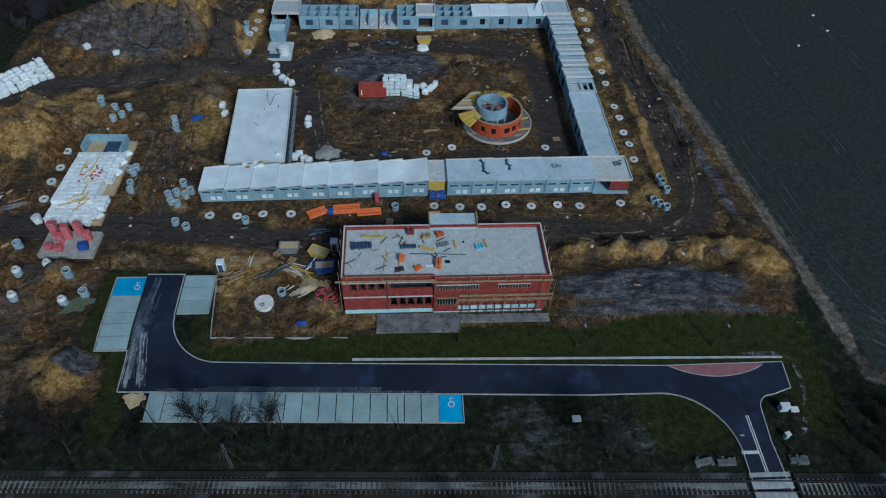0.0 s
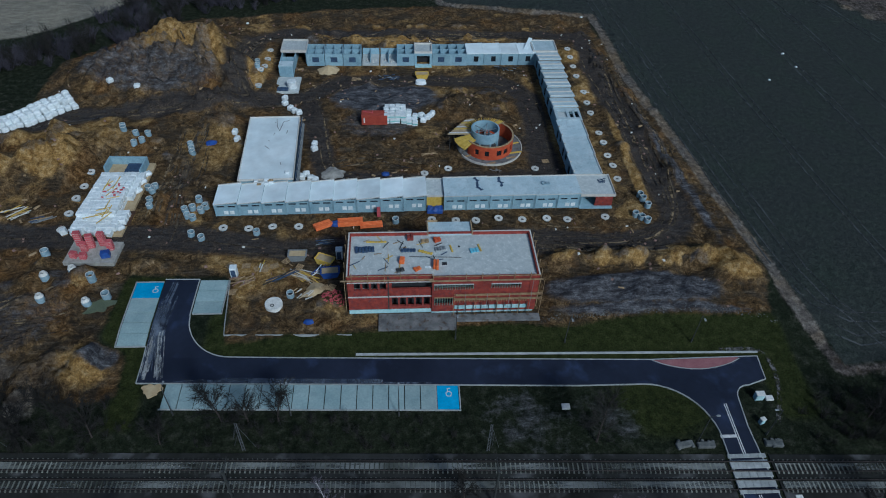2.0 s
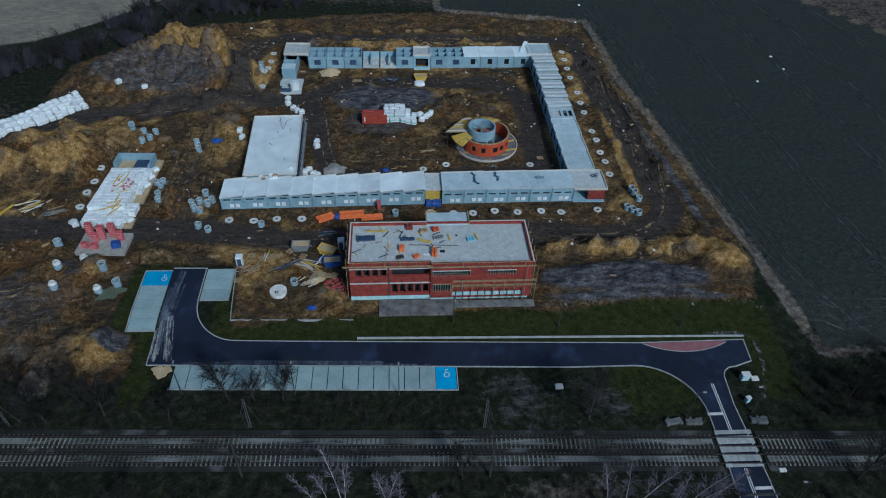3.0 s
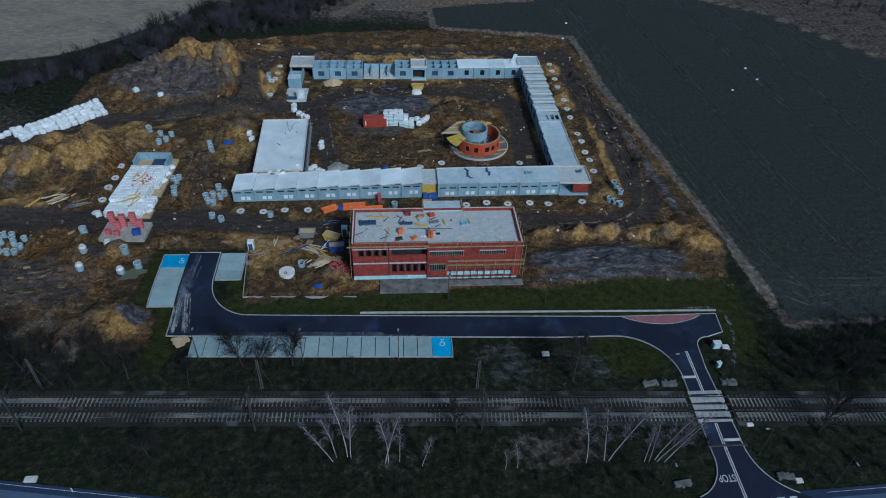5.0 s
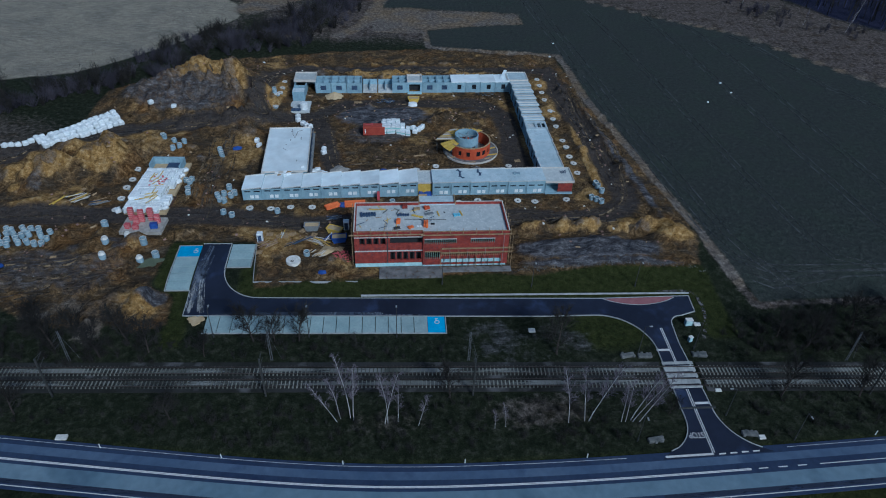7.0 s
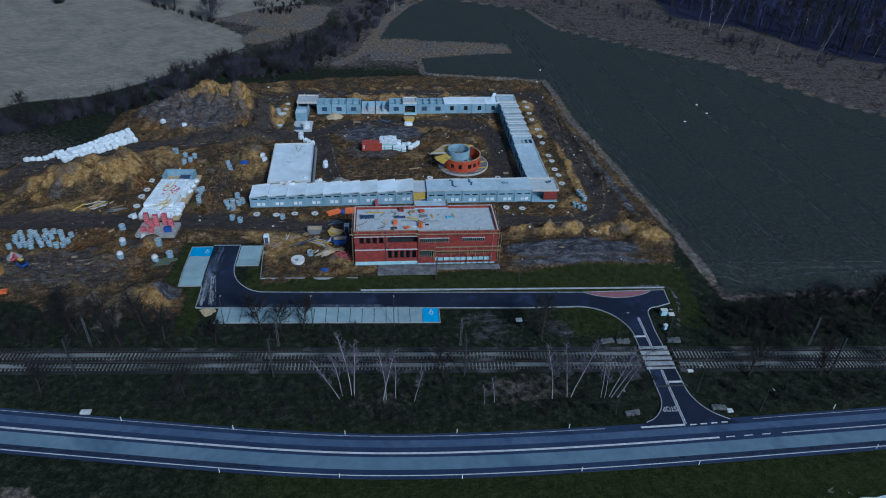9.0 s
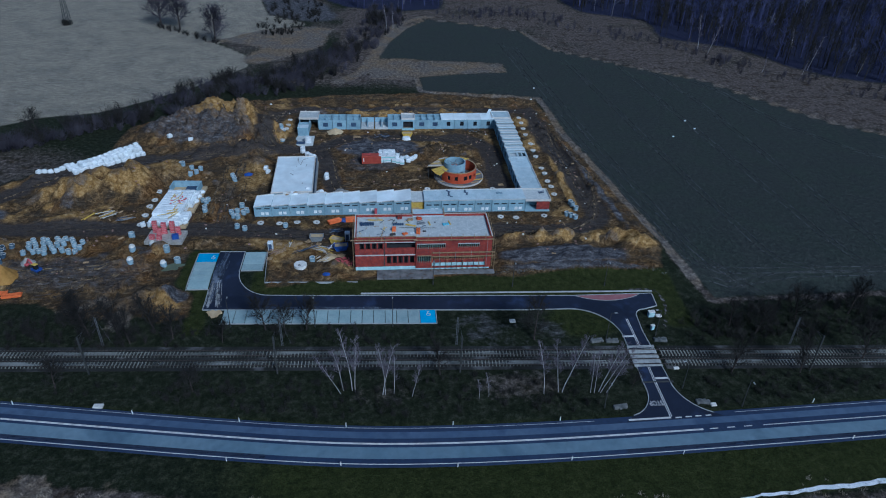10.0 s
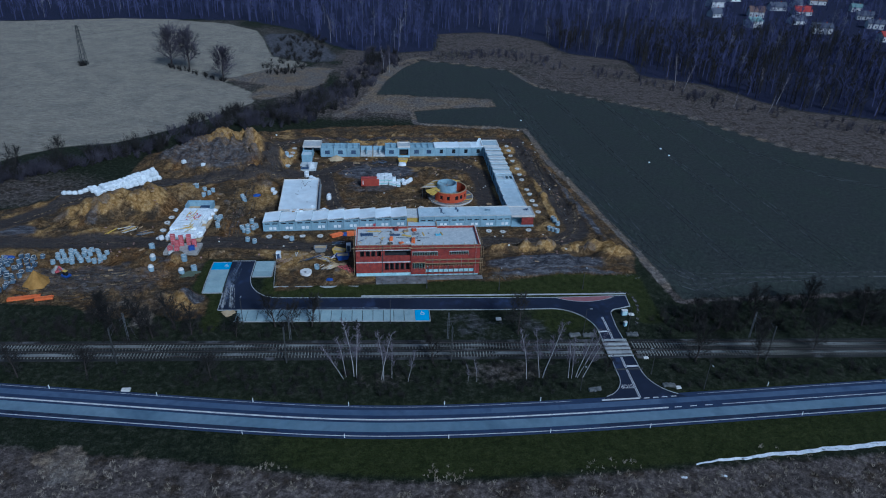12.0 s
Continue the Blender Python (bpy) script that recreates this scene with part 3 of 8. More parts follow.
    reed = mix(band(patch, 0.5, 0.62), reed, ramp(mid, (0.36, (0.02, 0.017, 0.014)), (0.55, (0.055, 0.042, 0.03)), (0.7, (0.12, 0.085, 0.055))))
    col = mix(mask("woods"), scrub, litter)
    col = mix(mask("reed"), col, reed)
    col = mix(mask("verge"), col, verge)
    col = mix(mask("site"), col, mud)
    col = mix(mask("clay"), col, clay)
    col = mix(mask("dark"), col, dark)
    churn = mix(band(swirl, 0.4, 0.6), ramp(drag, (0.36, (0.02, 0.018, 0.018)), (0.5, (0.05, 0.046, 0.045)), (0.62, (0.085, 0.078, 0.074)), (0.76, (0.19, 0.175, 0.16))), ramp(swirl, (0.4, (0.03, 0.024, 0.02)), (0.6, (0.078, 0.062, 0.05)), (0.74, (0.15, 0.122, 0.098))))
    col = mix(mask("churn"), col, churn)
    col = mix(mask("stubble"), col, stubble)
    col = mix(mask("field"), col, field)
    col = mix(mask("dry"), col, dry)
    hsv = n.new("ShaderNodeHueSaturation")
    v = n.new("ShaderNodeMath")
    v.operation = "MULTIPLY_ADD"
    l.new(fine, v.inputs[0])
    v.inputs[1].default_value, v.inputs[2].default_value = 2.9, -0.47
    l.new(v.outputs["Value"], hsv.inputs["Value"])
    l.new(col, hsv.inputs["Color"])
    l.new(hsv.outputs["Color"], b.inputs["Base Color"])
    b.inputs["Roughness"].default_value = 0.92
    b.inputs["Specular IOR Level"].default_value = 0.08
    bp = n.new("ShaderNodeBump")
    bp.inputs["Strength"].default_value, bp.inputs["Distance"].default_value = 1.0, 0.7
    l.new(mid, bp.inputs["Height"])
    l.new(bp.outputs["Normal"], b.inputs["Normal"])
    return m


def build_ground():
    xs, ys = spaced(-105, 74, 0.72, 2600, 4.4), spaced(20, 182, 0.72, 2600, 4.4)
    X, Y = np.meshgrid(xs, ys)
    Z, sheets = land(X, Y)
    GRID.update(x=xs, y=ys, Z=Z)
    nx, ny = len(xs), len(ys)
    me = bpy.data.meshes.new("ground")
    idx = np.arange(nx * ny).reshape(ny, nx)
    quads = np.stack([idx[:-1, :-1], idx[:-1, 1:], idx[1:, 1:], idx[1:, :-1]], -1).reshape(-1, 4)
    me.from_pydata(np.stack([X, Y, Z], -1).reshape(-1, 3), [], quads.tolist())
    for name, values in sheets.items():
        a = me.attributes.new(name, "FLOAT", "POINT")
        a.data.foreach_set("value", values.astype(np.float32).ravel())
    me.polygons.foreach_set("use_smooth", np.ones(len(me.polygons), bool))
    me.materials.append(ground_material())
    return tagged(new("ground", me), "churned brown earth, dark grass and ploughed fields", "ground", kind="structure")


build_ground()


# ---- roads and paving ----
def arc(cx, cy, r, a0, a1, n=10):
    return [(cx + r * math.cos(radians(a0 + (a1 - a0) * i / n)), cy + r * math.sin(radians(a0 + (a1 - a0) * i / n))) for i in range(n + 1)]


def sheet(outline, top, thick=0.15):
    """A paved sheet that follows the lie of the land, top metres over it."""
    bm = bmesh.new()
    bm.faces.new([bm.verts.new((x, y, 0)) for x, y in outline])
    ys = [y for x, y in outline]
    for p in PROFILE:
        if min(ys) + 0.05 < p[0] < max(ys) - 0.05:
            bmesh.ops.bisect_plane(bm, geom=bm.verts[:] + bm.edges[:] + bm.faces[:], plane_co=(0, p[0], 0), plane_no=(0, 1, 0))
    for v in bm.verts:
        v.co.z = base_z(v.co.y) + top
    bmesh.ops.recalc_face_normals(bm, faces=bm.faces)
    if sum(f.normal.z for f in bm.faces) < 0:
        bmesh.ops.reverse_faces(bm, faces=bm.faces)
    lower = bmesh.ops.extrude_face_region(bm, geom=bm.faces[:])
    for v in lower["geom"]:
        if isinstance(v, bmesh.types.BMVert):
            v.co.z -= thick
    bmesh.ops.recalc_face_normals(bm, faces=bm.faces)
    bmesh.ops.triangulate(bm, faces=bm.faces)
    return bm


def ribbon(line, w, top, thick=0.12, height=None):
    """A strip w wide along a line."""
    pts = []
    for (xa, ya), (xb, yb) in zip(line, line[1:]):
        k = max(1, int(math.hypot(xb - xa, yb - ya) / 1.5))
        pts += [(xa + (xb - xa) * i / k, ya + (yb - ya) * i / k) for i in range(k)]
    pts.append(line[-1])
    bm = bmesh.new()
    rows = []
    for i, (x, y) in enumerate(pts):
        a, c = pts[max(0, i - 1)], pts[min(len(pts) - 1, i + 1)]
        d = Vector((c[0] - a[0], c[1] - a[1]))
        d.normalize()
        nx, ny = -d.y * w / 2, d.x * w / 2
        z = (base_z(y) if height is None else height(x, y)) + top
        rows.append([bm.verts.new(q) for q in ((x + nx, y + ny, z), (x - nx, y - ny, z), (x - nx, y - ny, z - thick), (x + nx, y + ny, z - thick))])
    for p, q in zip(rows, rows[1:]):
        for k in range(4):
            bm.faces.new((p[k], p[(k + 1) % 4], q[(k + 1) % 4], q[k]))
    bm.faces.new(rows[0][::-1])
    bm.faces.new(rows[-1])
    bmesh.ops.recalc_face_normals(bm, faces=bm.faces)
    return bm


def near_y(x):
    return 52.3 - 0.032 * (x + 43)


def far_y(x):
    return 56.95 - 0.03 * (x + 30)


X_MAIN = list(np.arange(-420, 421, 4.0))
main_line = [(x, float(road_y(x))) for x in X_MAIN]
shift = lambda d, a=-420, b=420: [(x, y + d) for x, y in main_line if a <= x <= b]
road = solid("road", sheet(shift(4.3) + shift(-5.0)[::-1], 0.02), M_ROAD, "worn grey-blue asphalt country road", "road", kind="structure")
for d, w, m in ((2.1, 1.5, M_TRACKW), (-1.75, 2.9, M_LANE)):
    solid("road_wheel_track", ribbon(shift(d), w, 0.032), m, "pale polished wheel track on the asphalt", "road", kind="structure")
M_TAR = surface("fresh_tar_patch", (0.016, 0.022, 0.04), (0.026, 0.034, 0.06), 0.3, 0.7, 0.1)
ragged(M_TAR, (0.25, 1.6, 1), 0.36, 0.46)
for a, b in ((-80, -22), (38, 120)):
    solid("tar_patch", ribbon(shift(-3.55, a, b), 0.9, 0.038), M_TAR, "dark ragged tar patch along the road edge", "road", kind="structure")
for d, a, b in ((0.24, -420, 56), (0.04, -420, 56), (0.15, 68, 420), (-4.35, -420, 420), (3.75, -420, 38), (3.75, 64, 420)):
    solid("road_marking", ribbon(shift(d, a, b), 0.05 if d > 3 else 0.14, 0.045), M_PAINT, "white painted road line", "road marking", kind="structure")
for i in range(3):
    solid("road_marking", ribbon([(57.3 + 3.4 * i, float(road_y(57.3 + 3.4 * i)) + 0.15), (58.9 + 3.4 * i, float(road_y(59 + 3.4 * i)) + 0.15)], 0.16, 0.045), M_PAINT, "white painted road dash", "road marking", kind="structure")
for i in range(4):
    solid("road_marking", ribbon([(51.8 + 2.0 * i, 17.1 + 0.1 * i), (53.0 + 2.0 * i, 17.15 + 0.1 * i)], 0.25, 0.05), M_PAINT, "white painted junction dash", "road marking", kind="structure")

# the access drive: a bent stub, the long straight, the turning head and the way over the railway
drive_far = [(-37.5, 73.6), (-37.5, 65.2)] + [(x, y + 0.1) for x, y in arc(-29.3, 65.0, 8.1, 180, 270, 12)] + [(x, far_y(x)) for x in (-20, 0, 20, 41)] + [(60.2, 55.1)]
head_edge = [(59.9, 50.5), (56.6, 49.4)] + arc(56.4, 46.9, 2.5, 100, 180, 6) + [(53.6, 42.0), (53.9, 36.5), (54.3, 29.0)] + arc(63.5, 26.5, 9.2, 185, 246, 9) + [(61.5, 17.2)]
drive_near = [(42.0, 16.4), (44.0, 18.0)] + arc(41.6, 24.6, 7.1, -58, 0, 7) + [(48.8, 31.0), (48.8, 39.6)] + arc(38.7, 39.9, 10.15, 2, 88, 12) + [(x, near_y(x)) for x in (28, 8.3, -38.8)] + [(-43.4, 52.3)]
drive = solid("drive", sheet(drive_far + head_edge + drive_near + [(-43.5, 73.7)], 0.03), M_ASPH, "new blue-black asphalt access drive", "road", kind="structure")
for line in (drive_far, head_edge[:1] and [drive_far[-1]] + head_edge[:-1], drive_near[1:], [(-43.4, 52.3), (-43.5, 59.2)], [(-43.6, 73.8), (-37.4, 73.7)]):
    solid("kerb", ribbon(line, 0.15, 0.1, 0.2), M_KERB, "pale concrete kerb edging the drive", "kerb", kind="structure")
solid("pavement", sheet([(-8.6, 57.2), (60.6, 56.1), (60.6, 55.8), (-8.6, 56.85)], 0.12, 0.2), M_KERB, "narrow pale concrete footway strip", "pavement", kind="structure")
solid("paving_wedge", sheet([(41.6, 54.65)] + [(41.6 + 15.3 * i / 10, 54.7 - 1.95 * math.sin(math.pi * min(1, i / 10)) ** 0.8) for i in range(1, 10)] + [(56.9, 54.95)], 0.05), M_PINK, "dull red paved wedge in the turning head", "paving", kind="structure")
solid("kerb", ribbon([(41.6 + 15.3 * i / 10, 54.68 - 1.95 * math.sin(math.pi * i / 10) ** 0.8) for i in range(11)], 0.15, 0.07), M_KERB, "flush kerb round the red wedge", "kerb", kind="structure")
for d in (-0.16, 0.16):
    solid("road_marking", ribbon([(51.3 + d, 46.0), (51.35 + d, 37.3)], 0.14, 0.045), M_PAINT, "white painted centre line", "road marking", kind="structure")
    solid("road_marking", ribbon([(51.3 + d, 30.9), (51.0 + d, 17.4)], 0.14, 0.045), M_PAINT, "white painted centre line", "road marking", kind="structure")
for a, b, w in (((48.6, 40.3), (51.1, 40.3), 0.5), ((51.6, 27.7), (54.2, 27.7), 0.5), ((42.6, 16.9), (50.9, 17.15), 0.4)):
    solid("road_marking", ribbon([a, b], w, 0.05), M_PAINT, "white painted stop line", "road marking", kind="structure")

# parking bays: separate slabs with dark joints
bays = tagged(new("parking_lot"), "grey paved parking bays with one blue bay", "parking", kind="structure")


def bay(outline, material=M_BAY):
    part("parking_bay", sheet(outline, 0.07), material, bays)


for i in range(17):
    a, b = -38.6 + 2.54 * i, -38.6 + 2.54 * (i + 1)
    bay([(a + 0.07, near_y(a) - 0.15), (a + 0.07, near_y(a) - 4.6), (b - 0.07, near_y(b) - 4.6), (b - 0.07, near_y(b) - 0.15)])
bay([(4.75, 50.6), (4.75, 46.25), (8.15, 46.15), (8.15, 50.5)], M_BAYB)
for y0, y1, m in ((69.3, 73.0, M_BAYB), (66.05, 69.1, M_BAY), (63.95, 65.95, M_BAY), (61.7, 63.85, M_BAY), (59.4, 61.6, M_BAY)):
    bay([(-48.4, y0), (-43.7, y0), (-43.7, y1), (-48.4, y1)], m)
for y0, y1 in ((65.7, 68.2), (68.3, 70.8), (70.9, 73.4)):
    bay([(-37.2, y0), (-32.3, y0), (-32.3, y1), (-37.2, y1)])
for line in ([(-38.8, 47.45), (8.35, 46.0), (8.35, 50.6)], [(4.6, 50.7), (4.6, 46.2)], [(-48.6, 73.2), (-48.6, 59.25), (-43.6, 59.25)], [(-48.6, 73.2), (-43.7, 73.2)], [(-48.4, 69.2), (-43.7, 69.2)], [(-32.15, 73.5), (-32.15, 65.6), (-37.2, 65.6)]):
    part("bay_edging", ribbon(line, 0.16, 0.085, 0.2), M_KERB, bays, "pale kerb edging")


def wheelchair_mark(cx, cy, up):
    """A painted seat-and-wheel mark on a blue bay."""
    bm = ribbon([(cx + 0.1 + 0.45 * math.cos(radians(a)), cy + 0.45 * math.sin(radians(a))) for a in range(0, 361, 30)], 0.14, 0.09, 0.02)
    bm2 = ribbon([(cx, cy + 0.3), (cx - 0.1, cy + 1.0), (cx + 0.35, cy + 1.0)], 0.16, 0.09, 0.02)
    part("painted_symbol", bm, M_PAINT, bays, "white painted wheel mark")
    part("painted_symbol", bm2, M_PAINT, bays, "white painted seat mark")


wheelchair_mark(6.5, 49.0, 1)
wheelchair_mark(-44.8, 71.0, 1)

# the level crossing's panels
crossing = tagged(new("level_crossing"), "pale concrete level crossing panels between the rails", "level crossing", kind="structure")
for y0, y1 in ((36.65, 37.3), (34.95, 36.3), (33.55, 34.6), (32.05, 33.2), (31.1, 31.7)):
    x0 = 48.5 - (36 - y0) * 0.02
    bm = bmesh.new()
    for i in range(5):
        box(bm, x0 + 1.2 * i + 0.015, x0 + 1.2 * i + 1.185, y0, y1, base_z(y0) - 0.2, base_z(y0) + 0.16, 0.03)
    part("crossing_panel", bm, M_KERB, crossing)

# the railway: two tracks
railway = tagged(new("railway"), "double railway track with concrete sleepers on dark ballast", "railway", kind="structure")
bm = sheet([(x, float(track_y(x, 0)) + 2.0) for x in (-420, 0, 48)] + [(x, float(track_y(x, 1)) - 1.9) for x in (48, 0, -420)], 0.06)
part("ballast", bm, M_BALLAST, railway)
part("ballast", sheet([(x, float(track_y(x, 0)) + 2.0) for x in (55, 200, 420)] + [(x, float(track_y(x, 1)) - 1.9) for x in (420, 200, 55)], 0.06), M_BALLAST, railway)
for k in (0, 1):
    for off in (0.75, -0.75):
        line = [(x, float(track_y(x, k)) + off) for x in range(-420, 421, 20)]
        part("rail", ribbon(line, 0.09, 0.3 if k < 2 else 0, 0.18), M_RAIL, railway, "worn steel rail")
bm = bmesh.new()
box(bm, -0.1, 0.1, -1.12, 1.12, -0.1, 0.12, 0.02)
sleeper = mesh_of("sleeper", bm, M_SLEEPER)
far_sleepers = bmesh.new()
for k in (0, 1):
    for i in range(-560, 600):
        x = i * 0.72 + 0.2 * k
        y = float(track_y(x, k))
        if 47.6 < x < 55.2:
            continue
        if -55 < x < 47 and i % 1 == 0 and (k == 0 or -10 < x < 40):
            again("sleeper", sleeper, railway, pose(x, y, base_z(y) + 0.07, 0, 0, -1.9))
        else:
            box(far_sleepers, x - 0.1, x + 0.1, y - 1.12, y + 1.12, base_z(y), base_z(y) + 0.19)
tagged(part("sleepers", far_sleepers, M_SLEEPER, railway), kind="stuff")
# near-black bed along each rail, and pale stone between the rails
for k in (0, 1):
    for off in (0.75, -0.75):
        for a, b in ((-420, 47.6), (55.4, 420)):
            part("rail_bed", ribbon([(x, float(track_y(x, k)) + off) for x in np.linspace(a, b, 40)], 0.42, 0.215, 0.15), M_SEAT, railway, "near-black strip along the rail")
ragged(M_PALEB, (0.06, 0.5, 1), 0.42, 0.55)
for k, top in ((0, 0.165), (1, 0.19)):
    for a, b in ((-420, 47.6), (55.4, 420)):
        part("ballast_fill", ribbon([(x, float(track_y(x, k))) for x in np.linspace(a, b, 40)], 1.02, top, 0.12), M_PALEB, railway, "pale stone between the rails")

# sand swept over the bend of the drive, and a spill beside it
# bluish film: dried mud, with the sheen along the bend put into its colour
M_MUD_SHEEN = surface("mud_and_sheen_film", (0.05, 0.065, 0.1), (0.13, 0.155, 0.2), 0.25, 0.8, 0.1, (0.013, 0.017, 0.03), fine=6, stain_or_sheen=0.9)
M_SILT = surface("pale_silt_film", (0.2, 0.21, 0.22), (0.4, 0.41, 0.41), 0.5, 0.9, 0.1, (0.06, 0.07, 0.09), fine=6, stain_or_sheen=0.9)


ragged(M_MUD_SHEEN, (0.5, 0.16, 1), 0.3, 0.62)
ragged(M_SILT, (0.9, 0.3, 1), 0.33, 0.58)
STREAKS = random.Random(8)
LEFT = ((52.6, -42.8), (60, -43.0), (65, -42.6), (72.5, -41.5))
RIGHT = ((52.6, -40.2), (56.5, -40.9), (61, -41.6), (65.5, -41.3), (72.5, -40.5))
for k in range(64):
    track, pale = (LEFT, RIGHT)[k % 2], k % 4 < 2
    off = STREAKS.gauss(0.0, 0.3 if pale else 0.55) + (0.0 if k % 2 else 0.1)
    a = STREAKS.uniform(52.6, 55) if pale else STREAKS.uniform(52.8, 62)
    b = min(73.0, a + (STREAKS.uniform(3, 8) if pale else STREAKS.uniform(6, 15)))
    line = [(max(-43.25, float(np.interp(y, [p[0] for p in track], [p[1] for p in track])) + off), float(y)) for y in np.linspace(a, b, 12)]
    solid("mud_film", ribbon(line, STREAKS.uniform(0.08, 0.24), 0.042 + 0.0003 * k, 0.03), M_SILT if pale else M_MUD_SHEEN, "dried pale mud and painted sheen on the asphalt", "mud", kind="structure")
bm = bmesh.new()
disc(bm, 0, 0, -0.1, 0.12, 1.0, 22)
for v in bm.verts:
    a = math.atan2(v.co.y, v.co.x)
    q = 1.5 * (1 + 0.2 * math.sin(3 * a) + 0.12 * math.sin(7 * a + 1))
    v.co.x, v.co.y, v.co.z = v.co.x * q, v.co.y * q * 0.8, v.co.z + 0.1
solid("sand_spill", bm, M_SAND, "pale sand spilled at the bend of the drive", "sand", kind="structure").matrix_basis = pose(-40.6, 51.0, gz(-40.6, 51.0))
for x0, x1, d, w in ((-37.5, 4, 0.35, 0.3), (-30, -4, 0.8, 0.5), (-36, -20, 0.6, 0.2)):
    solid("mud_film", ribbon([(x, near_y(x) + d) for x in np.linspace(x0, x1, 12)], w, 0.045, 0.03), M_MUD_SHEEN, "dried pale mud and painted sheen on the asphalt", "mud", kind="structure")

# ---- the low wings of precast modules ----
def front_module(zl, zr, roof_mat, label):
    """One room-wide module: front wall with two strip windows and two white boards, sides, back, tilted roof."""
    t = thing("concrete_module", 0, 0, 0, label, "building module", "modules of the front wing")
    w, d = 4.66, 6.0
    bm = bmesh.new()
    wall_with_holes(bm, 0, w, 0.12, 0.3, -1.0, zl - 0.3, [(0.5, 2.0, 2.05, 2.45), (2.7, 4.2, 2.05, 2.45)])
    part("front_wall", bm, M_CONC, t)
    for x0, x1 in ((0.0, 0.16), (w - 0.16, w)):
        bm = bmesh.new()
        box(bm, x0, x1, 0.0, 0.119, -1.0, zl - 0.3, 0.02)
        part("pilaster", bm, M_CONC, t)
    bm = bmesh.new()
    box(bm, 0.161, w - 0.161, 0.02, 0.118, 2.62, zl - 0.3, 0.01)
    part("fascia", bm, M_CONC, t)
    for x in (0.5, 2.7):
        bm = bmesh.new()
        box(bm, x + 0.02, x + 1.48, 0.22, 0.26, 2.06, 2.44)
        part("window", bm, M_GLASS, t, "dark strip window")
    for x in (1.75, 2.95):
        bm = bmesh.new()
        box(bm, x, x + 0.85, 0.03, 0.117, 0.35, 1.2, 0.01)
        part("board", bm, M_WHITE, t, "white board on the wall foot")
    for name, x in (("side_wall", 0.0), ("side_wall", w - 0.2)):
        bm = bmesh.new()
        for v in box(bm, x, x + 0.2, 0.305, d - 0.2, -1.0, 1):
            if v.co.z > 0:
                v.co.z = zl + (zr - zl) * (v.co.x / w) - 0.3
        part(name, bm, M_CONC, t)
    bm = bmesh.new()
    wall_with_holes(bm, 0, w, d - 0.195, d, -1.0, zl - 0.32, [(0.8, 1.8, 0.0, 2.1), (2.6, 4.0, 0.8, 2.1)])
    part("rear_wall", bm, M_CONC, t)
    bm = bmesh.new()
    slab_tilt(bm, -0.02, w + 0.05, -0.15, d + 0.1, zl, zr, 0.28)
    roof = part("roof", bm, roof_mat, t, "pale flat roof sheet")
    bm = bmesh.new()
    slab_tilt(bm, -0.02, w + 0.05, d - 0.12, d + 0.11, zl + 0.14, zr + 0.14, 0.13)
    part("upstand", bm, M_CAP, roof, "pale roof upstand")
    bm = bmesh.new()
    slab_tilt(bm, -0.02, w + 0.05, -0.19, -0.155, zl - 0.02, zr - 0.02, 0.2)
    part("gutter", bm, M_BAND, roof, "narrow eaves trim")
    return t


m0 = front_module(3.1, 3.7, M_ROOF, "precast concrete room module with a white membrane roof")
m0.matrix_basis = pose(-38.0, 91.25, 0, 0, 0, 0.6)
for i in range(1, 9):
    copy_thing(m0, pose(-38.0 + 4.71 * i, 91.25 + 0.14 * i, 0.08 * i, 0, 0, 0.6))
m1 = front_module(3.8, 3.9, M_ROOF2, "precast concrete room module with a grey slab roof")
m1.matrix_basis = pose(8.0, 92.6, 0, 0, 0, 0.5)
for i in range(1, 6):
    copy_thing(m1, pose(8.0 + 4.74 * i, 92.6 + 0.1 * i, 0.05 * (i % 2), 0, 0, 1.2))

# dark wet stains where the felt was torn from two of the roofs, and a vent box
for x, pts in ((14.6, ((0, 5.6), (0.5, 4.2), (0.3, 2.6), (1.1, 1.2))), (19.6, ((0.2, 5.7), (0.0, 4.6), (0.6, 3.5), (0.3, 2.4)))):
    bm = bmesh.new()
    for (xa, ya), (xb, yb) in zip(pts, pts[1:]):
        beam(bm, (x + xa, 93 + ya, 3.9), (x + xb, 93 + yb, 3.92), 0.45, 0.03)
        beam(bm, (x + xa - 0.3, 93 + ya - 0.4, 3.9), (x + xb + 0.4, 93 + yb + 0.2, 3.92), 0.3, 0.03)
    solid("roof_patch", bm, M_NAVY, "torn dark strips of roofing felt on the roof", "roofing felt")
bm = bmesh.new()
tube(bm, 29.0, 96.4, 3.86, 4.15, 0.55, 0.4, 12)
box(bm, 29.4, 30.2, 96.0, 96.8, 3.86, 4.1, 0.03)
solid("roof_vent", bm, M_RING, "grey roof vent ring and box on the slab", "roof vent")

# the recessed link between both halves
link = thing("link_block", 4.45, 92.3, 0, "recessed link block with an orange wall and a low roof", "building module")
bm = bmesh.new()
box(bm, 0.0, 3.5, 1.2, 1.4, -0.5, 2.9)
part("front_wall", bm, M_YELLOW, link, "orange-yellow boarded wall")
bm = bmesh.new()
box(bm, 0.0, 3.5, 1.0, 6.6, 3.0, 3.2)
roof = part("roof", bm, M_DECK, link, "bare concrete roof slab")
bm = bmesh.new()
box(bm, 0.0, 3.5, 0.85, 1.0, 3.0, 3.42)
box(bm, 0.0, 3.5, 6.6, 6.75, 3.0, 3.42)
part("upstand", bm, M_CAP, roof)
bm = bmesh.new()
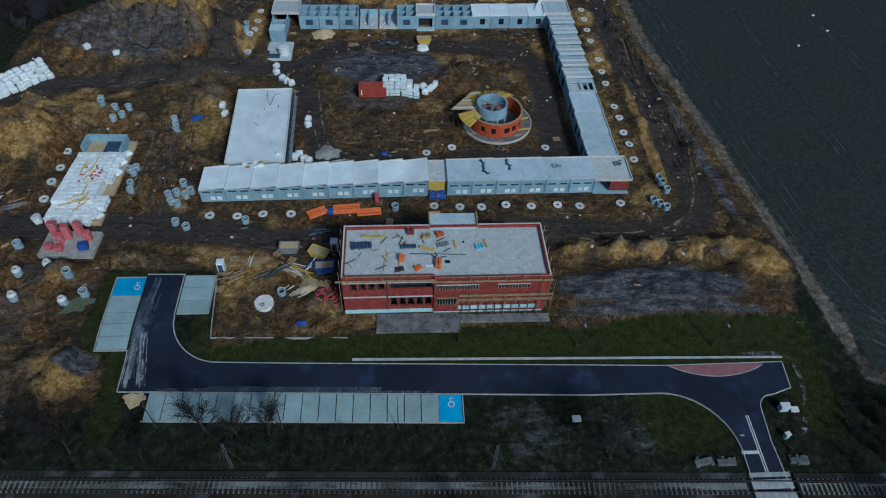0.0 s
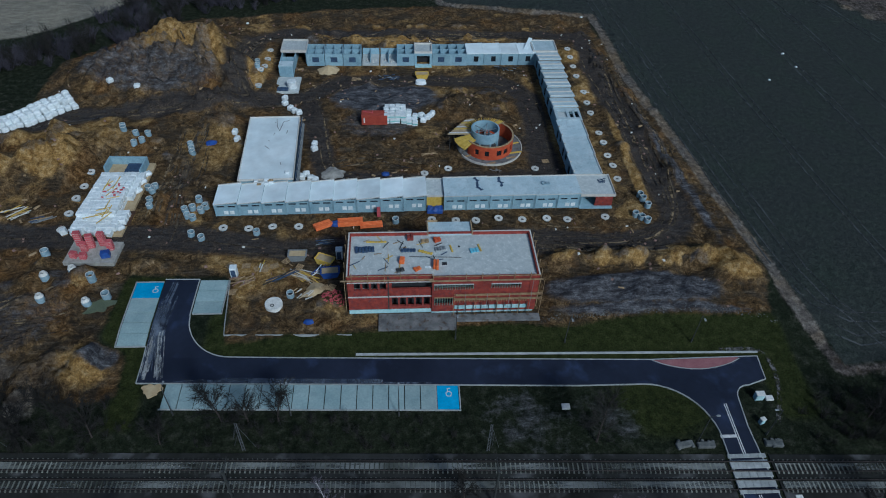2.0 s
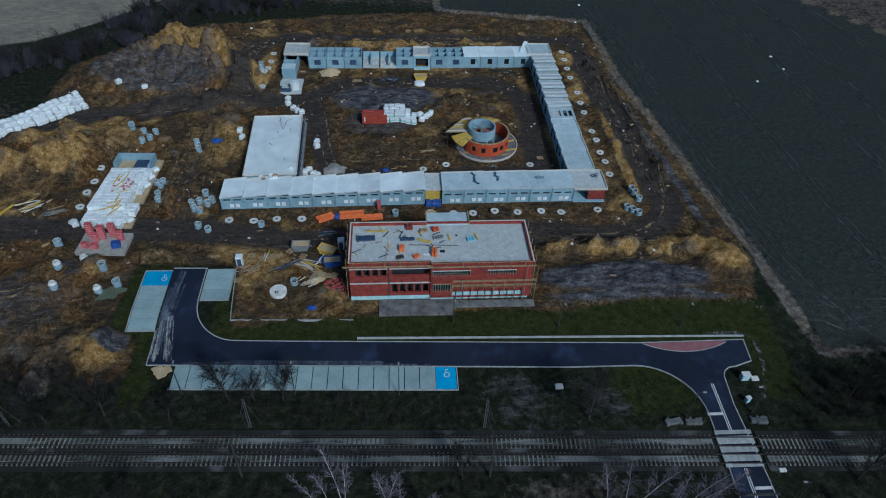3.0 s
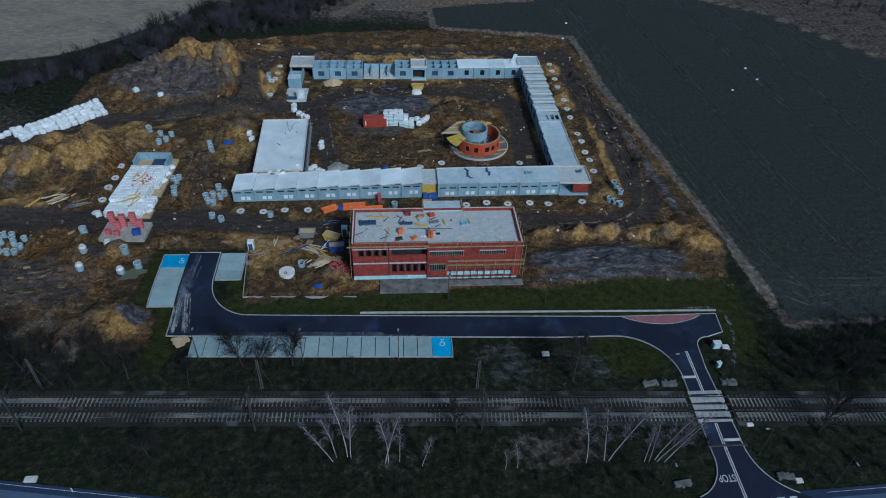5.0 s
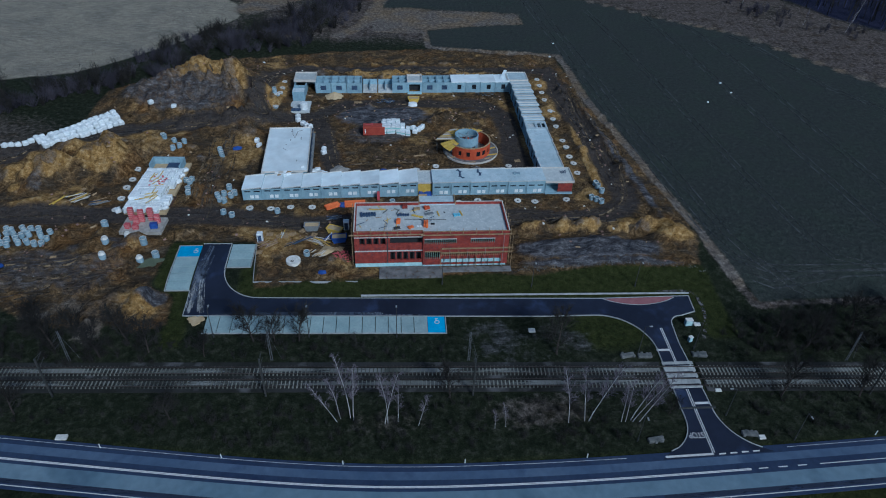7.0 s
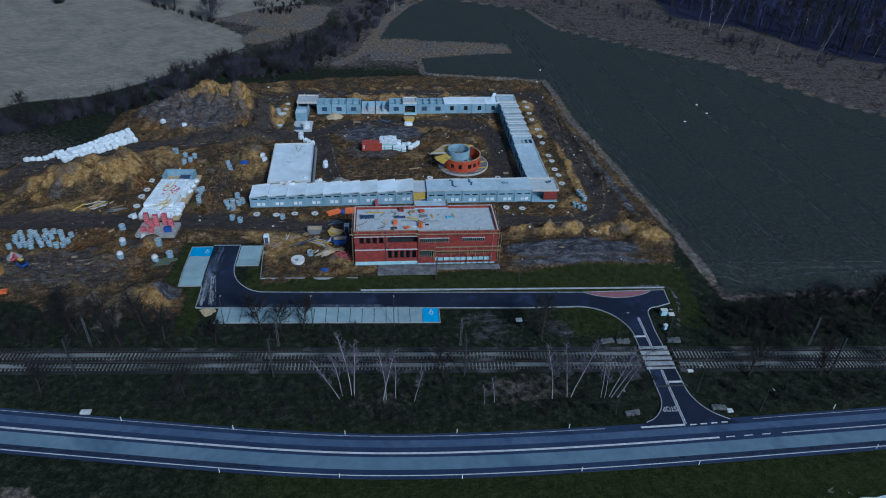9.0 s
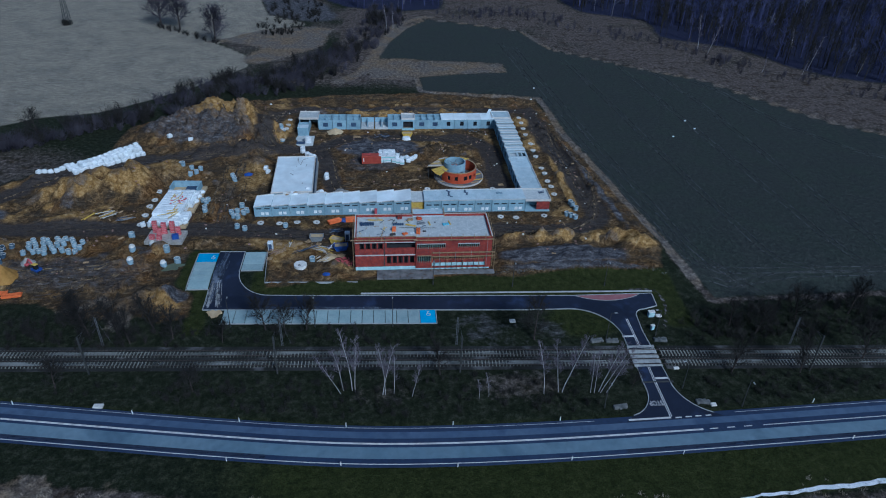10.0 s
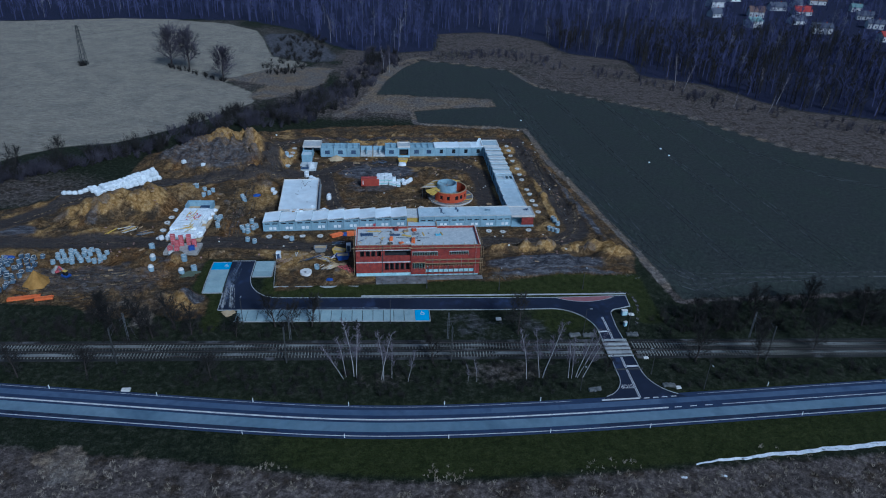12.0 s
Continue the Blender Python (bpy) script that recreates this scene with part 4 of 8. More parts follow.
box(bm, 0.0, 3.5, 6.4, 6.6, -0.5, 3.0)
part("wall", bm, M_CONC, link)
for x in (0.02, 3.3):
    bm = bmesh.new()
    box(bm, x, x + 0.18, 1.4, 6.398, -0.5, 3.0)
    part("wall", bm, M_CONC, link)
bm = bmesh.new()
box(bm, 4.6, 7.7, 91.6, 93.1, -0.2, 0.75)
bmesh.ops.subdivide_edges(bm, edges=bm.edges[:], cuts=7, use_grid_fill=True)
for v in bm.verts:
    if v.co.z > 0:
        v.co += Vector((0.12, 0.1, 0.3)) * (2 * noise.noise(v.co * 2.1))
solid("tarpaulin", bm, M_BLUE, "crumpled blue tarpaulin heaped at the wall", "tarpaulin")

# the corner block: open front, red panel
corner = thing("corner_block", 36.6, 93.2, 0, "corner block with an open front and a red wall panel", "building module")
bm = bmesh.new()
box(bm, 3.1, 6.75, 0.2, 0.4, 0.3, 2.9)
part("red_panel", bm, M_BRICK, corner, "red brick infill panel")
bm = bmesh.new()
box(bm, -0.1, 6.85, -0.3, 6.6, -0.5, 0.15)
part("floor_slab", bm, M_CONC, corner, "concrete floor slab")
for x0, x1, y0, y1 in ((0, 0.2, 0.3, 6.4), (6.55, 6.75, 0.41, 6.4), (0.2, 6.55, 3.0, 3.2)):
    bm = bmesh.new()
    box(bm, x0, x1, y0, y1, 0.16, 3.1)
    part("wall", bm, M_CONC, corner)
bm = bmesh.new()
box(bm, -0.1, 6.9, 0.0, 6.6, 3.1, 3.35)
roof = part("roof", bm, M_DECK, corner, "bare pale roof slab")
bm = bmesh.new()
for x0, x1, y0, y1 in ((-0.1, 6.9, -0.15, 0.0), (-0.1, 6.9, 6.6, 6.75), (-0.25, -0.1, -0.15, 6.75), (6.9, 7.05, -0.15, 6.75)):
    box(bm, x0, x1, y0, y1, 3.0, 3.62)
part("upstand", bm, M_CAP, roof)
bm = bmesh.new()
for i in range(9):
    a = random.random() * 3
    beam(bm, (39.5 + random.random() * 3, 96.5 + random.random() * 2.2, 3.42), (40.4 + random.random() * 2.5, 96.5 + random.random() * 2.2, 3.47), 0.12, 0.08)
solid("plank_heap", bm, M_NAVY, "loose dark planks lying on the corner roof", "planks")


# ---- the east wing ----
def east_module(length, label, ribs):
    t = thing("concrete_module", 0, 0, 0, label, "building module", "modules of the east wing")
    w = 6.0
    holes = [(0.9, 2.2, 0.9, 2.4), (3.6, 4.9, 0.0, 2.4)] if length > 6 else [(1.2, 2.9, 0.3, 2.5)]
    bm = bmesh.new()
    wall_with_holes(bm, 0, length, 0, 0.2, -0.6, 3.2, holes)
    for v in bm.verts:
        v.co = Vector((v.co.y, v.co.x, v.co.z))
    bmesh.ops.reverse_faces(bm, faces=bm.faces)
    part("courtyard_wall", bm, M_CONC, t)
    # a near-black sheet in each hole stands for the shade behind it
    for h in holes:
        bm = bmesh.new()
        box(bm, 0.12, 0.15, h[0], h[1], h[2], h[3])
        part("window", bm, M_GLASS, t, "near-black sheet for the shade in an unglazed opening")
    bm = bmesh.new()
    box(bm, w - 0.2, w, 0, length, -0.6, 3.2)
    part("outer_wall", bm, M_CONC, t)
    for y0 in (0.0, length - 0.2):
        bm = bmesh.new()
        box(bm, 0.201, w - 0.201, y0, y0 + 0.2, -0.6, 3.2)
        part("cross_wall", bm, M_CONC, t)
    bm = bmesh.new()
    vs = box(bm, -0.1, w + 0.1, -0.02, length + 0.02, 0, 1)
    for v in vs:
        top = 3.45 + (0.55 if ribs and v.co.y < 1 else 0.0)
        v.co.z = top if v.co.z > 0.5 else top - 0.28
    roof = part("roof", bm, M_ROOF2, t, "pale grey roof slab")
    bm = bmesh.new()
    if ribs:
        for y in (2.2, 2.6):
            rb = bmesh.new()
            box(rb, 0.0, w, y, y + 0.16, 3.4, 4.12 - y * 0.11, 0.02)
            part("roof_rib", rb, M_CAP, roof)
        box(bm, 0.0, w, 0.25, 0.41, 3.4, 4.09, 0.02)
    else:
        box(bm, w - 0.05, w + 0.1, 0, length, 3.452, 3.68)
        for i in range(2):
            rb = bmesh.new()
            box(rb, -0.1, 0.2, 0.6 + i * 3.4, 0.9 + i * 3.4, 3.45, 3.75, 0.03)
            part("roof_stub", rb, M_CAP, roof)
    part("upstand", bm, M_CAP, roof)
    return t


e0 = east_module(7.0, "precast concrete module with a long grey roof slab", False)
e0.matrix_basis = pose(36.3, 100.1, 0.15, 0, 0, 1.8)
for i in (1, 2):
    copy_thing(e0, pose(36.3 + 0.02 * i, 100.1 + 7.08 * i, 0.15 - 0.08 * i, 0, 0, 1.8))
e1 = east_module(4.7, "narrow precast concrete module with ribbed roof planks", True)
e1.matrix_basis = pose(36.35, 126.4, 0, 0, 0, 2.5)
for i in range(1, 6):
    copy_thing(e1, pose(36.35 + 0.03 * i, 126.4 + 4.75 * i, 0.03 * (i % 2), 0, 0, 2.5))
sky_unit = thing("skylight_module", 36.3, 121.4, 0, "module with open skylights in its roof", "building module")
for x0, x1, y0, y1 in ((0, 0.2, 0, 4.9), (5.8, 6.0, 0, 4.9), (0.2, 5.8, 0, 0.2), (0.2, 5.8, 4.7, 4.9)):
    bm = bmesh.new()
    box(bm, x0, x1, y0, y1, -0.6, 3.3)
    part("wall", bm, M_CONC, sky_unit)
bm = bmesh.new()
for x0, x1, y0, y1 in ((-0.1, 6.1, -0.1, 0.9), (-0.1, 6.1, 3.8, 5.0), (-0.1, 0.6, 0.9, 3.8), (2.7, 3.4, 0.9, 3.8), (4.3, 4.7, 0.9, 3.8), (5.6, 6.1, 0.9, 3.8)):
    box(bm, x0, x1, y0, y1, 3.3, 3.6)
part("roof", bm, M_ROOF2, sky_unit)
bm = bmesh.new()
box(bm, 0.6, 2.7, 0.9, 3.8, 3.0, 3.2)
part("skylight_pan", bm, M_DECK, sky_unit, "sunken pale skylight pan")
# shade under the skylights, put in as near-black sheets
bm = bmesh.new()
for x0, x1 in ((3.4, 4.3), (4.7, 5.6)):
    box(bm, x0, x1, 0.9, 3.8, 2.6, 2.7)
part("skylight_floor", bm, M_VOID, sky_unit, "near-black sheet for the shade under the skylights")


# ---- the rear wing ----
def rear_module(label):
    t = thing("concrete_module", 0, 0, 0, label, "building module", "modules of the rear wing")
    w, d = 4.66, 5.8
    bm = bmesh.new()
    wall_with_holes(bm, 0, w, 0, 0.2, -0.6, 3.2, [(2.0, 3.3, 0.9, 2.5)])
    part("front_wall", bm, M_CONC, t)
    bm = bmesh.new()
    box(bm, 2.0, 3.3, 0.14, 0.17, 0.9, 2.5)
    part("window", bm, M_GLASS, t, "dark square window")
    for x in (0, w - 0.2):
        bm = bmesh.new()
        box(bm, x, x + 0.2, 0.2, d, -0.6, 3.2)
        part("side_wall", bm, M_CONC, t)
    bm = bmesh.new()
    box(bm, 0.2, w - 0.2, d - 0.2, d, -0.6, 3.2)
    part("rear_wall", bm, M_CONC, t)
    bm = bmesh.new()
    slab_tilt(bm, -0.02, w + 0.04, -0.1, d + 0.1, 3.4, 3.55, 0.24)
    slab_tilt(bm, w - 0.1, w + 0.04, -0.1, d + 0.1, 3.66, 3.66, 0.1)
    part("roof", bm, M_ROOF, t, "pale roof slab")
    return t


def open_cell(label, h=3.3):
    """A module still without its roof: outer walls, two partitions and the floor inside."""
    t = thing("roofless_module", 0, 0, 0, label, "building module", "roofless modules of the rear wing")
    w, d = 4.75, 5.8
    bm = bmesh.new()
    wall_with_holes(bm, 0, w, 0, 0.2, -0.6, h, [(1.5, 3.3, 0.9, 2.4)])
    part("front_wall", bm, M_CONC, t)
    bm = bmesh.new()
    box(bm, 0.2, w - 0.2, d - 0.2, d, -0.6, h)
    part("rear_wall", bm, M_CONC, t)
    for x in (0, w - 0.2):
        bm = bmesh.new()
        box(bm, x, x + 0.2, 0.2, d, -0.6, h)
        part("side_wall", bm, M_CONC, t)
    bm = bmesh.new()
    box(bm, w / 2 - 0.1, w / 2 + 0.1, 0.2, d - 0.2, -0.6, h - 0.1)
    part("partition", bm, M_CONC, t)
    bm = bmesh.new()
    box(bm, 0.2, w / 2 - 0.1, 3.0, 3.15, -0.6, h - 0.15)
    box(bm, w / 2 + 0.1, w - 0.2, 3.0, 3.15, -0.6, h - 0.15)
    part("cross_partition", bm, M_CONC, t)
    bm = bmesh.new()
    box(bm, 1.45, 3.35, 0.08, 0.12, 0.85, 2.45)
    part("window_board", bm, M_NAVY, t, "dark boarded window")
    bm = bmesh.new()
    box(bm, 0.2, w - 0.2, 0.2, d - 0.2, -0.5, 0.1)
    part("floor_slab", bm, M_DECK, t)
    return t


r0 = rear_module("precast concrete module with a square window")
r0.matrix_basis = pose(17.35, 154.3, 0, 0, 0, 0.8)
for i in range(1, 4):
    copy_thing(r0, pose(17.35 + 4.78 * i, 154.3 + 0.12 * i, 0.02 * (i % 2), 0, 0, 0.8))
c0 = open_cell("roofless precast concrete module with inner partitions")
c0.matrix_basis = pose(-25.8, 153.4, 0, 0, 0, 0.6)
for x, y in ((-20.9, 153.5), (-16.0, 153.5), (-1.6, 153.8), (8.0, 154.0), (12.75, 154.1)):
    copy_thing(c0, pose(x, y, 0.0, 0, 0, 0.6))
for x in (-11.1, -6.2):
    t = thing("unfinished_bay", x, 153.7, 0, "unfinished bay of floor slab, low walls and pale sheets", "building module", "unfinished bays")
    bm = bmesh.new()
    box(bm, 0.1, 4.6, 0.0, 5.8, -0.6, 0.5)
    part("floor_slab", bm, M_DECK, t)
    bm = bmesh.new()
    box(bm, 0.1, 4.6, 5.5, 5.7, 0.5, 2.2)
    part("low_wall", bm, M_CONC, t)
    bm = bmesh.new()
    box(bm, 2.2, 2.4, 0.6, 5.495, 0.5, 1.9)
    part("low_wall", bm, M_CONC, t)
    bm = bmesh.new()
    for k in range(5):
        box(bm, 0.4 + 0.8 * k, 0.9 + 0.8 * k, 0.5 + 0.9 * (k % 3), 1.6 + 0.9 * (k % 3), 0.5, 0.62 + 0.2 * (k % 2), 0.02)
    part("sheets", bm, M_LID, t, "pale sheets and rubble on the slab")
    bm = bmesh.new()
    tube(bm, 3.4, 6.8, -0.1, 0.9, 1.0, 0.7, 18)
    solid("concrete_ring", bm, M_LID, "pale concrete ring behind the unfinished bays", "concrete ring").matrix_basis = pose(x, 153.7, 0)
porch = thing("entrance_block", 3.2, 153.8, 0, "entrance block with a dark opening and a framed roof", "building module")
bm = bmesh.new()
wall_with_holes(bm, 0, 4.7, 0.4, 0.6, -0.6, 3.2, [(0.6, 4.1, 0.2, 2.6)])
part("wall", bm, M_CONC, porch)
for x0, x1, y0, y1 in ((0, 0.2, 0.602, 5.8), (4.5, 4.7, 0.602, 5.8), (0.202, 4.498, 5.6, 5.8)):
    bm = bmesh.new()
    box(bm, x0, x1, y0, y1, -0.6, 3.2)
    part("wall", bm, M_CONC, porch)
# near-black sheet that paints the shade inside the entrance
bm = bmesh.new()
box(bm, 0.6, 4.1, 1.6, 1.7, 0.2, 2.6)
part("inner_wall", bm, M_VOID, porch, "near-black sheet for the shade behind the opening")
bm = bmesh.new()
box(bm, 0.1, 4.6, -1.0, 0.4, -0.4, 0.1, 0.04)
part("step", bm, M_FOAM, porch, "turquoise-edged step")
bm = bmesh.new()
box(bm, 0.15, 4.55, 0.9, 5.6, 3.2, 3.35)
roof = part("roof", bm, M_DECK, porch)
bm = bmesh.new()
for x0, x1, y0, y1 in ((-0.05, 4.75, 0.6, 0.9), (-0.05, 4.75, 5.6, 5.9), (-0.05, 0.15, 0.9, 5.6), (4.55, 4.75, 0.9, 5.6)):
    box(bm, x0, x1, y0, y1, 3.2, 3.75)
part("upstand", bm, M_CAP, roof)

# both rear corners
ne = thing("corner_block", 35.95, 155.2, 0, "corner block with a framed pale roof and a loose panel", "building module")
bm = bmesh.new()
box(bm, 0, 6.2, 0.4, 6.4, -0.6, 3.4)
part("body", bm, M_CONC, ne)
bm = bmesh.new()
box(bm, -0.1, 6.3, 0.3, 6.5, 3.4, 3.6)
roof = part("roof", bm, M_ROOF2, ne)
bm = bmesh.new()
for x0, x1, y0, y1 in ((-0.3, 6.5, 0.05, 0.3), (-0.3, 6.5, 6.5, 6.7), (-0.3, -0.1, 0.3, 6.5), (6.3, 6.5, 0.3, 6.5)):
    box(bm, x0, x1, y0, y1, 3.3, 3.85)
part("upstand", bm, M_CAP, roof)
bm = bmesh.new()
beam(bm, (-2.2, 1.6, 3.7), (-0.2, 6.2, 4.6), 1.0, 0.08)
part("loose_panel", bm, M_ROOF, ne, "loose roof panel leaning on the edge")
nw = thing("corner_block", -32.4, 154.6, 0, "corner block with a framed roof over an open passage", "building module")
for x0, x1, y0, y1 in ((0, 0.25, 0, 6), (6.2, 6.45, 0, 6), (0.25, 6.2, 5.8, 6), (3.5, 3.7, 0, 5.8)):
    bm = bmesh.new()
    box(bm, x0, x1, y0, y1, -0.6, 3.4)
    part("wall", bm, M_CONC, nw)
bm = bmesh.new()
box(bm, 0, 6.45, 0, 6.0, 3.4, 3.55)
roof = part("roof", bm, M_DECK, nw)
bm = bmesh.new()
for x0, x1, y0, y1 in ((-0.15, 6.6, -0.25, 0), (-0.15, 6.6, 6.0, 6.2), (-0.15, 0, 0, 6), (6.45, 6.6, 0, 6)):
    box(bm, x0, x1, y0, y1, 3.2, 3.95)
part("upstand", bm, M_CAP, roof)
side = thing("roofless_module", -32.3, 147.2, 0, "narrow roofless module with stacked wall panels", "building module")
for x0, x1, y0, y1 in ((0, 0.2, 0, 6.6), (3.4, 3.6, 0, 6.6), (0.2, 3.4, 0, 0.2), (0.2, 3.4, 2.6, 2.8), (0.2, 3.4, 5.0, 5.2)):
    bm = bmesh.new()
    box(bm, x0, x1, y0, y1, -0.6, 3.0)
    part("wall", bm, M_CONC, side)
bm = bmesh.new()
box(bm, 0.0, 3.6, 0.0, 2.6, 3.0, 3.15)
part("roof_panel", bm, M_ROOF2, side)
slab = thing("foundation_slab", -32.6, 139.0, 0, "bare foundation slab with a white tank and dark sheets", "foundation")
bm = bmesh.new()
box(bm, 0, 6.0, 0, 7.6, -0.6, 0.35, 0.04)
part("slab", bm, M_DECK, slab)
bm = bmesh.new()
box(bm, 0.6, 3.4, 0.3, 1.5, 0.35, 0.9, 0.1)
part("dark_sheet", bm, M_NAVY, slab, "folded dark blue sheet")
bm = bmesh.new()
disc(bm, 4.2, 2.4, 0.35, 2.0, 1.25, 16)
disc(bm, 4.2, 2.4, 2.0, 2.25, 0.8, 16)
part("tank", bm, M_WHITE, slab, "white plastic tank")

# ---- the hall with the white roof ----
hall = thing("hall", -34.2, 98.2, 0, "long hall with a white membrane roof and low rim", "building", rz=2.6)
bm = bmesh.new()
box(bm, 0.2, 10.9, 0.2, 23.3, -0.6, 3.4)
part("body", bm, M_CONC, hall)
bm = bmesh.new()
box(bm, 0, 11.1, 0, 23.5, 3.4, 3.6)
roof = part("roof", bm, M_ROOF, hall, "white membrane roof")
bm = bmesh.new()
for x0, x1, y0, y1 in ((-0.15, 11.25, -0.15, 0.05), (-0.15, 11.25, 23.45, 23.65), (-0.15, 0.05, 0.05, 23.45), (11.05, 11.25, 0.05, 23.45)):
    box(bm, x0, x1, y0, y1, 3.4, 3.85, 0.03)
part("upstand", bm, M_CAP, roof)
for k in range(10):
    bm = bmesh.new()
    y = 0.4 + 2.3 * k
    box(bm, 11.5, 11.58, y, y + 2.1, 0.3, 3.5)
    part("mesh_panel", bm, M_NAVY, hall, "dark blue scaffold netting")
    bm = bmesh.new()
    for dy in (0.0, 2.1):
        beam(bm, (11.75, y + dy, -0.5), (11.75, y + dy, 3.8), 0.08)
        beam(bm, (11.0, y + dy, 2.0), (11.9, y + dy, 2.0), 0.06)
    box(bm, 11.6, 12.1, y, y + 2.1, 1.9, 1.95)
    part("scaffold_bay", bm, M_GALV, hall, "steel scaffold poles and planks")
bm = bmesh.new()
for k in range(6):
    a = (2 + random.random() * 7, 2 + random.random() * 20)
    beam(bm, (*a, 3.63), (a[0] + random.uniform(-1.2, 1.2), a[1] + random.uniform(-1.6, 1.6), 3.63), 0.1, 0.04)
for pts in (((6.0, 22.8), (6.4, 19.5), (7.0, 17.8), (7.6, 21.5), (9.0, 22.2)),):
    for a, b in zip(pts, pts[1:]):
        beam(bm, (*a, 3.63), (*b, 3.63), 0.09, 0.04)
part("cable", bm, M_STEEL, hall, "dark cable trailing over the roof")
bm = bmesh.new()
box(bm, 9.4, 10.2, 1.6, 2.4, 3.6, 4.1, 0.05)
part("roof_box", bm, M_WHITE, hall, "small white roof box")
yard_rubble = thing("material_heap", -31.2, 96.2, 3.4, "white packs and boards dumped where hall and wing meet", "building material")
for k in range(9):
    bm = bmesh.new()
    x, y = random.uniform(0, 3.6), random.uniform(0, 1.6)
    box(bm, x, x + 0.9, y, y + 0.6, 0.0, 0.35 + 0.3 * random.random(), 0.08)
    part("pack", bm, M_WHITE if k % 3 else M_WOOD, yard_rubble)

# ---- the round building ----
rot = thing("round_building", 19.4, 115.4, 0, "round red block building with a concrete drum inside", "building")
bm = bmesh.new()
disc(bm, 0.3, 0.2, -0.5, 0.15, 7.5, 48)
part("base_slab", bm, M_APRON, rot, "round concrete base slab")
bm = bmesh.new()
tube(bm, 0.3, 0.2, -0.5, 0.35, 7.7, 7.5, 48, -150, 60)
part("rim_wall", bm, M_CAP, rot, "pale low rim wall")
wins = ((-128, -118), (-104, -94), (-76, -64), (-58, -46), (-36, -26), (-6, 4))
prev = -150
bm = bmesh.new()
for a, b in wins:
    tube(bm, 0, 0, 0.15, 3.5, 5.7, 5.4, max(2, int((a - prev) / 4)), prev, a)
    tube(bm, 0, 0, 0.15, 1.1, 5.7, 5.4, 3, a, b)
    tube(bm, 0, 0, 2.5, 3.5, 5.7, 5.4, 3, a, b)
    prev = b
tube(bm, 0, 0, 0.15, 3.5, 5.7, 5.4, 40, prev, 150)
part("outer_wall", bm, M_RED, rot, "orange-red block wall with window openings")
for a, b in wins:
    bm = bmesh.new()
    tube(bm, 0, 0, 1.1, 2.5, 5.5, 5.46, 3, a, b)
    part("window", bm, M_GLASS, rot, "dark window opening")
bm = bmesh.new()
tube(bm, 0, 0, 3.5, 3.62, 5.75, 5.35, 60, -150, 150)
part("ring_beam", bm, M_WOOD, rot, "pale timber wall plate")
bm = bmesh.new()
tube(bm, -0.9, 0.0, 2.7, 5.1, 3.25, 2.95, 40)
drum = part("drum", bm, M_CONC, rot, "grey concrete drum")
for k in range(8):
    bm = bmesh.new()
    a = radians(45 * k + 20)
    beam(bm, (-0.9 + 3.1 * math.cos(a), 3.1 * math.sin(a), 0.15), (-0.9 + 3.1 * math.cos(a), 3.1 * math.sin(a), 2.7), 0.35)
    part("column", bm, M_CONC, rot)
for k in range(3):
    bm = bmesh.new()
    a = radians(60 * k + 15)
    beam(bm, (-0.9 + 3.0 * math.cos(a), 3.0 * math.sin(a), 4.4), (-0.9 - 3.0 * math.cos(a), -3.0 * math.sin(a), 4.4), 0.12)
    part("brace", bm, M_GALV, drum, "steel brace inside the drum")
bm = bmesh.new()
disc(bm, -0.9, 0, 1.2, 4.3, 0.3, 10)
part("hub", bm, M_GALV, drum, "steel hub of the braces")
for k in range(26):
    a = radians(48 + 100 * k / 25)
    bm = bmesh.new()
    beam(bm, (-0.9 + 3.3 * math.cos(a), 3.3 * math.sin(a), 4.0), (6.3 * math.cos(a), 6.3 * math.sin(a), 3.7), 0.12, 0.2)
    part("rafter", bm, M_YELLOW if k % 4 else M_WOOD, rot, "raw timber rafter")
for k in range(12):
    a = radians(190 + 3.0 * k)
    bm = bmesh.new()
    beam(bm, (4.0 * math.cos(a) - 0.4, 4.0 * math.sin(a), 3.75), (8.2 * math.cos(a), 8.2 * math.sin(a) + 0.2, 2.9), 0.34, 0.07)
    part("formwork_board", bm, M_YELLOW, rot, "yellow formwork board")
for k in range(13):
    bm = bmesh.new()
    beam(bm, (-9.4 + 0.38 * k, 0.2 + 0.5 * k, 3.3), (-4.0 + 0.1 * k, -0.2 + 0.52 * k, 3.65 + 0.02 * (k % 2)), 0.5, 0.07)
    part("deck_board", bm, (M_SAND, M_LID, M_WOOD, M_SAND, M_YELLOW)[k % 5], rot, "pale deck board")
for k in range(9):
    bm = bmesh.new()
    beam(bm, (-9 + 1.1 * (k % 5), -1.6 + 2.4 * (k // 5), 0), (-9 + 1.1 * (k % 5), -1.6 + 2.4 * (k // 5), 3.2), 0.1)
    part("prop", bm, M_STEEL, rot, "steel prop")
for k, (a, r, l2) in enumerate(((-140, 6.6, 1.6), (-25, 6.7, 3.0), (-45, 6.8, 2.2), (8, 6.6, 1.6), (-90, 7.0, 2.2))):
    bm = bmesh.new()
    c, s = r * math.cos(radians(a)), r * math.sin(radians(a))
    beam(bm, (c - l2 / 2, s - 0.2, 0.25), (c + l2 / 2, s + 0.3, 0.35), 0.45, 0.12)
    part("plank", bm, M_YELLOW if k % 2 else M_WOOD, rot, "timber plank on the slab")
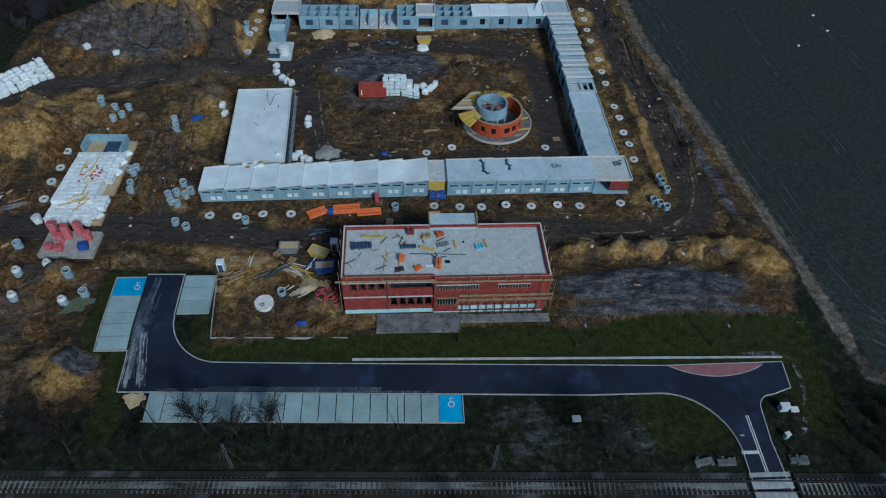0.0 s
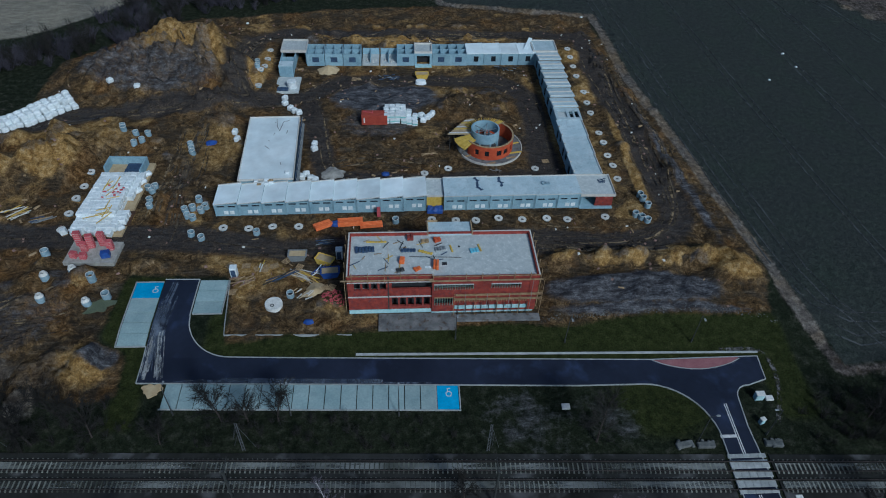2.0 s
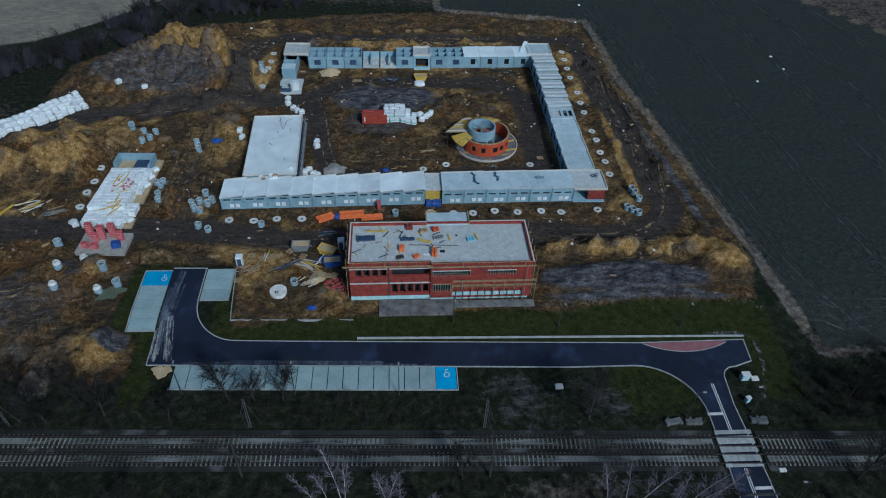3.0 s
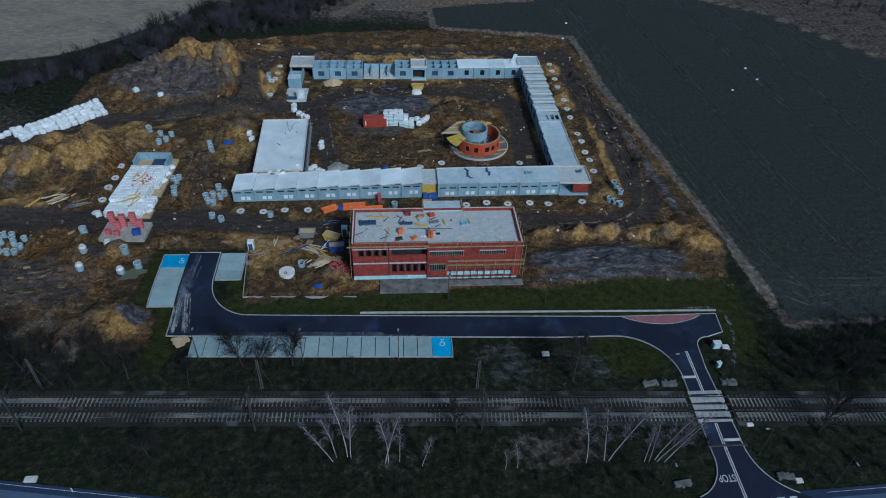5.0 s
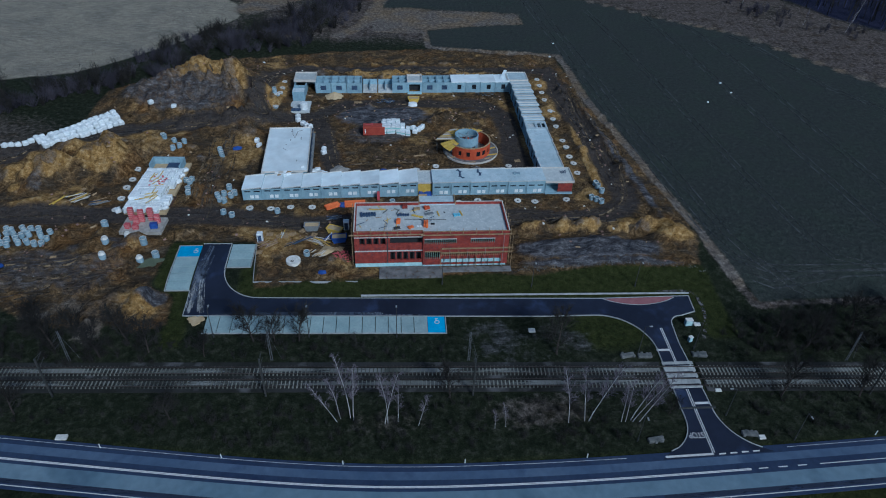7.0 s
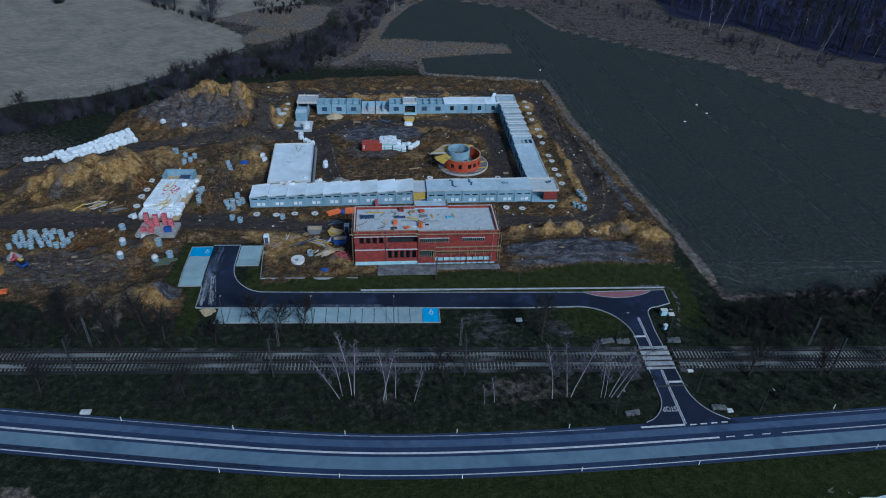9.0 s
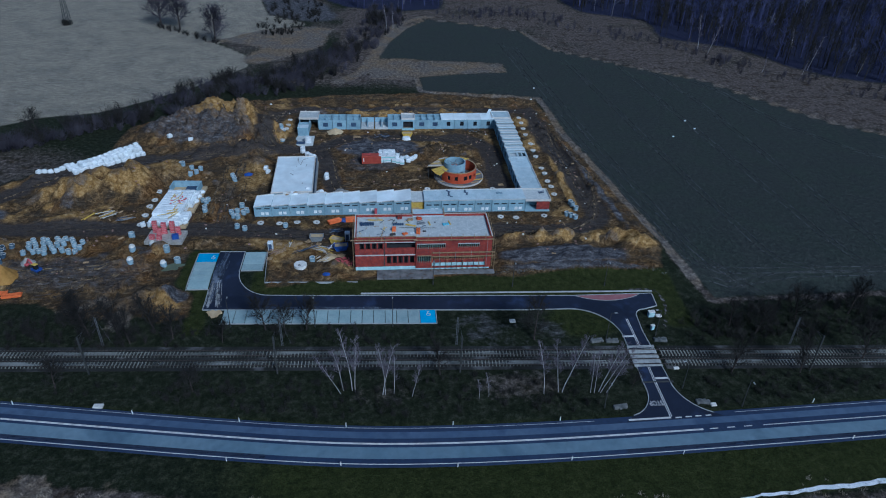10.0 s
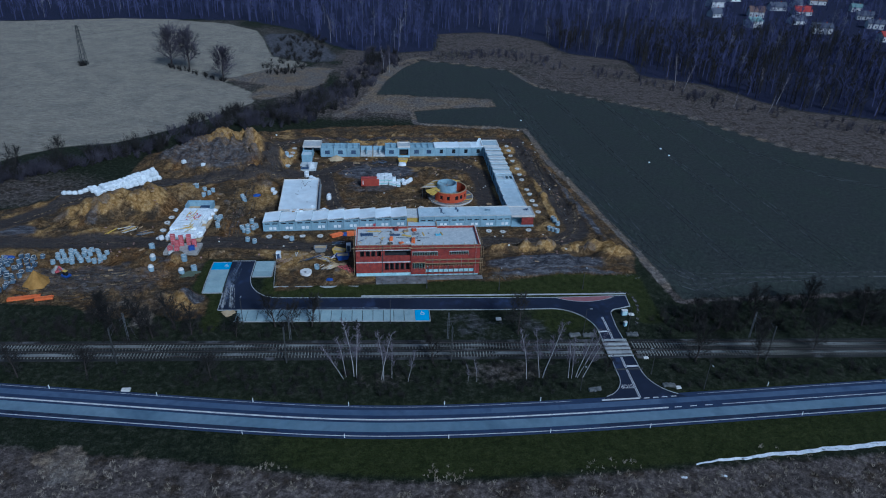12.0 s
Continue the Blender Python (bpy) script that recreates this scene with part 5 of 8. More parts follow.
for k in range(8):
    bm = bmesh.new()
    x, y = 19.2 + random.uniform(-1.8, 2.2), 106.6 + random.uniform(-0.9, 0.6)
    beam(bm, (x, y, 0.2), (x + random.uniform(-1.4, 1.4), y + random.uniform(-0.8, 0.8), 0.3 + 0.3 * random.random()), 0.12)
    solid("steel_scrap", bm, M_GALV, "bent steel scaffold parts lying before the round building", "scaffold parts", "scaffold scrap")

# ---- the two-storey brick building ----
bb = thing("brick_building", -10.0, 65.3, -0.5, "two-storey red brick building shell with a bare roof deck", "building", rz=0.6)
W, D, H = 32.7, 11.0, 9.1
XS = 14.4       # where the front steps forward
upper = [(1.1 + 1.45 * k, 2.2 + 1.45 * k, 5.7, 7.45) for k in range(4)] + [(7.5, 14.3, 5.9, 7.5)]
lower = [(7.5 + 1.38 * k, 8.55 + 1.38 * k, 1.6, 3.75) for k in range(5)]
bm = bmesh.new()
wall_with_holes(bm, 0, XS, 0, 0.4, 0.9, H, upper + lower)
part("front_wall", bm, M_BRICK, bb, "red brick front wall")
strip_up = [(0.4, 7.0, 6.1, 7.2), (10.2, 15.2, 6.3, 7.2)]
strip_low = [(0.5, 3.6, 2.2, 3.9), (4.0, 16.5, 2.9, 3.6)]
bm = bmesh.new()
wall_with_holes(bm, XS, W, -0.4, 0.0, 0.4, H - 0.05, [(XS + a, XS + b, c, d) for a, b, c, d in strip_up + strip_low])
part("front_wall", bm, M_BRICK, bb, "red brick front wall")
for x in (0.0, W - 0.4):
    bm = bmesh.new()
    box(bm, x, x + 0.4, 0.405, D - 0.4, 0, H)
    part("end_wall", bm, M_BRICK, bb)
bm = bmesh.new()
box(bm, 0, W, D - 0.395, D, 0, H)
part("rear_wall", bm, M_BRICK, bb)
# the rooms' shade is one near-black sheet behind the front openings
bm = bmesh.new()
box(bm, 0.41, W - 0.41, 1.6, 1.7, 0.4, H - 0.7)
part("inner_wall", bm, M_VOID, bb, "near-black sheet for the shade in the rooms")
bm = bmesh.new()
box(bm, 0.41, W - 0.41, 0.42, D - 0.41, 4.4, 4.65)
part("floor_slab", bm, M_BAND, bb)
bm = bmesh.new()
box(bm, 0.41, W - 0.41, 0.42, D - 0.41, H - 0.75, H - 0.5)
deck = part("roof_deck", bm, M_DECK, bb, "patchy pale concrete roof deck")
bm = bmesh.new()
box(bm, 6.84, 7.0, 0.42, D - 0.41, H - 0.5, H - 0.44)
part("roof_joint", bm, M_CAP, deck, "pale movement joint")
bm = bmesh.new()
box(bm, 6.82, 7.02, -0.04, -0.002, 0.9, H)
part("wall_joint", bm, M_STEEL, bb, "dark movement joint")
for z0, z1, x0, x1, y in ((3.95, 4.25, 0.0, XS - 0.02, -0.06), (7.55, 7.75, 0.0, XS - 0.02, -0.06)):
    bm = bmesh.new()
    box(bm, x0, 6.8, y, y + 0.055, z0, z1)
    box(bm, 7.05, x1, y, y + 0.055, z0, z1)
    part("band", bm, M_BAND, bb, "pale concrete band")
bm = bmesh.new()
box(bm, 0.02, XS - 0.02, -0.12, -0.002, -0.4, 0.85)
part("plinth_insulation", bm, M_FOAM, bb, "turquoise insulation boards at the foot")
bm = bmesh.new()
box(bm, XS, W - 0.3, -0.35, -0.05, -0.4, 0.38)
part("plinth", bm, M_FOAM, bb, "pale turquoise plinth")
bm = bmesh.new()
box(bm, XS + 4.0, W - 1.4, -0.62, -0.42, 1.15, 1.95, 0.02)
part("insulation_strip", bm, M_FOAM, bb, "turquoise insulation boards between steel props")
for x in np.arange(XS + 4.6, W - 1.2, 1.35):
    bm = bmesh.new()
    beam(bm, (x, -0.75, -0.4), (x, -0.75, 2.9), 0.12)
    part("prop", bm, M_STEEL, bb, "steel prop")
# slatted formwork across the strip openings
for a, b, c, d in strip_up + strip_low:
    n = int((b - a) / 0.42)
    bm = bmesh.new()
    box(bm, XS + a - 0.1, XS + b + 0.1, -0.5, -0.41, d, d + 0.16)
    rail = part("formwork_rail", bm, M_BAND if c > 5 else M_WOOD, bb, "timber formwork rail")
    for k in range(n + 1):
        bm = bmesh.new()
        x = XS + a + (b - a) * k / n
        box(bm, x - 0.05, x + 0.05, -0.5, -0.41, c - 0.1, d)
        part("slat", bm, M_SLAT if c > 5 or b < 4 else M_WOOD, rail)
# roof edge: pale capping, brick inside face
for x0, x1, y0, y1 in ((-0.08, XS, -0.05, 0.1), (XS, W + 0.08, -0.45, -0.3), (-0.08, 14.2, D - 0.15, D + 0.08), (22.0, W + 0.08, D - 0.15, D + 0.08), (-0.08, 0.16, 0.11, D - 0.16), (W - 0.16, W + 0.08, -0.29, D - 0.16)):
    bm = bmesh.new()
    box(bm, x0, x1, y0, y1, H + 0.002, H + 0.1, 0.02)
    part("capping", bm, M_WOOD if y1 < 0.2 else M_CAP, bb, "brown timber wall plate" if y1 < 0.2 else "pale wall capping")
bm = bmesh.new()
box(bm, 14.2, 22.0, D - 0.5, D + 2.9, H - 0.55, H - 0.25)
part("stairhead_roof", bm, M_ROOF2, bb, "pale roof of the rear stairhead")
bm = bmesh.new()
box(bm, 14.3, 21.9, D + 0.002, D + 2.8, 0, H - 0.55)
part("stairhead_wall", bm, M_BRICK, bb)
for x0, x1, y0, y1 in ((14.0, 14.2, D - 0.5, D + 2.94), (22.0, 22.2, D - 0.5, D + 3.0), (14.0, 16.0, D + 2.95, D + 3.15)):
    bm = bmesh.new()
    box(bm, x0, x1, y0, y1, H - 0.6, H + 0.1)
    part("edge_board", bm, M_WOOD, bb, "yellowish edge board")
# edge scaffold: brackets, toe boards, and the stand on the east half
for k in range(12):
    bm = bmesh.new()
    x = 0.8 + 2.75 * k
    beam(bm, (x, -0.12 if x < XS else -0.55, H - 0.9), (x, -0.12 if x < XS else -0.55, H + 0.9), 0.09)
    beam(bm, (x, -0.1 if x < XS else -0.5, H - 0.6), (x, -0.9, H - 0.6), 0.09)
    part("bracket", bm, M_WOOD, bb, "timber edge bracket")
for x0, x1, y in ((-1.0, XS, -0.5), (XS - 0.5, W + 0.5, -0.9)):
    bm = bmesh.new()
    box(bm, x0, x1, y - 0.15, y + 0.15, H - 0.5, H - 0.42)
    part("toe_board", bm, M_WOOD, bb, "timber walkway board")
for z in (3.9, 5.0):
    bm = bmesh.new()
    box(bm, XS + 4.0, W + 0.8, -1.1, -0.65, z, z + 0.07)
    part("scaffold_board", bm, M_WOOD, bb, "timber scaffold board")
for k in range(9):
    bm = bmesh.new()
    x = XS + 3.8 + 1.9 * k
    beam(bm, (x, -1.15, -0.6), (x, -1.15, 5.6 if k < 7 else 9.0), 0.065)
    beam(bm, (x, -1.15, 3.85), (x, -0.45, 3.85), 0.07)
    part("scaffold_pole", bm, M_GALV if k % 2 else M_WOOD, bb, "scaffold pole")
for k in range(5):
    bm = bmesh.new()
    beam(bm, (W + 0.5, 0.6 + 2.3 * k, -0.4), (W + 0.5, 0.6 + 2.3 * k, H + 0.6), 0.09)
    beam(bm, (-0.5, 0.6 + 2.3 * k, -0.4), (-0.5, 0.6 + 2.3 * k, H + 0.6), 0.09)
    part("scaffold_pole", bm, M_WOOD, bb, "timber scaffold pole")
bm = bmesh.new()
box(bm, -4.9, 8.6, 61.2, 64.9, -0.7, -0.28, 0.05)
solid("apron_slab", bm, M_APRON, "rough grey concrete apron before the brick building", "slab")
bm = bmesh.new()
box(bm, 8.6, 23.5, 63.0, 64.6, -0.9, -0.3, 0.05)
solid("apron_slab", bm, M_APRON, "narrow grey concrete apron along the brick wall", "slab")

# ---- concrete rings, shafts and lids ----
def ring_thing(r, h, label, lid=False, material=M_RING):
    t = thing("manhole_lid" if lid else "concrete_ring", 0, 0, 0, label, "concrete ring", "concrete lids along the wings" if lid else "concrete rings on the site")
    bm = bmesh.new()
    tube(bm, 0, 0, -0.3, h, r, r * 0.78, 20)
    part("ring", bm, material, t)
    bm = bmesh.new()
    if lid:
        tube(bm, 0, 0, h, h + 0.16, r * 1.2, r * 0.45, 22)
        part("lid", bm, M_LID, t, "pale lid with a round hole")
    else:
        tube(bm, 0, 0, h, h + 0.05, r * 0.98, r * 0.86, 20)
        part("rim", bm, M_LID, t, "pale rim")
    # near-black disc paints the shade down the hole
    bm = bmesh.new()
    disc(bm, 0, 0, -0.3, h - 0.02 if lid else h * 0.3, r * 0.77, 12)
    part("shaft_floor", bm, M_VOID, t, "near-black disc for the shade inside")
    return t


def cone_thing():
    """A shaft with a tapered top."""
    t = thing("shaft_cone", 0, 0, 0, "concrete shaft with a tapered white neck", "concrete shaft", "concrete shafts on the site")
    bm = bmesh.new()
    tube(bm, 0, 0, -0.4, 0.9, 0.75, 0.6, 18)
    part("shaft", bm, M_RING, t)
    bm = bmesh.new()
    tube(bm, 0, 0, 0.9, 1.4, 0.75, 0.4, 18)
    for v in bm.verts:
        if v.co.z > 1.3:
            k = 0.5 / math.hypot(v.co.x, v.co.y) if math.hypot(v.co.x, v.co.y) > 0.6 else 0.85
            v.co.x, v.co.y = v.co.x * k, v.co.y * k
    part("neck", bm, M_LID, t, "white tapered neck")
    # shade inside the neck, painted as a near-black disc
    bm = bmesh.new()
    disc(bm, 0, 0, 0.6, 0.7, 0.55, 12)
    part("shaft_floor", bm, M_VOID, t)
    return t


def spread_out(proto, places, jitter=0.0):
    for i, (x, y) in enumerate(places):
        m = pose(x, y, gz(x, y), random.uniform(-jitter, jitter), random.uniform(-jitter, jitter), random.uniform(0, 360))
        if i == 0:
            proto.matrix_basis = m
        else:
            copy_thing(proto, m)


lid = ring_thing(0.72, 0.16, "pale concrete manhole lid on a low ring in the mud", True)
spread_out(lid, [(-35.8, 87.4), (-30.9, 87.4), (-26.3, 87.9), (-21.2, 87.9), (5.4, 89.5), (10.3, 89.5), (14.4, 89.4), (19.0, 89.4), (23.9, 89.3), (29.0, 89.6), (33.3, 89.5), (41.3, 89.9)]
           + [(47.0 - 0.02 * k, 102.7 + 4.55 * k) for k in range(14) if k not in (5, 9)] + [(-66.8, 105.3 - 4.45 * k) for k in range(5)] + [(29.2, 106.7), (9.7, 106.8), (4.4, 105.3)]
           + [(-36.5, 140 + 5.2 * k) for k in range(5)], 4)
ring = ring_thing(0.68, 1.0, "grey concrete shaft ring standing in the mud")
spread_out(ring, [(-43.4, 90.9), (-42.2, 90.1), (-41.8, 94.7), (-41.1, 92.4), (-44.3, 92.7), (-42.8, 93.0), (-40.4, 93.6), (-53.5, 100.1), (-52.2, 100.5), (-52.4, 99.0), (-52.1, 95.9), (-51.6, 94.0),
                  (-48.3, 115.7), (-47.6, 113.8), (-46.9, 111.9), (-64.2, 120.6), (-60.4, 117.6), (-58.7, 115.7), (-60.2, 114.7), (-62.8, 117.6), (-58.2, 118.6), (50.1, 96.1), (50.4, 94.8), (50.9, 92.8), (47.8, 90.3), (48.8, 89.4), (49.8, 88.5),
                  (-29.2, 86.2), (-1.9, 89.0), (-20.7, 69.3), (-39.5, 84.6), (-41.7, 85.8), (-37.4, 146), (-38.5, 152)], 5)
yard_rings = ring_thing(0.62, 0.95, "blue-grey concrete ring in the storage rows", material=M_RING)
spots = [(-90.2 + 1.75 * i + 0.5 * (j % 2), 74.2 + 1.75 * j) for i in range(8) for j in range(4) if not (i > 5 and j > 2)]
dark_spots = [(-106 + 1.7 * i + 0.5 * (j % 2), 61 + 1.9 * j) for i in range(8) for j in range(9) if (i * 3 + j * 5) % 7 != 0 and not (i > 6 and j < 5)]
spread_out(yard_rings, [(x + random.uniform(-0.4, 0.4), y + random.uniform(-0.4, 0.4)) for x, y in spots], 6)
M_PIPE = surface("dark_blue_pipe", (0.02, 0.04, 0.075), (0.1, 0.15, 0.2), 0.7, 0.7, 0.2, (0.3, 0.38, 0.42), stain_or_sheen=0.8)
pipes = ring_thing(0.62, 0.95, "dark blue-grey pipe ring heaped in the yard", material=M_PIPE)
spread_out(pipes, [(x + random.uniform(-0.5, 0.5), y + random.uniform(-0.5, 0.5)) for x, y in dark_spots], 20)
shaft = cone_thing()
spread_out(shaft, [(-64.2, 73.4), (-59.8, 74.8), (-63.4, 68.6), (-55.7, 68.2)], 3)
tall = ring_thing(0.75, 1.4, "tall blue-grey concrete shaft standing in the mud")
spread_out(tall, [(-56.0, 73.0), (-52.9, 69.9), (-66.0, 79.0)], 3)
bm = bmesh.new()
disc(bm, 0, 0, -0.1, 0.04, 1.0, 24)
for v in bm.verts:
    a = math.atan2(v.co.y, v.co.x)
    k = 2.6 * (1 + 0.25 * math.sin(2 * a + 1) + 0.15 * math.sin(5 * a))
    v.co.x, v.co.y = v.co.x * k * 1.2, v.co.y * k * 0.7
M_PUDDLE = surface("milky_puddle", (0.1, 0.12, 0.08), (0.14, 0.16, 0.1), 0.5, 0.12, 0.0)
solid("puddle", bm, M_PUDDLE, "milky green puddle round the shafts", "puddle").matrix_basis = pose(-53.6, 67.8, gz(-53.6, 67.8) + 0.12)
big_lid = thing("concrete_cover", -23.4, 67.4, gz(-23.4, 67.4) + 0.3, "large round pale concrete cover lying in the mud", "concrete cover")
bm = bmesh.new()
disc(bm, 0, 0, -0.9, 0.3, 1.55, 28)
part("plate", bm, M_LID, big_lid)
bm = bmesh.new()
tube(bm, -0.2, -0.5, 0.3, 0.36, 0.35, 0.2, 12)
part("hatch", bm, M_STEEL, big_lid, "small dark hatch")

# ---- the wrapped house shell on the west side ----
shell = thing("block_store_slab", -59.3, 96.5, 0, "bare floor slab of an unbuilt house", "foundation", rz=-1.5)
bm = bmesh.new()
box(bm, -4.8, 4.9, -11.0, 12.2, -0.6, 0.45, 0.05)
part("slab", bm, M_SAND, shell, "tan concrete floor slab")
bm = bmesh.new()
for x0, x1, y0, y1 in ((-4.4, 3.6, 11.6, 11.9), (-4.4, -4.1, 8.0, 11.6), (3.3, 3.6, 7.0, 11.6)):
    box(bm, x0, x1, y0, y1, 0.45, 2.4)
part("low_walls", bm, M_CONC, shell)
# dark blue box that fills the opening between the low walls
bm = bmesh.new()
box(bm, -0.6, 3.2, 7.4, 11.5, 0.46, 0.9, 0.05)
part("dark_sheet", bm, M_NAVY, shell, "dark blue fill in the opening between the walls")
bm = bmesh.new()
box(bm, 3.2, 5.6, -8.5, -4.0, 0.452, 0.5)
part("bare_earth", bm, surface("wet_earth", (0.05, 0.03, 0.02), (0.09, 0.05, 0.03), 1.0), shell, "brown earth in an unpoured bay")
pack = thing("wrapped_block_pack", 0, 0, 0, "white foil-wrapped pack of building blocks", "block pack", "wrapped packs on the house slab")
bm = bmesh.new()
box(bm, -0.6, 0.6, -0.5, 0.5, 0, 1.15, 0.07)
part("wrap", bm, M_WHITE, pack)
bm = bmesh.new()
box(bm, -0.58, 0.58, -0.48, 0.48, -0.12, -0.002)
part("pallet", bm, M_WOOD, pack, "timber pallet")
first = True
for j in range(17):
    for i in range(8):
        x = -63.6 + 1.2 * i + 0.07 * j + random.uniform(-0.06, 0.06)
        y = 86.6 + 1.04 * j + random.uniform(-0.05, 0.05)
        if (i > 5 and 4 < j < 9) or (i > 6 and j > 8) or (i > 6 and j < 2):
            continue
        z = 0.57 + (0.7 if 2 < j < 16 and i < 6 else 0.0) + random.uniform(-0.08, 0.08)
        m = pose(x, y, z, random.uniform(-2, 2), random.uniform(-2, 2), random.uniform(-4, 4))
        if first:
            pack.matrix_basis = m
            first = False
        else:
            copy_thing(pack, m)
for k in range(7):
    copy_thing(pack, pose(-65.0 + 1.4 * k + random.uniform(-0.3, 0.3), 85.6 + random.uniform(-0.5, 0.2), 0.3 + random.uniform(0, 0.3), 0, random.uniform(-12, 12), random.uniform(0, 90)))
bm = bmesh.new()
box(bm, -63.6, -56.4, 89.4, 103.4, 0.46, 1.2)
solid("store_core", bm, M_WHITE, "lower layer of stacked white blocks", "block pack")
for k in range(14):
    bm = bmesh.new()
    x, y = random.uniform(-61, -57), random.uniform(88, 100)
    d = random.choice((80, 85, 20, 60))
    l2 = random.uniform(1.0, 2.0)
    z = 2.48
    beam(bm, (x - l2 * math.cos(radians(d)), y - l2 * math.sin(radians(d)), z), (x + l2 * math.cos(radians(d)), y + l2 * math.sin(radians(d)), z), 0.16, 0.1)
    solid("batten", bm, M_YELLOW, "yellow timber batten on the white packs", "timber", "battens on the packs")
for k in range(16):
    bm = bmesh.new()
    x, y = random.uniform(-61.5, -57), random.uniform(94, 98.5)
    box(bm, x, x + 0.4, y, y + 0.3, 2.4, 2.62, 0.03)
    solid("loose_block", bm, M_PINKBR, "loose dark red block on the white packs", "block", "loose red blocks")
for x, y in ((-54.6, 104.2), (-54.9, 101.6), (-55.0, 98.6), (-57.0, 103.0), (-55.2, 87.0)):
    bm = bmesh.new()
    box(bm, -0.8, 0.8, -0.7, 0.7, 0.0, 0.9, 0.3)
    solid("white_sack", bm, M_WHITE, "bulging white builders sack", "sack", "white builders sacks").matrix_basis = pose(x, y, 0.44, 0, 0, random.uniform(0, 90))

# ---- the pallets of red blocks ----
base = thing("pallet_slab", -58.3, 80.5, 0.05, "pale slab carrying stacks of red blocks", "slab", rz=-2)
bm = bmesh.new()
box(bm, -4.6, 4.6, -2.9, 2.9, -0.4, 0.55, 0.05)
part("slab", bm, M_GRAVEL, base)
stack = thing("block_stack", 0, 0, 0, "tall stack of strapped red blocks", "block stack", "red block stacks")
for k in range(6):
    bm = bmesh.new()
    box(bm, -0.62, 0.62, -0.5, 0.5, 0.36 * k, 0.36 * k + 0.32, 0.03)
    part("course", bm, M_PINKBR, stack)
    bm = bmesh.new()
    box(bm, -0.6, 0.6, -0.48, 0.48, 0.36 * k + 0.322, 0.36 * k + 0.358)
    part("separator", bm, M_CAP, stack, "pale strip between the courses")
bm = bmesh.new()
box(bm, -0.6, 0.6, -0.48, 0.48, 2.162, 2.24)
part("cover", bm, M_PINKBR, stack, "reddish top course")
for i, (x, y, s) in enumerate(((-61.3, 82.6, 1.45), (-58.9, 81.9, 1.4), (-57.0, 82.5, 1.4), (-59.9, 81.0, 0.9), (-55.3, 81.3, 1.0), (-61.3, 79.2, 0.6), (-59.5, 78.9, 0.55))):
    m = pose(x, y, 0.45, 0, 0, random.uniform(-15, 15)) @ Matrix.Diagonal((1.1, 1.1, s, 1))
    if i == 0:
        stack.matrix_basis = pose(x, y, 0.45, 0, 0, 5)
        stack.scale = (0.95, 0.95, s)
    else:
        c = copy_thing(stack, pose(x, y, 0.45, 0, 0, random.uniform(-15, 15)))
        c.scale = (0.95, 0.95, s)
bm = bmesh.new()
box(bm, -0.8, 0.8, -0.6, 0.6, 0, 1.3, 0.06)
solid("wrapped_crate", bm, M_BLUE, "blue wrapped crate beside the red block stacks", "crate").matrix_basis = pose(-55.6, 79.3, 0.45, 0, 0, 12)

# ---- the bagged packs beside the haul road ----
bag = thing("bulk_bag", 0, 0, 0, "white bulk bag in a long stacked row", "bulk bag", "white bulk bags along the track")
bm = bmesh.new()
box(bm, -0.75, 0.75, -0.6, 0.6, 0, 1.2, 0.2)
part("bag", bm, M_WHITE, bag)
bm = bmesh.new()
box(bm, -0.3, 0.3, -0.25, 0.25, 1.2, 1.32, 0.05)
part("neck", bm, M_WHITE, bag, "tied neck of the bag")
n = 0
for k in range(19):
    f = k / 18
    cx, cy = -101.5 + 20.5 * f, 113.6 + 20.0 * f
    for j in range(5 if k > 4 else 1):
        for lev in range(2 if (k > 6 and j in (1, 2, 3)) else 1):
            x, y = cx + (j - 2) * 0.95 + random.uniform(-0.2, 0.2), cy - (j - 2) * 0.95 + random.uniform(-0.2, 0.2)
            m = pose(x, y, gz(x, y) + 1.15 * lev, random.uniform(-6, 6), random.uniform(-6, 6), 45 + random.uniform(-15, 15))
            if n == 0:
                bag.matrix_basis = m
            else:
                copy_thing(bag, m)
            n += 1
for x, y in ((-72, 138.5), (-65, 136.5), (-29.3, 133.6), (-27.6, 130.8), (-26.6, 129.8), (-25.4, 129.0), (-29.6, 136.0), (-39.2, 120.6), (-38, 117), (-20.4, 114.3), (-20.5, 116), (-21.2, 104.5), (-20.2, 103.2), (-22.0, 103.6), (-19.2, 102.6)):
    copy_thing(bag, pose(x, y, gz(x, y), 0, 0, random.uniform(0, 90)))

# ---- the courtyard ----
cont = thing("container", -10.0, 123.6, gz(-7, 125), "red steel shipping container in the courtyard", "container", rz=0)
bm = bmesh.new()
box(bm, 0, 6.1, 0, 2.45, 0, 2.6, 0.04)
body = part("body", bm, surface("red_container_paint", (0.3, 0.05, 0.035), (0.4, 0.08, 0.05), 1.0, 0.6, 0.1), cont)
bm = bmesh.new()
for k in range(20):
    box(bm, 0.2 + 0.3 * k, 0.32 + 0.3 * k, -0.03, -0.002, 0.15, 2.45)
part("corrugation", bm, body.data.materials[0], cont)
bm = bmesh.new()
box(bm, 0.5, 0.75, -0.06, -0.032, 0.7, 2.0)
part("door_mark", bm, M_WHITE, cont, "white bars of lettering on the container side")
bm = bmesh.new()
beam(bm, (0.4, 1.8, 2.66), (2.4, 1.4, 2.66), 0.15, 0.1)
beam(bm, (2.6, 1.2, 2.6), (2.6, 1.2, 3.3), 0.2)
part("roof_clutter", bm, M_PINKBR, cont, "red bar and stub pipe on the container roof")
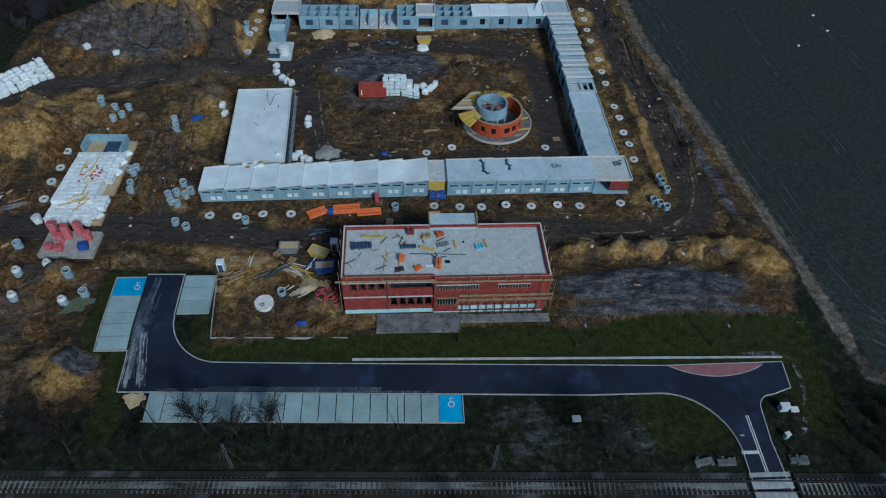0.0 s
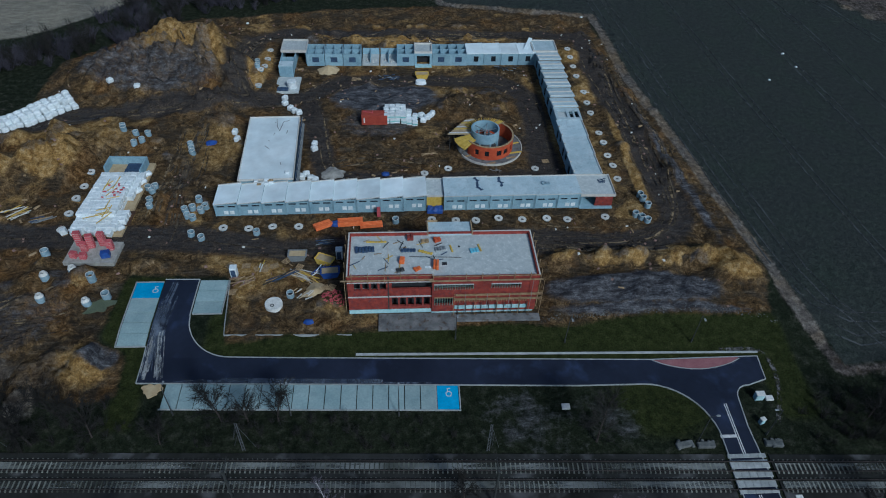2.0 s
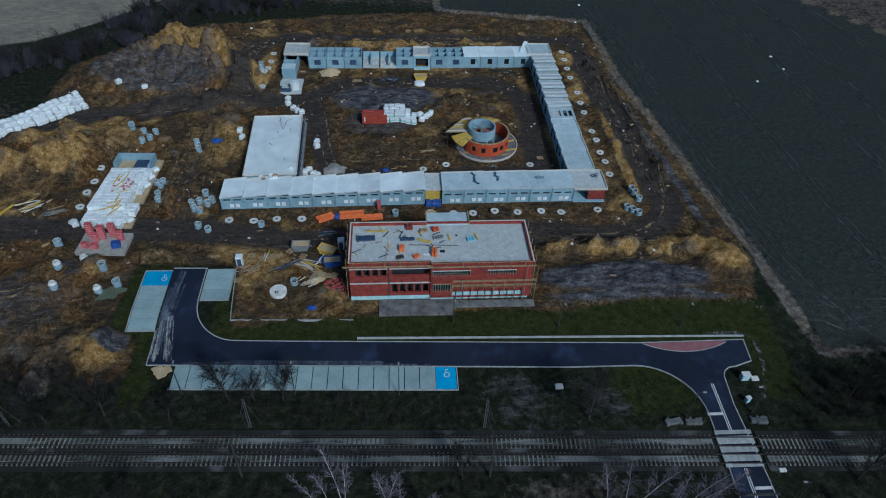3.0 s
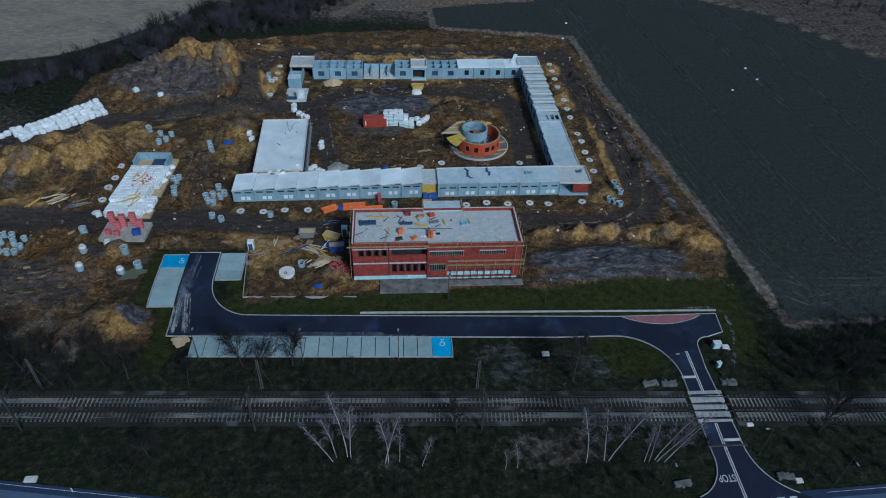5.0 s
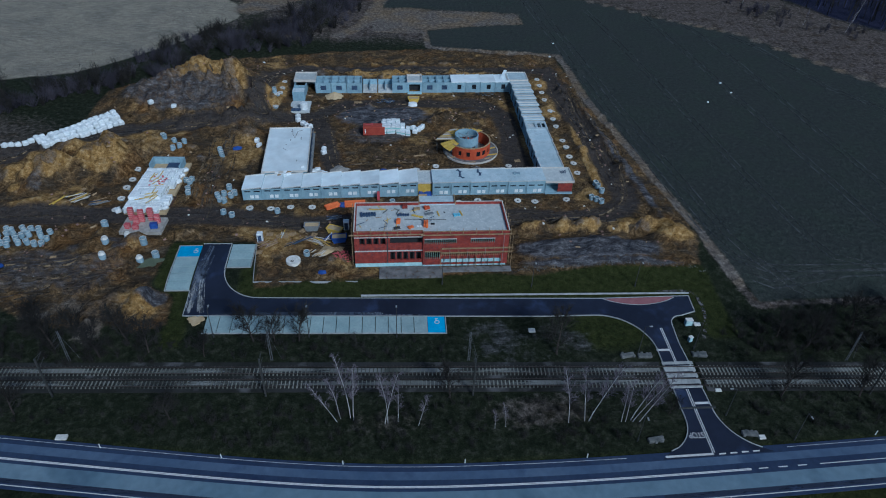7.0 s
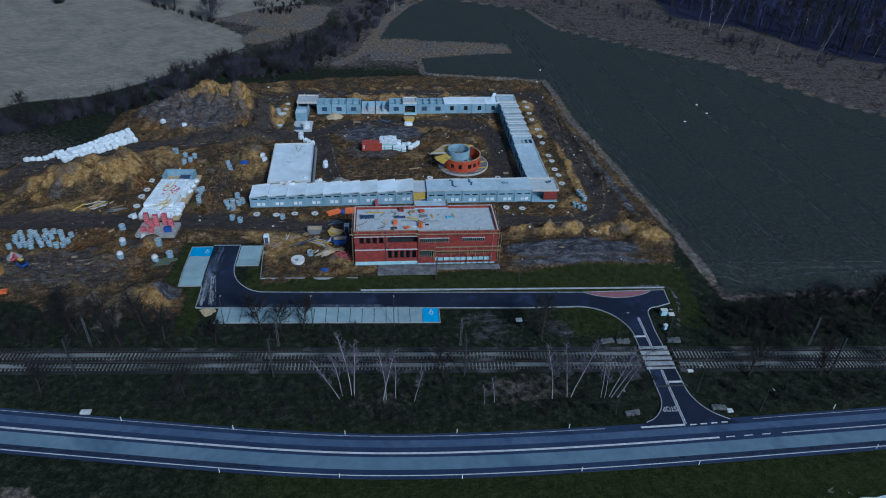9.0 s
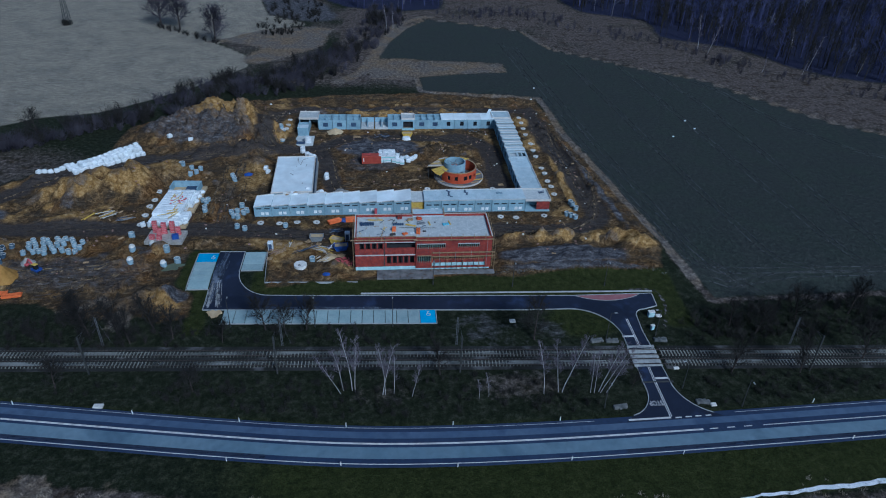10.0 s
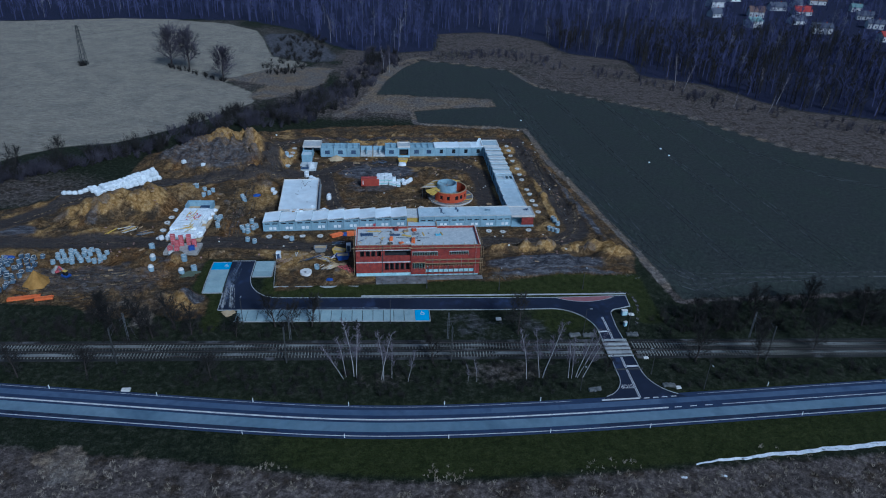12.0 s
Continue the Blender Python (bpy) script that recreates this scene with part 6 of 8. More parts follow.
M_TURQ = surface("turquoise_wrap", (0.2, 0.5, 0.5), (0.35, 0.62, 0.62), 1.0, 0.5)
p2 = thing("insulation_pack", 0, 0, 0, "white wrapped insulation pack stacked by the container", "insulation pack", "insulation packs by the container")
bm = bmesh.new()
box(bm, -0.62, 0.62, -0.55, 0.55, 0, 1.2, 0.06)
part("wrap", bm, M_WHITE, p2)
bm = bmesh.new()
box(bm, -0.63, 0.63, -0.56, 0.56, 0.45, 0.75)
part("band", bm, M_TURQ, p2, "turquoise printed band")
n = 0
for i in range(6):
    for j in range(4):
        for lev in range(2 if i < 4 else 1):
            if i + j * 0.6 > 6.2:
                continue
            x, y = -4.1 + 1.35 * i + random.uniform(-0.12, 0.12), 124.3 + 1.25 * j + random.uniform(-0.1, 0.1)
            m = pose(x, y, gz(x, y) + 0.05 + 1.2 * lev, 0, random.uniform(-3, 3), random.uniform(-8, 8))
            if n == 0:
                p2.matrix_basis = m
            else:
                copy_thing(p2, m)
            n += 1
for x, y in ((4.6, 125.6), (5.6, 126.6), (4.2, 127.4), (6.4, 127.4), (7.0, 128.2)):
    copy_thing(bag, pose(x, y, gz(x, y), 0, 8, random.uniform(0, 90)))


def pile(name, x, y, r, h, material, label, category, squash=1.0):
    bm = bmesh.new()
    rings, seg = 7, 28
    prev = None
    for k in range(rings + 1):
        f = k / rings
        row = []
        for i in range(seg):
            a = 2 * math.pi * i / seg
            w = 1 + 0.12 * math.sin(3 * a + x) + 0.07 * math.sin(7 * a + y) + random.uniform(-0.03, 0.03)
            row.append(bm.verts.new((r * f * w * math.cos(a), r * f * w * math.sin(a) * squash, h * (1 - f) ** 1.15 * random.uniform(0.93, 1.05) - 0.25 * f)))
            if k == 0:
                break
        if prev:
            for i in range(seg):
                j = (i + 1) % seg
                bm.faces.new((prev[0], row[i], row[j]) if len(prev) == 1 else (prev[i], row[i], row[j], prev[j]))
        prev = row
    for f in bm.faces:
        f.smooth = True
    ob = solid(name, bm, material, label, category)
    ob.matrix_basis = pose(x, y, gz(x, y))
    return ob


pile("gravel_pile", -15.8, 105.8, 3.3, 0.7, M_GRAVEL, "low round pile of pale gravel", "gravel pile")
pile("sand_pile", -19.9, 150.6, 2.9, 1.5, M_SAND, "rounded pile of yellow sand", "sand pile")
pile("sand_pile", -89.8, 63.6, 3.1, 3.6, surface("orange_sand", (0.26, 0.14, 0.03), (0.38, 0.22, 0.06), 0.8, 0.95, 0.4), "orange-yellow pile of sand beside the rings", "sand pile")
pile("rubble_pile", -87.4, 69.8, 1.9, 1.7, M_GRAVEL, "pale grey rubble pile", "rubble pile")
M_RUBBLE = surface("pinkish_rubble", (0.16, 0.1, 0.08), (0.3, 0.2, 0.17), 1.0, 0.95, 0.6)
pile("sand_pile", -16.3, 70.6, 2.4, 0.8, M_SAND, "spread heap of straw-coloured shavings", "sand pile")


def skip(x, y, rz, material, label):
    t = thing("skip", x, y, gz(x, y), label, "skip", rz=rz)
    bm = bmesh.new()
    for v in box(bm, -1.7, 1.7, -0.9, 0.9, 0, 1.3):
        if v.co.z < 0.5:
            v.co.x *= 0.7
    body = part("body", bm, material, t)
    bm = bmesh.new()
    for x0, x1, y0, y1 in ((-1.75, 1.75, -0.98, -0.85), (-1.75, 1.75, 0.85, 0.98), (-1.8, -1.65, -0.85, 0.85), (1.65, 1.8, -0.85, 0.85)):
        box(bm, x0, x1, y0, y1, 1.301, 1.45)
    part("rim", bm, material, t)
    bm = bmesh.new()
    box(bm, -1.5, 1.5, -0.75, 0.75, 1.302, 1.36)
    part("load", bm, M_SAND, t, "building waste in the skip")
    return t


skip(5.0, 147.4, 2, M_YELLOW, "yellow steel skip in the courtyard")
skip(-15.2, 77.9, -25, M_YELLOW, "yellow steel skip beside the brick building")
skip(-20.4, 79.0, 0, M_GALV, "grey steel skip full of scrap")
skip(-14.0, 74.6, 5, M_BLUE, "blue-grey steel skip beside the planks")
bm = bmesh.new()
disc(bm, 0, 0, 0, 1.0, 1.5, 18)
for v in bm.verts:
    v.co.y *= 0.6
    if v.co.z > 0.5:
        v.co.x *= 0.85
        v.co.y *= 0.85
solid("tank", bm, M_WHITE, "pale oval water tank lying in the courtyard", "tank").matrix_basis = pose(4.6, 143.8, gz(4.6, 143.8))
for x, y, m, l in ((-3.4, 146.5, M_NAVY, "dark covered machine parts in the courtyard"), (28.0, 151.8, M_STEEL, "tangle of dark reinforcing steel")):
    t = thing("steel_heap", x, y, gz(x, y), l, "steel heap")
    for k in range(22):
        bm = bmesh.new()
        a = Vector((random.uniform(-2.6, 2.6), random.uniform(-1.0, 1.0), random.uniform(0.1, 0.8)))
        beam(bm, a, a + Vector((random.uniform(-1.5, 1.5), random.uniform(-0.7, 0.7), random.uniform(-0.2, 0.3))), 0.18, 0.12)
        part("bar", bm, m if k % 4 else M_GALV, t)


def pallet(x, y, rz=0.0, z=0.0):
    t = thing("pallet", x, y, gz(x, y) + z, "weathered timber pallet lying on the mud", "pallet", "timber pallets", rz=rz)
    for k in range(5):
        bm = bmesh.new()
        box(bm, -0.75, 0.75, -0.6 + 0.27 * k, -0.42 + 0.27 * k, 0.12, 0.16)
        part("board", bm, M_WOOD, t)
    for k in range(3):
        bm = bmesh.new()
        box(bm, -0.75 + 0.68 * k, -0.61 + 0.68 * k, -0.6, 0.66, 0, 0.119)
        part("bearer", bm, M_WOOD, t)
    return t


for x, y in ((-12.7, 144.8), (-11.8, 145.6), (32.1, 109.7), (-2.9, 85.8), (-29.7, 76.9), (-27.4, 76.2), (-32.6, 77.2), (-22.4, 78.2), (-19.8, 76.4), (-14.7, 71.2), (-13.5, 71.3), (-31.0, 70.4), (-26.2, 75.6), (-24.4, 76.6), (13, 86.5)):
    pallet(x, y, random.uniform(0, 90))


def timber(name, x, y, n, length, angle, spreadw, material, label, category, group=""):
    """A loose bundle of boards."""
    t = thing(name, x, y, gz(x, y), label, category, group)
    for k in range(n):
        bm = bmesh.new()
        a = radians(angle + random.uniform(-14, 14))
        cx, cy, l2 = random.uniform(-spreadw, spreadw), random.uniform(-spreadw, spreadw) * 0.6, length / 2 * random.uniform(0.6, 1.0)
        z = 0.15 + 0.07 * (k % 7)
        beam(bm, (cx - l2 * math.cos(a), cy - l2 * math.sin(a), z), (cx + l2 * math.cos(a), cy + l2 * math.sin(a), z + random.uniform(-0.05, 0.3)), 0.16, 0.09)
        part("board", bm, material[k % len(material)], t)
    return t


WOODS = (M_WOOD, M_LID, M_WOOD, M_YELLOW)
timber("timber_heap", -19.5, 74.6, 26, 6.0, -32, 1.6, WOODS, "heap of pale loose planks beside the brick building", "planks")
timber("timber_heap", -22.8, 73.4, 14, 5.5, 28, 1.2, (M_NAVY, M_STEEL, M_WOOD), "dark steel props and planks in a heap", "planks")
timber("timber_heap", -29.6, 72.6, 16, 2.2, 20, 1.6, (M_WOOD, M_RUBBLE, M_WOOD), "splintered boards heaped in the mud", "planks")
timber("timber_heap", -26.0, 76.2, 10, 1.8, 75, 1.6, WOODS, "short pale boards scattered in the mud", "planks")
timber("timber_heap", -15.6, 75.6, 12, 2.4, 60, 1.3, (M_BLUE, M_WHITE, M_GALV, M_PINKBR), "mixed coloured scrap boards", "scrap")
timber("timber_heap", -18.6, 69.6, 14, 1.6, 35, 1.6, (M_LID, M_SAND), "pale splinters and offcuts", "planks")
timber("plank_bundle", 5.6, 111.9, 3, 3.8, 12, 0.3, (M_WOOD,), "pale planks crossed on the courtyard mud", "planks")
timber("plank_bundle", -71.5, 90.8, 12, 4.0, 25, 1.2, (M_WOOD, M_NAVY, M_GALV), "scaffold frames and planks in a heap", "scaffold parts")
timber("plank_bundle", -76.5, 91.5, 14, 4.5, 35, 1.8, (M_LID, M_WOOD, M_YELLOW), "pale planks strewn over the clay", "planks")
timber("plank_bundle", -80.5, 90.0, 5, 4.0, 60, 0.5, (M_YELLOW,), "yellow beams leaning together", "planks")
timber("plank_bundle", -13.5, 102.5, 5, 3.0, 10, 0.6, (M_LID,), "white plastic boards by the gravel", "boards")
timber("plank_bundle", -15.4, 83.3, 8, 2.6, 3, 0.8, (M_NAVY, M_GALV), "blue-grey steel frames by the haul track", "scaffold parts")
for x, y, a, l2, nn in ((-16.4, 88.0, 28, 3.6, 12), (-11.0, 88.8, 5, 5.0, 16), (-6.8, 88.2, 6, 4.5, 6)):
    t = thing("orange_pipes", x, y, gz(x, y), "bundle of orange plastic drain pipes on the mud", "pipe bundle", "orange pipe bundles", rz=a)
    for k in range(nn):
        bm = bmesh.new()
        beam(bm, (-l2 / 2, -0.8 + 0.4 * (k % 5), 0.2 + 0.28 * (k // 5)), (l2 / 2, -0.8 + 0.4 * (k % 5), 0.2 + 0.28 * (k // 5)), 0.26)
        bmesh.ops.bevel(bm, geom=bm.edges[:], offset=0.05, segments=1, affect="EDGES")
        part("pipe", bm, M_ORANGE, t)
for k in range(3):
    t = thing("orange_pipes", -92.5 + 3.2 * k, 58.2 + 0.7 * (k % 2), gz(-92, 58), "stack of orange plastic drain pipes", "pipe bundle", "orange pipe bundles", rz=12)
    for j in range(9):
        bm = bmesh.new()
        beam(bm, (-2, -0.6 + 0.3 * (j % 5), 0.2 + 0.3 * (j // 5)), (2, -0.6 + 0.3 * (j % 5), 0.2 + 0.3 * (j // 5)), 0.26)
        part("pipe", bm, M_ORANGE, t)
for x, y, s in ((-13.9, 88.4, 1.2), (-43.7, 116.2, 1.4), (-4.2, 105.2, 1.0), (-16.9, 63.2, 0.9), (-102.5, 76.5, 1.8), (-100.0, 62.8, 1.6)):
    bm = bmesh.new()
    bmesh.ops.create_icosphere(bm, subdivisions=2, radius=1.0)
    for v in bm.verts:
        v.co = Vector((v.co.x * s, v.co.y * s * 0.7, max(-0.1, v.co.z) * 0.6 * s)) * (1 + 0.25 * noise.noise(v.co * 2 + Vector((x, y, 0))))
    solid("tarpaulin", bm, M_BLUE, "crumpled blue tarpaulin in the mud", "tarpaulin", "blue tarpaulins").matrix_basis = pose(x, y, gz(x, y))
bm = bmesh.new()
box(bm, -5.7, -5.0, 90.6, 91.1, -0.1, 2.3, 0.05)
solid("site_barrel", bm, M_PINKBR, "upright red board leaning by the module wall", "board")


def toilet(x, y):
    t = thing("site_toilet", x, y, gz(x, y), "white and dark portable site toilet", "portable toilet")
    bm = bmesh.new()
    box(bm, -0.6, 0.6, -0.6, 0.6, 0, 2.2, 0.06)
    part("cabin", bm, M_WHITE, t)
    bm = bmesh.new()
    box(bm, -0.65, 0.65, -0.65, 0.65, 2.2, 2.4, 0.1)
    part("roof", bm, M_WHITE, t)
    bm = bmesh.new()
    box(bm, -0.4, 0.4, -0.64, -0.605, 0.15, 2.0)
    part("door", bm, M_NAVY, t, "dark blue door")
    return t


toilet(-12.6, 79.4)
toilet(-31.4, 74.6)

# the small digger at the west edge
dg = thing("mini_digger", -83.6, 66.0, gz(-83.6, 66.0), "small yellow and dark blue digger parked in the mud", "digger", rz=-30)
for y in (-0.75, 0.75):
    bm = bmesh.new()
    box(bm, -1.3, 1.3, y - 0.22, y + 0.22, 0, 0.6, 0.15)
    part("crawler_track", bm, M_STEEL, dg)
bm = bmesh.new()
box(bm, -1.0, 1.1, -0.8, 0.8, 0.65, 1.3, 0.12)
part("body", bm, M_BLUE, dg)
bm = bmesh.new()
box(bm, -0.2, 1.0, -0.7, 0.1, 1.3, 2.5, 0.1)
cab = part("cab", bm, M_GLASS, dg, "dark glazed cab")
bm = bmesh.new()
box(bm, -0.25, 1.05, -0.75, 0.15, 2.5, 2.6, 0.03)
part("cab_roof", bm, M_YELLOW, cab, "yellow cab roof")
bm = bmesh.new()
beam(bm, (-0.8, 0.2, 1.2), (-2.4, 0.3, 2.8), 0.3)
beam(bm, (-2.4, 0.3, 2.8), (-3.6, 0.3, 1.2), 0.25)
box(bm, -4.0, -3.3, -0.2, 0.8, 0.6, 1.2, 0.1)
part("arm", bm, M_PINKBR, dg, "red digger arm and bucket")

# ---- on the brick building's roof ----
ROOF_Z = 8.13
r_items = (("form_panel", -7.2, 72.3, 3.4, 1.6, 0.35, M_NAVY, "stack of dark blue formwork panels on the roof", 5),
           ("beam_stack", -5.2, 74.3, 3.6, 0.5, 0.2, M_YELLOW, "stack of yellow formwork beams on the roof", 0),
           ("block_pack", 0.8, 75.0, 1.2, 1.0, 1.0, M_BRICK, "pack of dark red blocks on the roof", 0),
           ("paper_sacks", 0.8, 75.9, 1.2, 0.8, 0.5, M_WHITE, "white wrapped sacks on the roof", 0),
           ("crate", 3.4, 74.4, 1.4, 1.0, 0.5, M_WOOD, "pale timber crate on the roof", 0),
           ("block_pack", 5.6, 74.5, 1.3, 1.0, 0.7, M_RED, "torn pack of red blocks on the roof", 20),
           ("form_panel", 0.4, 72.0, 2.6, 0.9, 0.4, M_NAVY, "dark blue formwork frames on the roof", 0),
           ("beam_stack", 3.4, 71.5, 2.6, 0.6, 0.3, M_YELLOW, "yellow formwork beams on the roof", -20),
           ("crate", 6.0, 72.4, 2.0, 1.2, 0.3, M_GALV, "heap of grey steel clamps on the roof", 10),
           ("orange_bin", -0.7, 69.2, 0.9, 1.4, 0.9, M_ORANGE, "orange-red tool bin on the roof", -8),
           ("crate", -1.0, 67.2, 1.4, 1.0, 0.35, M_STEEL, "grey heap of clamps on the roof", 15),
           ("orange_bin", 1.9, 67.4, 1.3, 0.9, 0.5, M_ORANGE, "orange tool bin on the roof", 30),
           ("white_sheet", 3.7, 67.9, 1.1, 0.5, 0.15, M_WHITE, "white board lying on the roof", 0),
           ("orange_bin", 5.1, 68.1, 1.0, 1.9, 1.0, M_ORANGE, "tall orange-red tool bin on the roof", -4),
           # both hatches are flat black plates that paint an opening's shade
           ("roof_hatch", 6.6, 68.7, 0.9, 0.7, 0.06, M_VOID, "black square plate for the shade of a roof opening", 0),
           ("roof_hatch", 9.4, 73.0, 0.4, 0.4, 0.06, M_VOID, "small black plate for the shade of a roof opening", 0),
           ("beam_stack", 8.0, 72.4, 0.35, 1.8, 0.15, M_YELLOW, "yellow beam lying on the roof", 12),
           ("beam_stack", 13.0, 72.6, 0.35, 1.9, 0.15, M_YELLOW, "yellow beam lying on the roof", 14),
           ("tarpaulin", 12.0, 71.9, 1.6, 1.2, 0.3, surface("light_blue_sheet", (0.12, 0.4, 0.55), (0.25, 0.55, 0.68), 1.5, 0.6), "crumpled light blue sheet on the roof", 10))
for name, x, y, w, d, h, m, label, rz in r_items:
    t = thing(name, x, y, ROOF_Z, label, name.replace("_", " "), rz=rz)
    k = max(1, int(w / 0.5)) if h > 0.1 else 1
    for i in range(k):
        bm = bmesh.new()
        x0 = -w / 2 + w * i / k
        hh = h * (1 if k == 1 else random.uniform(0.6, 1.05))
        box(bm, x0 + 0.02, x0 + w / k - 0.02, -d / 2 * random.uniform(0.8, 1.05), d / 2 * random.uniform(0.8, 1.05), 0.0, hh, min(0.08, h / 4))
        part("piece", bm, m, t)
for k in range(26):
    bm = bmesh.new()
    x, y, a = random.uniform(-9, 7), random.uniform(66.8, 75.4), random.uniform(0, math.pi)
    l2 = random.uniform(0.3, 1.1)
    beam(bm, (x - l2 * math.cos(a), y - l2 * math.sin(a), ROOF_Z + 0.06), (x + l2 * math.cos(a), y + l2 * math.sin(a), ROOF_Z + 0.06), 0.12, 0.08)
    solid("loose_plank", bm, (M_WOOD, M_STEEL, M_NAVY, M_YELLOW)[k % 4], "loose plank lying on the roof deck", "plank", "loose planks on the roof")
bm = bmesh.new()
beam(bm, (0.6, 70.5, ROOF_Z + 0.05), (9.6, 70.2, ROOF_Z + 0.05), 0.08)
solid("hose", bm, M_STEEL, "dark hose laid across the roof deck", "hose")

# ---- site edging, lamps, masts, posts ----
solid("site_kerb", ribbon([(-32.0, 73.4), (-31.0, 61.0), (-9.4, 60.6)], 0.1, 0.3, 0.9), M_KERB, "thin pale concrete edging round the site corner", "kerb", kind="structure")


def lamp_post(h=7.0):
    t = thing("street_lamp", 0, 0, 0, "slim dark street lamp on the grass verge", "street lamp", "street lamps along the drive")
    bm = bmesh.new()
    tube(bm, 0, 0, -0.3, h, 0.09, 0.05, 8)
    for v in bm.verts:
        if v.co.z > 1:
            v.co.x, v.co.y = v.co.x * 0.7, v.co.y * 0.7
    part("pole", bm, M_STEEL, t)
    bm = bmesh.new()
    tube(bm, 0, 0, -0.3, 0.9, 0.14, 0.09, 8)
    part("base", bm, M_STEEL, t)
    bm = bmesh.new()
    beam(bm, (0, 0, h - 0.05), (0, 0.9, h + 0.1), 0.07)
    part("arm", bm, M_STEEL, t)
    bm = bmesh.new()
    box(bm, -0.14, 0.14, 0.7, 1.3, h + 0.05, h + 0.16, 0.03)
    part("lantern", bm, M_GALV, t, "pale flat lantern")
    return t


lamp = lamp_post()
for i, (x, y, rz) in enumerate(((-36.3, 46.5, 0), (-18.2, 45.9, 0), (-1.4, 45.3, 0), (8.3, 59.6, 180), (27.2, 58.6, 180), (49.5, 58.2, 180), (44.7, 39.6, -90), (56.0, 40.4, 90), (56.2, 24.9, 90), (66.0, 19.4, 180), (38.8, 20.2, 180))):
    m = pose(x, y, gz(x, y), 0, 0, rz)
    if i == 0:
        lamp.matrix_basis = m
    else:
        copy_thing(lamp, m)


def mast(h, pale):
    t = thing("catenary_mast", 0, 0, 0, "pale lattice railway mast with stay wires" if pale else "dark steel railway catenary mast", "railway mast", "masts along the railway")
    bm = bmesh.new()
    if pale:
        for d in (-0.18, 0.18):
            beam(bm, (d, 0, -0.3), (d * 0.7, 0, h), 0.09)
        for k in range(int(h / 0.9)):
            beam(bm, (-0.17, 0, 0.9 * k), (0.17, 0, 0.9 * k + 0.9), 0.05)
    else:
        box(bm, -0.14, 0.14, -0.14, 0.14, -0.3, h, 0.02)
    part("pole", bm, M_MAST if pale else M_STEEL, t)
    bm = bmesh.new()
    s = -1 if pale else 1
    beam(bm, (0, 0, h - 1.0), (0, s * 2.3, h - 0.6), 0.07)
    beam(bm, (0, 0, h - 2.4), (0, s * 2.3, h - 2.0), 0.07)
    beam(bm, (0, s * 0.1, h - 0.1), (0, s * 2.3, h - 0.6), 0.05)
    part("cantilever", bm, M_STEEL, t)
    if pale:
        bm = bmesh.new()
        beam(bm, (0, 0, h - 0.4), (1.8, 0.5, -0.2), 0.03)
        part("stay_wire", bm, M_MAST, t, "pale stay wire")
    return t


md, mp_ = mast(9.5, False), mast(7.5, True)
for i, x in enumerate((-97.5, -61, -24.5, 12, 85, 121)):
    for proto, k, off in ((md, 1, -2.7), (mp_, 0, 2.5)):
        y = float(track_y(x, k)) + off
        m = pose(x, y, base_z(y) - 0.1, 0, 0, 0)
        if i == 0:
            proto.matrix_basis = m
        else:
            copy_thing(proto, m)

# guide posts, cabinets, covers and culverts beside the roads
gp = thing("guide_post", 0, 0, 0, "white roadside guide post", "guide post", "guide posts along the road")
bm = bmesh.new()
box(bm, -0.07, 0.07, -0.05, 0.05, -0.2, 0.75, 0.02)
part("post", bm, M_WHITE, gp)
bm = bmesh.new()
box(bm, -0.071, 0.071, -0.051, 0.051, 0.75, 1.0, 0.01)
part("cap", bm, M_LID, gp)
for i, (x, y) in enumerate(((-29.8, 19.9), (-10.3, 17.8), (9.3, 17.2), (29.5, 17.4), (-49.5, 22.6), (-30.4, 11.0), (-10.8, 9.0), (9.3, 7.8), (29.5, 8.2), (50, 8.6), (83.2, 10.4), (80.8, 19.8), (-72, 26))):
    m = pose(x, y, base_z(y))
    if i == 0:
        gp.matrix_basis = m
    else:
        copy_thing(gp, m)


def cabinet(x, y, w, d, h, label, rz=0):
    t = thing("service_cabinet", x, y, gz(x, y), label, "service cabinet", rz=rz)
    bm = bmesh.new()
    box(bm, -w / 2, w / 2, -d / 2, d / 2, -0.2, h, 0.04)
    part("body", bm, M_CONC, t)
    bm = bmesh.new()
    box(bm, -w / 2 - 0.05, w / 2 + 0.05, -d / 2 - 0.05, d / 2 + 0.05, h, h + 0.1, 0.03)
    part("roof", bm, M_LID, t, "white cabinet roof")
    bm = bmesh.new()
    box(bm, -w / 2 + 0.1, w / 2 - 0.1, -d / 2 - 0.03, -d / 2 - 0.002, 0.1, h - 0.1)
    part("door", bm, M_FOAM, t, "pale blue-green door")
    return t


cabinet(57.2, 46.9, 1.4, 0.9, 1.3, "pale green service cabinet beside the drive")
cabinet(56.0, 42.5, 0.8, 0.6, 1.1, "small pale service cabinet beside the drive", 15)
for x, y, w, d in ((59.0, 46.8, 1.3, 0.9), (25.2, 46.2, 1.3, 1.0), (-56.4, 24.9, 1.8, 1.0), (60.6, 20.1, 1.1, 0.8), (57.0, 30.4, 1.1, 0.6)):
    bm = bmesh.new()
    box(bm, -w / 2, w / 2, -d / 2, d / 2, -0.3, 0.3, 0.04)
    solid("shaft_cover", bm, M_LID, "pale concrete shaft cover in the grass", "shaft cover", "shaft covers").matrix_basis = pose(x, y, gz(x, y))
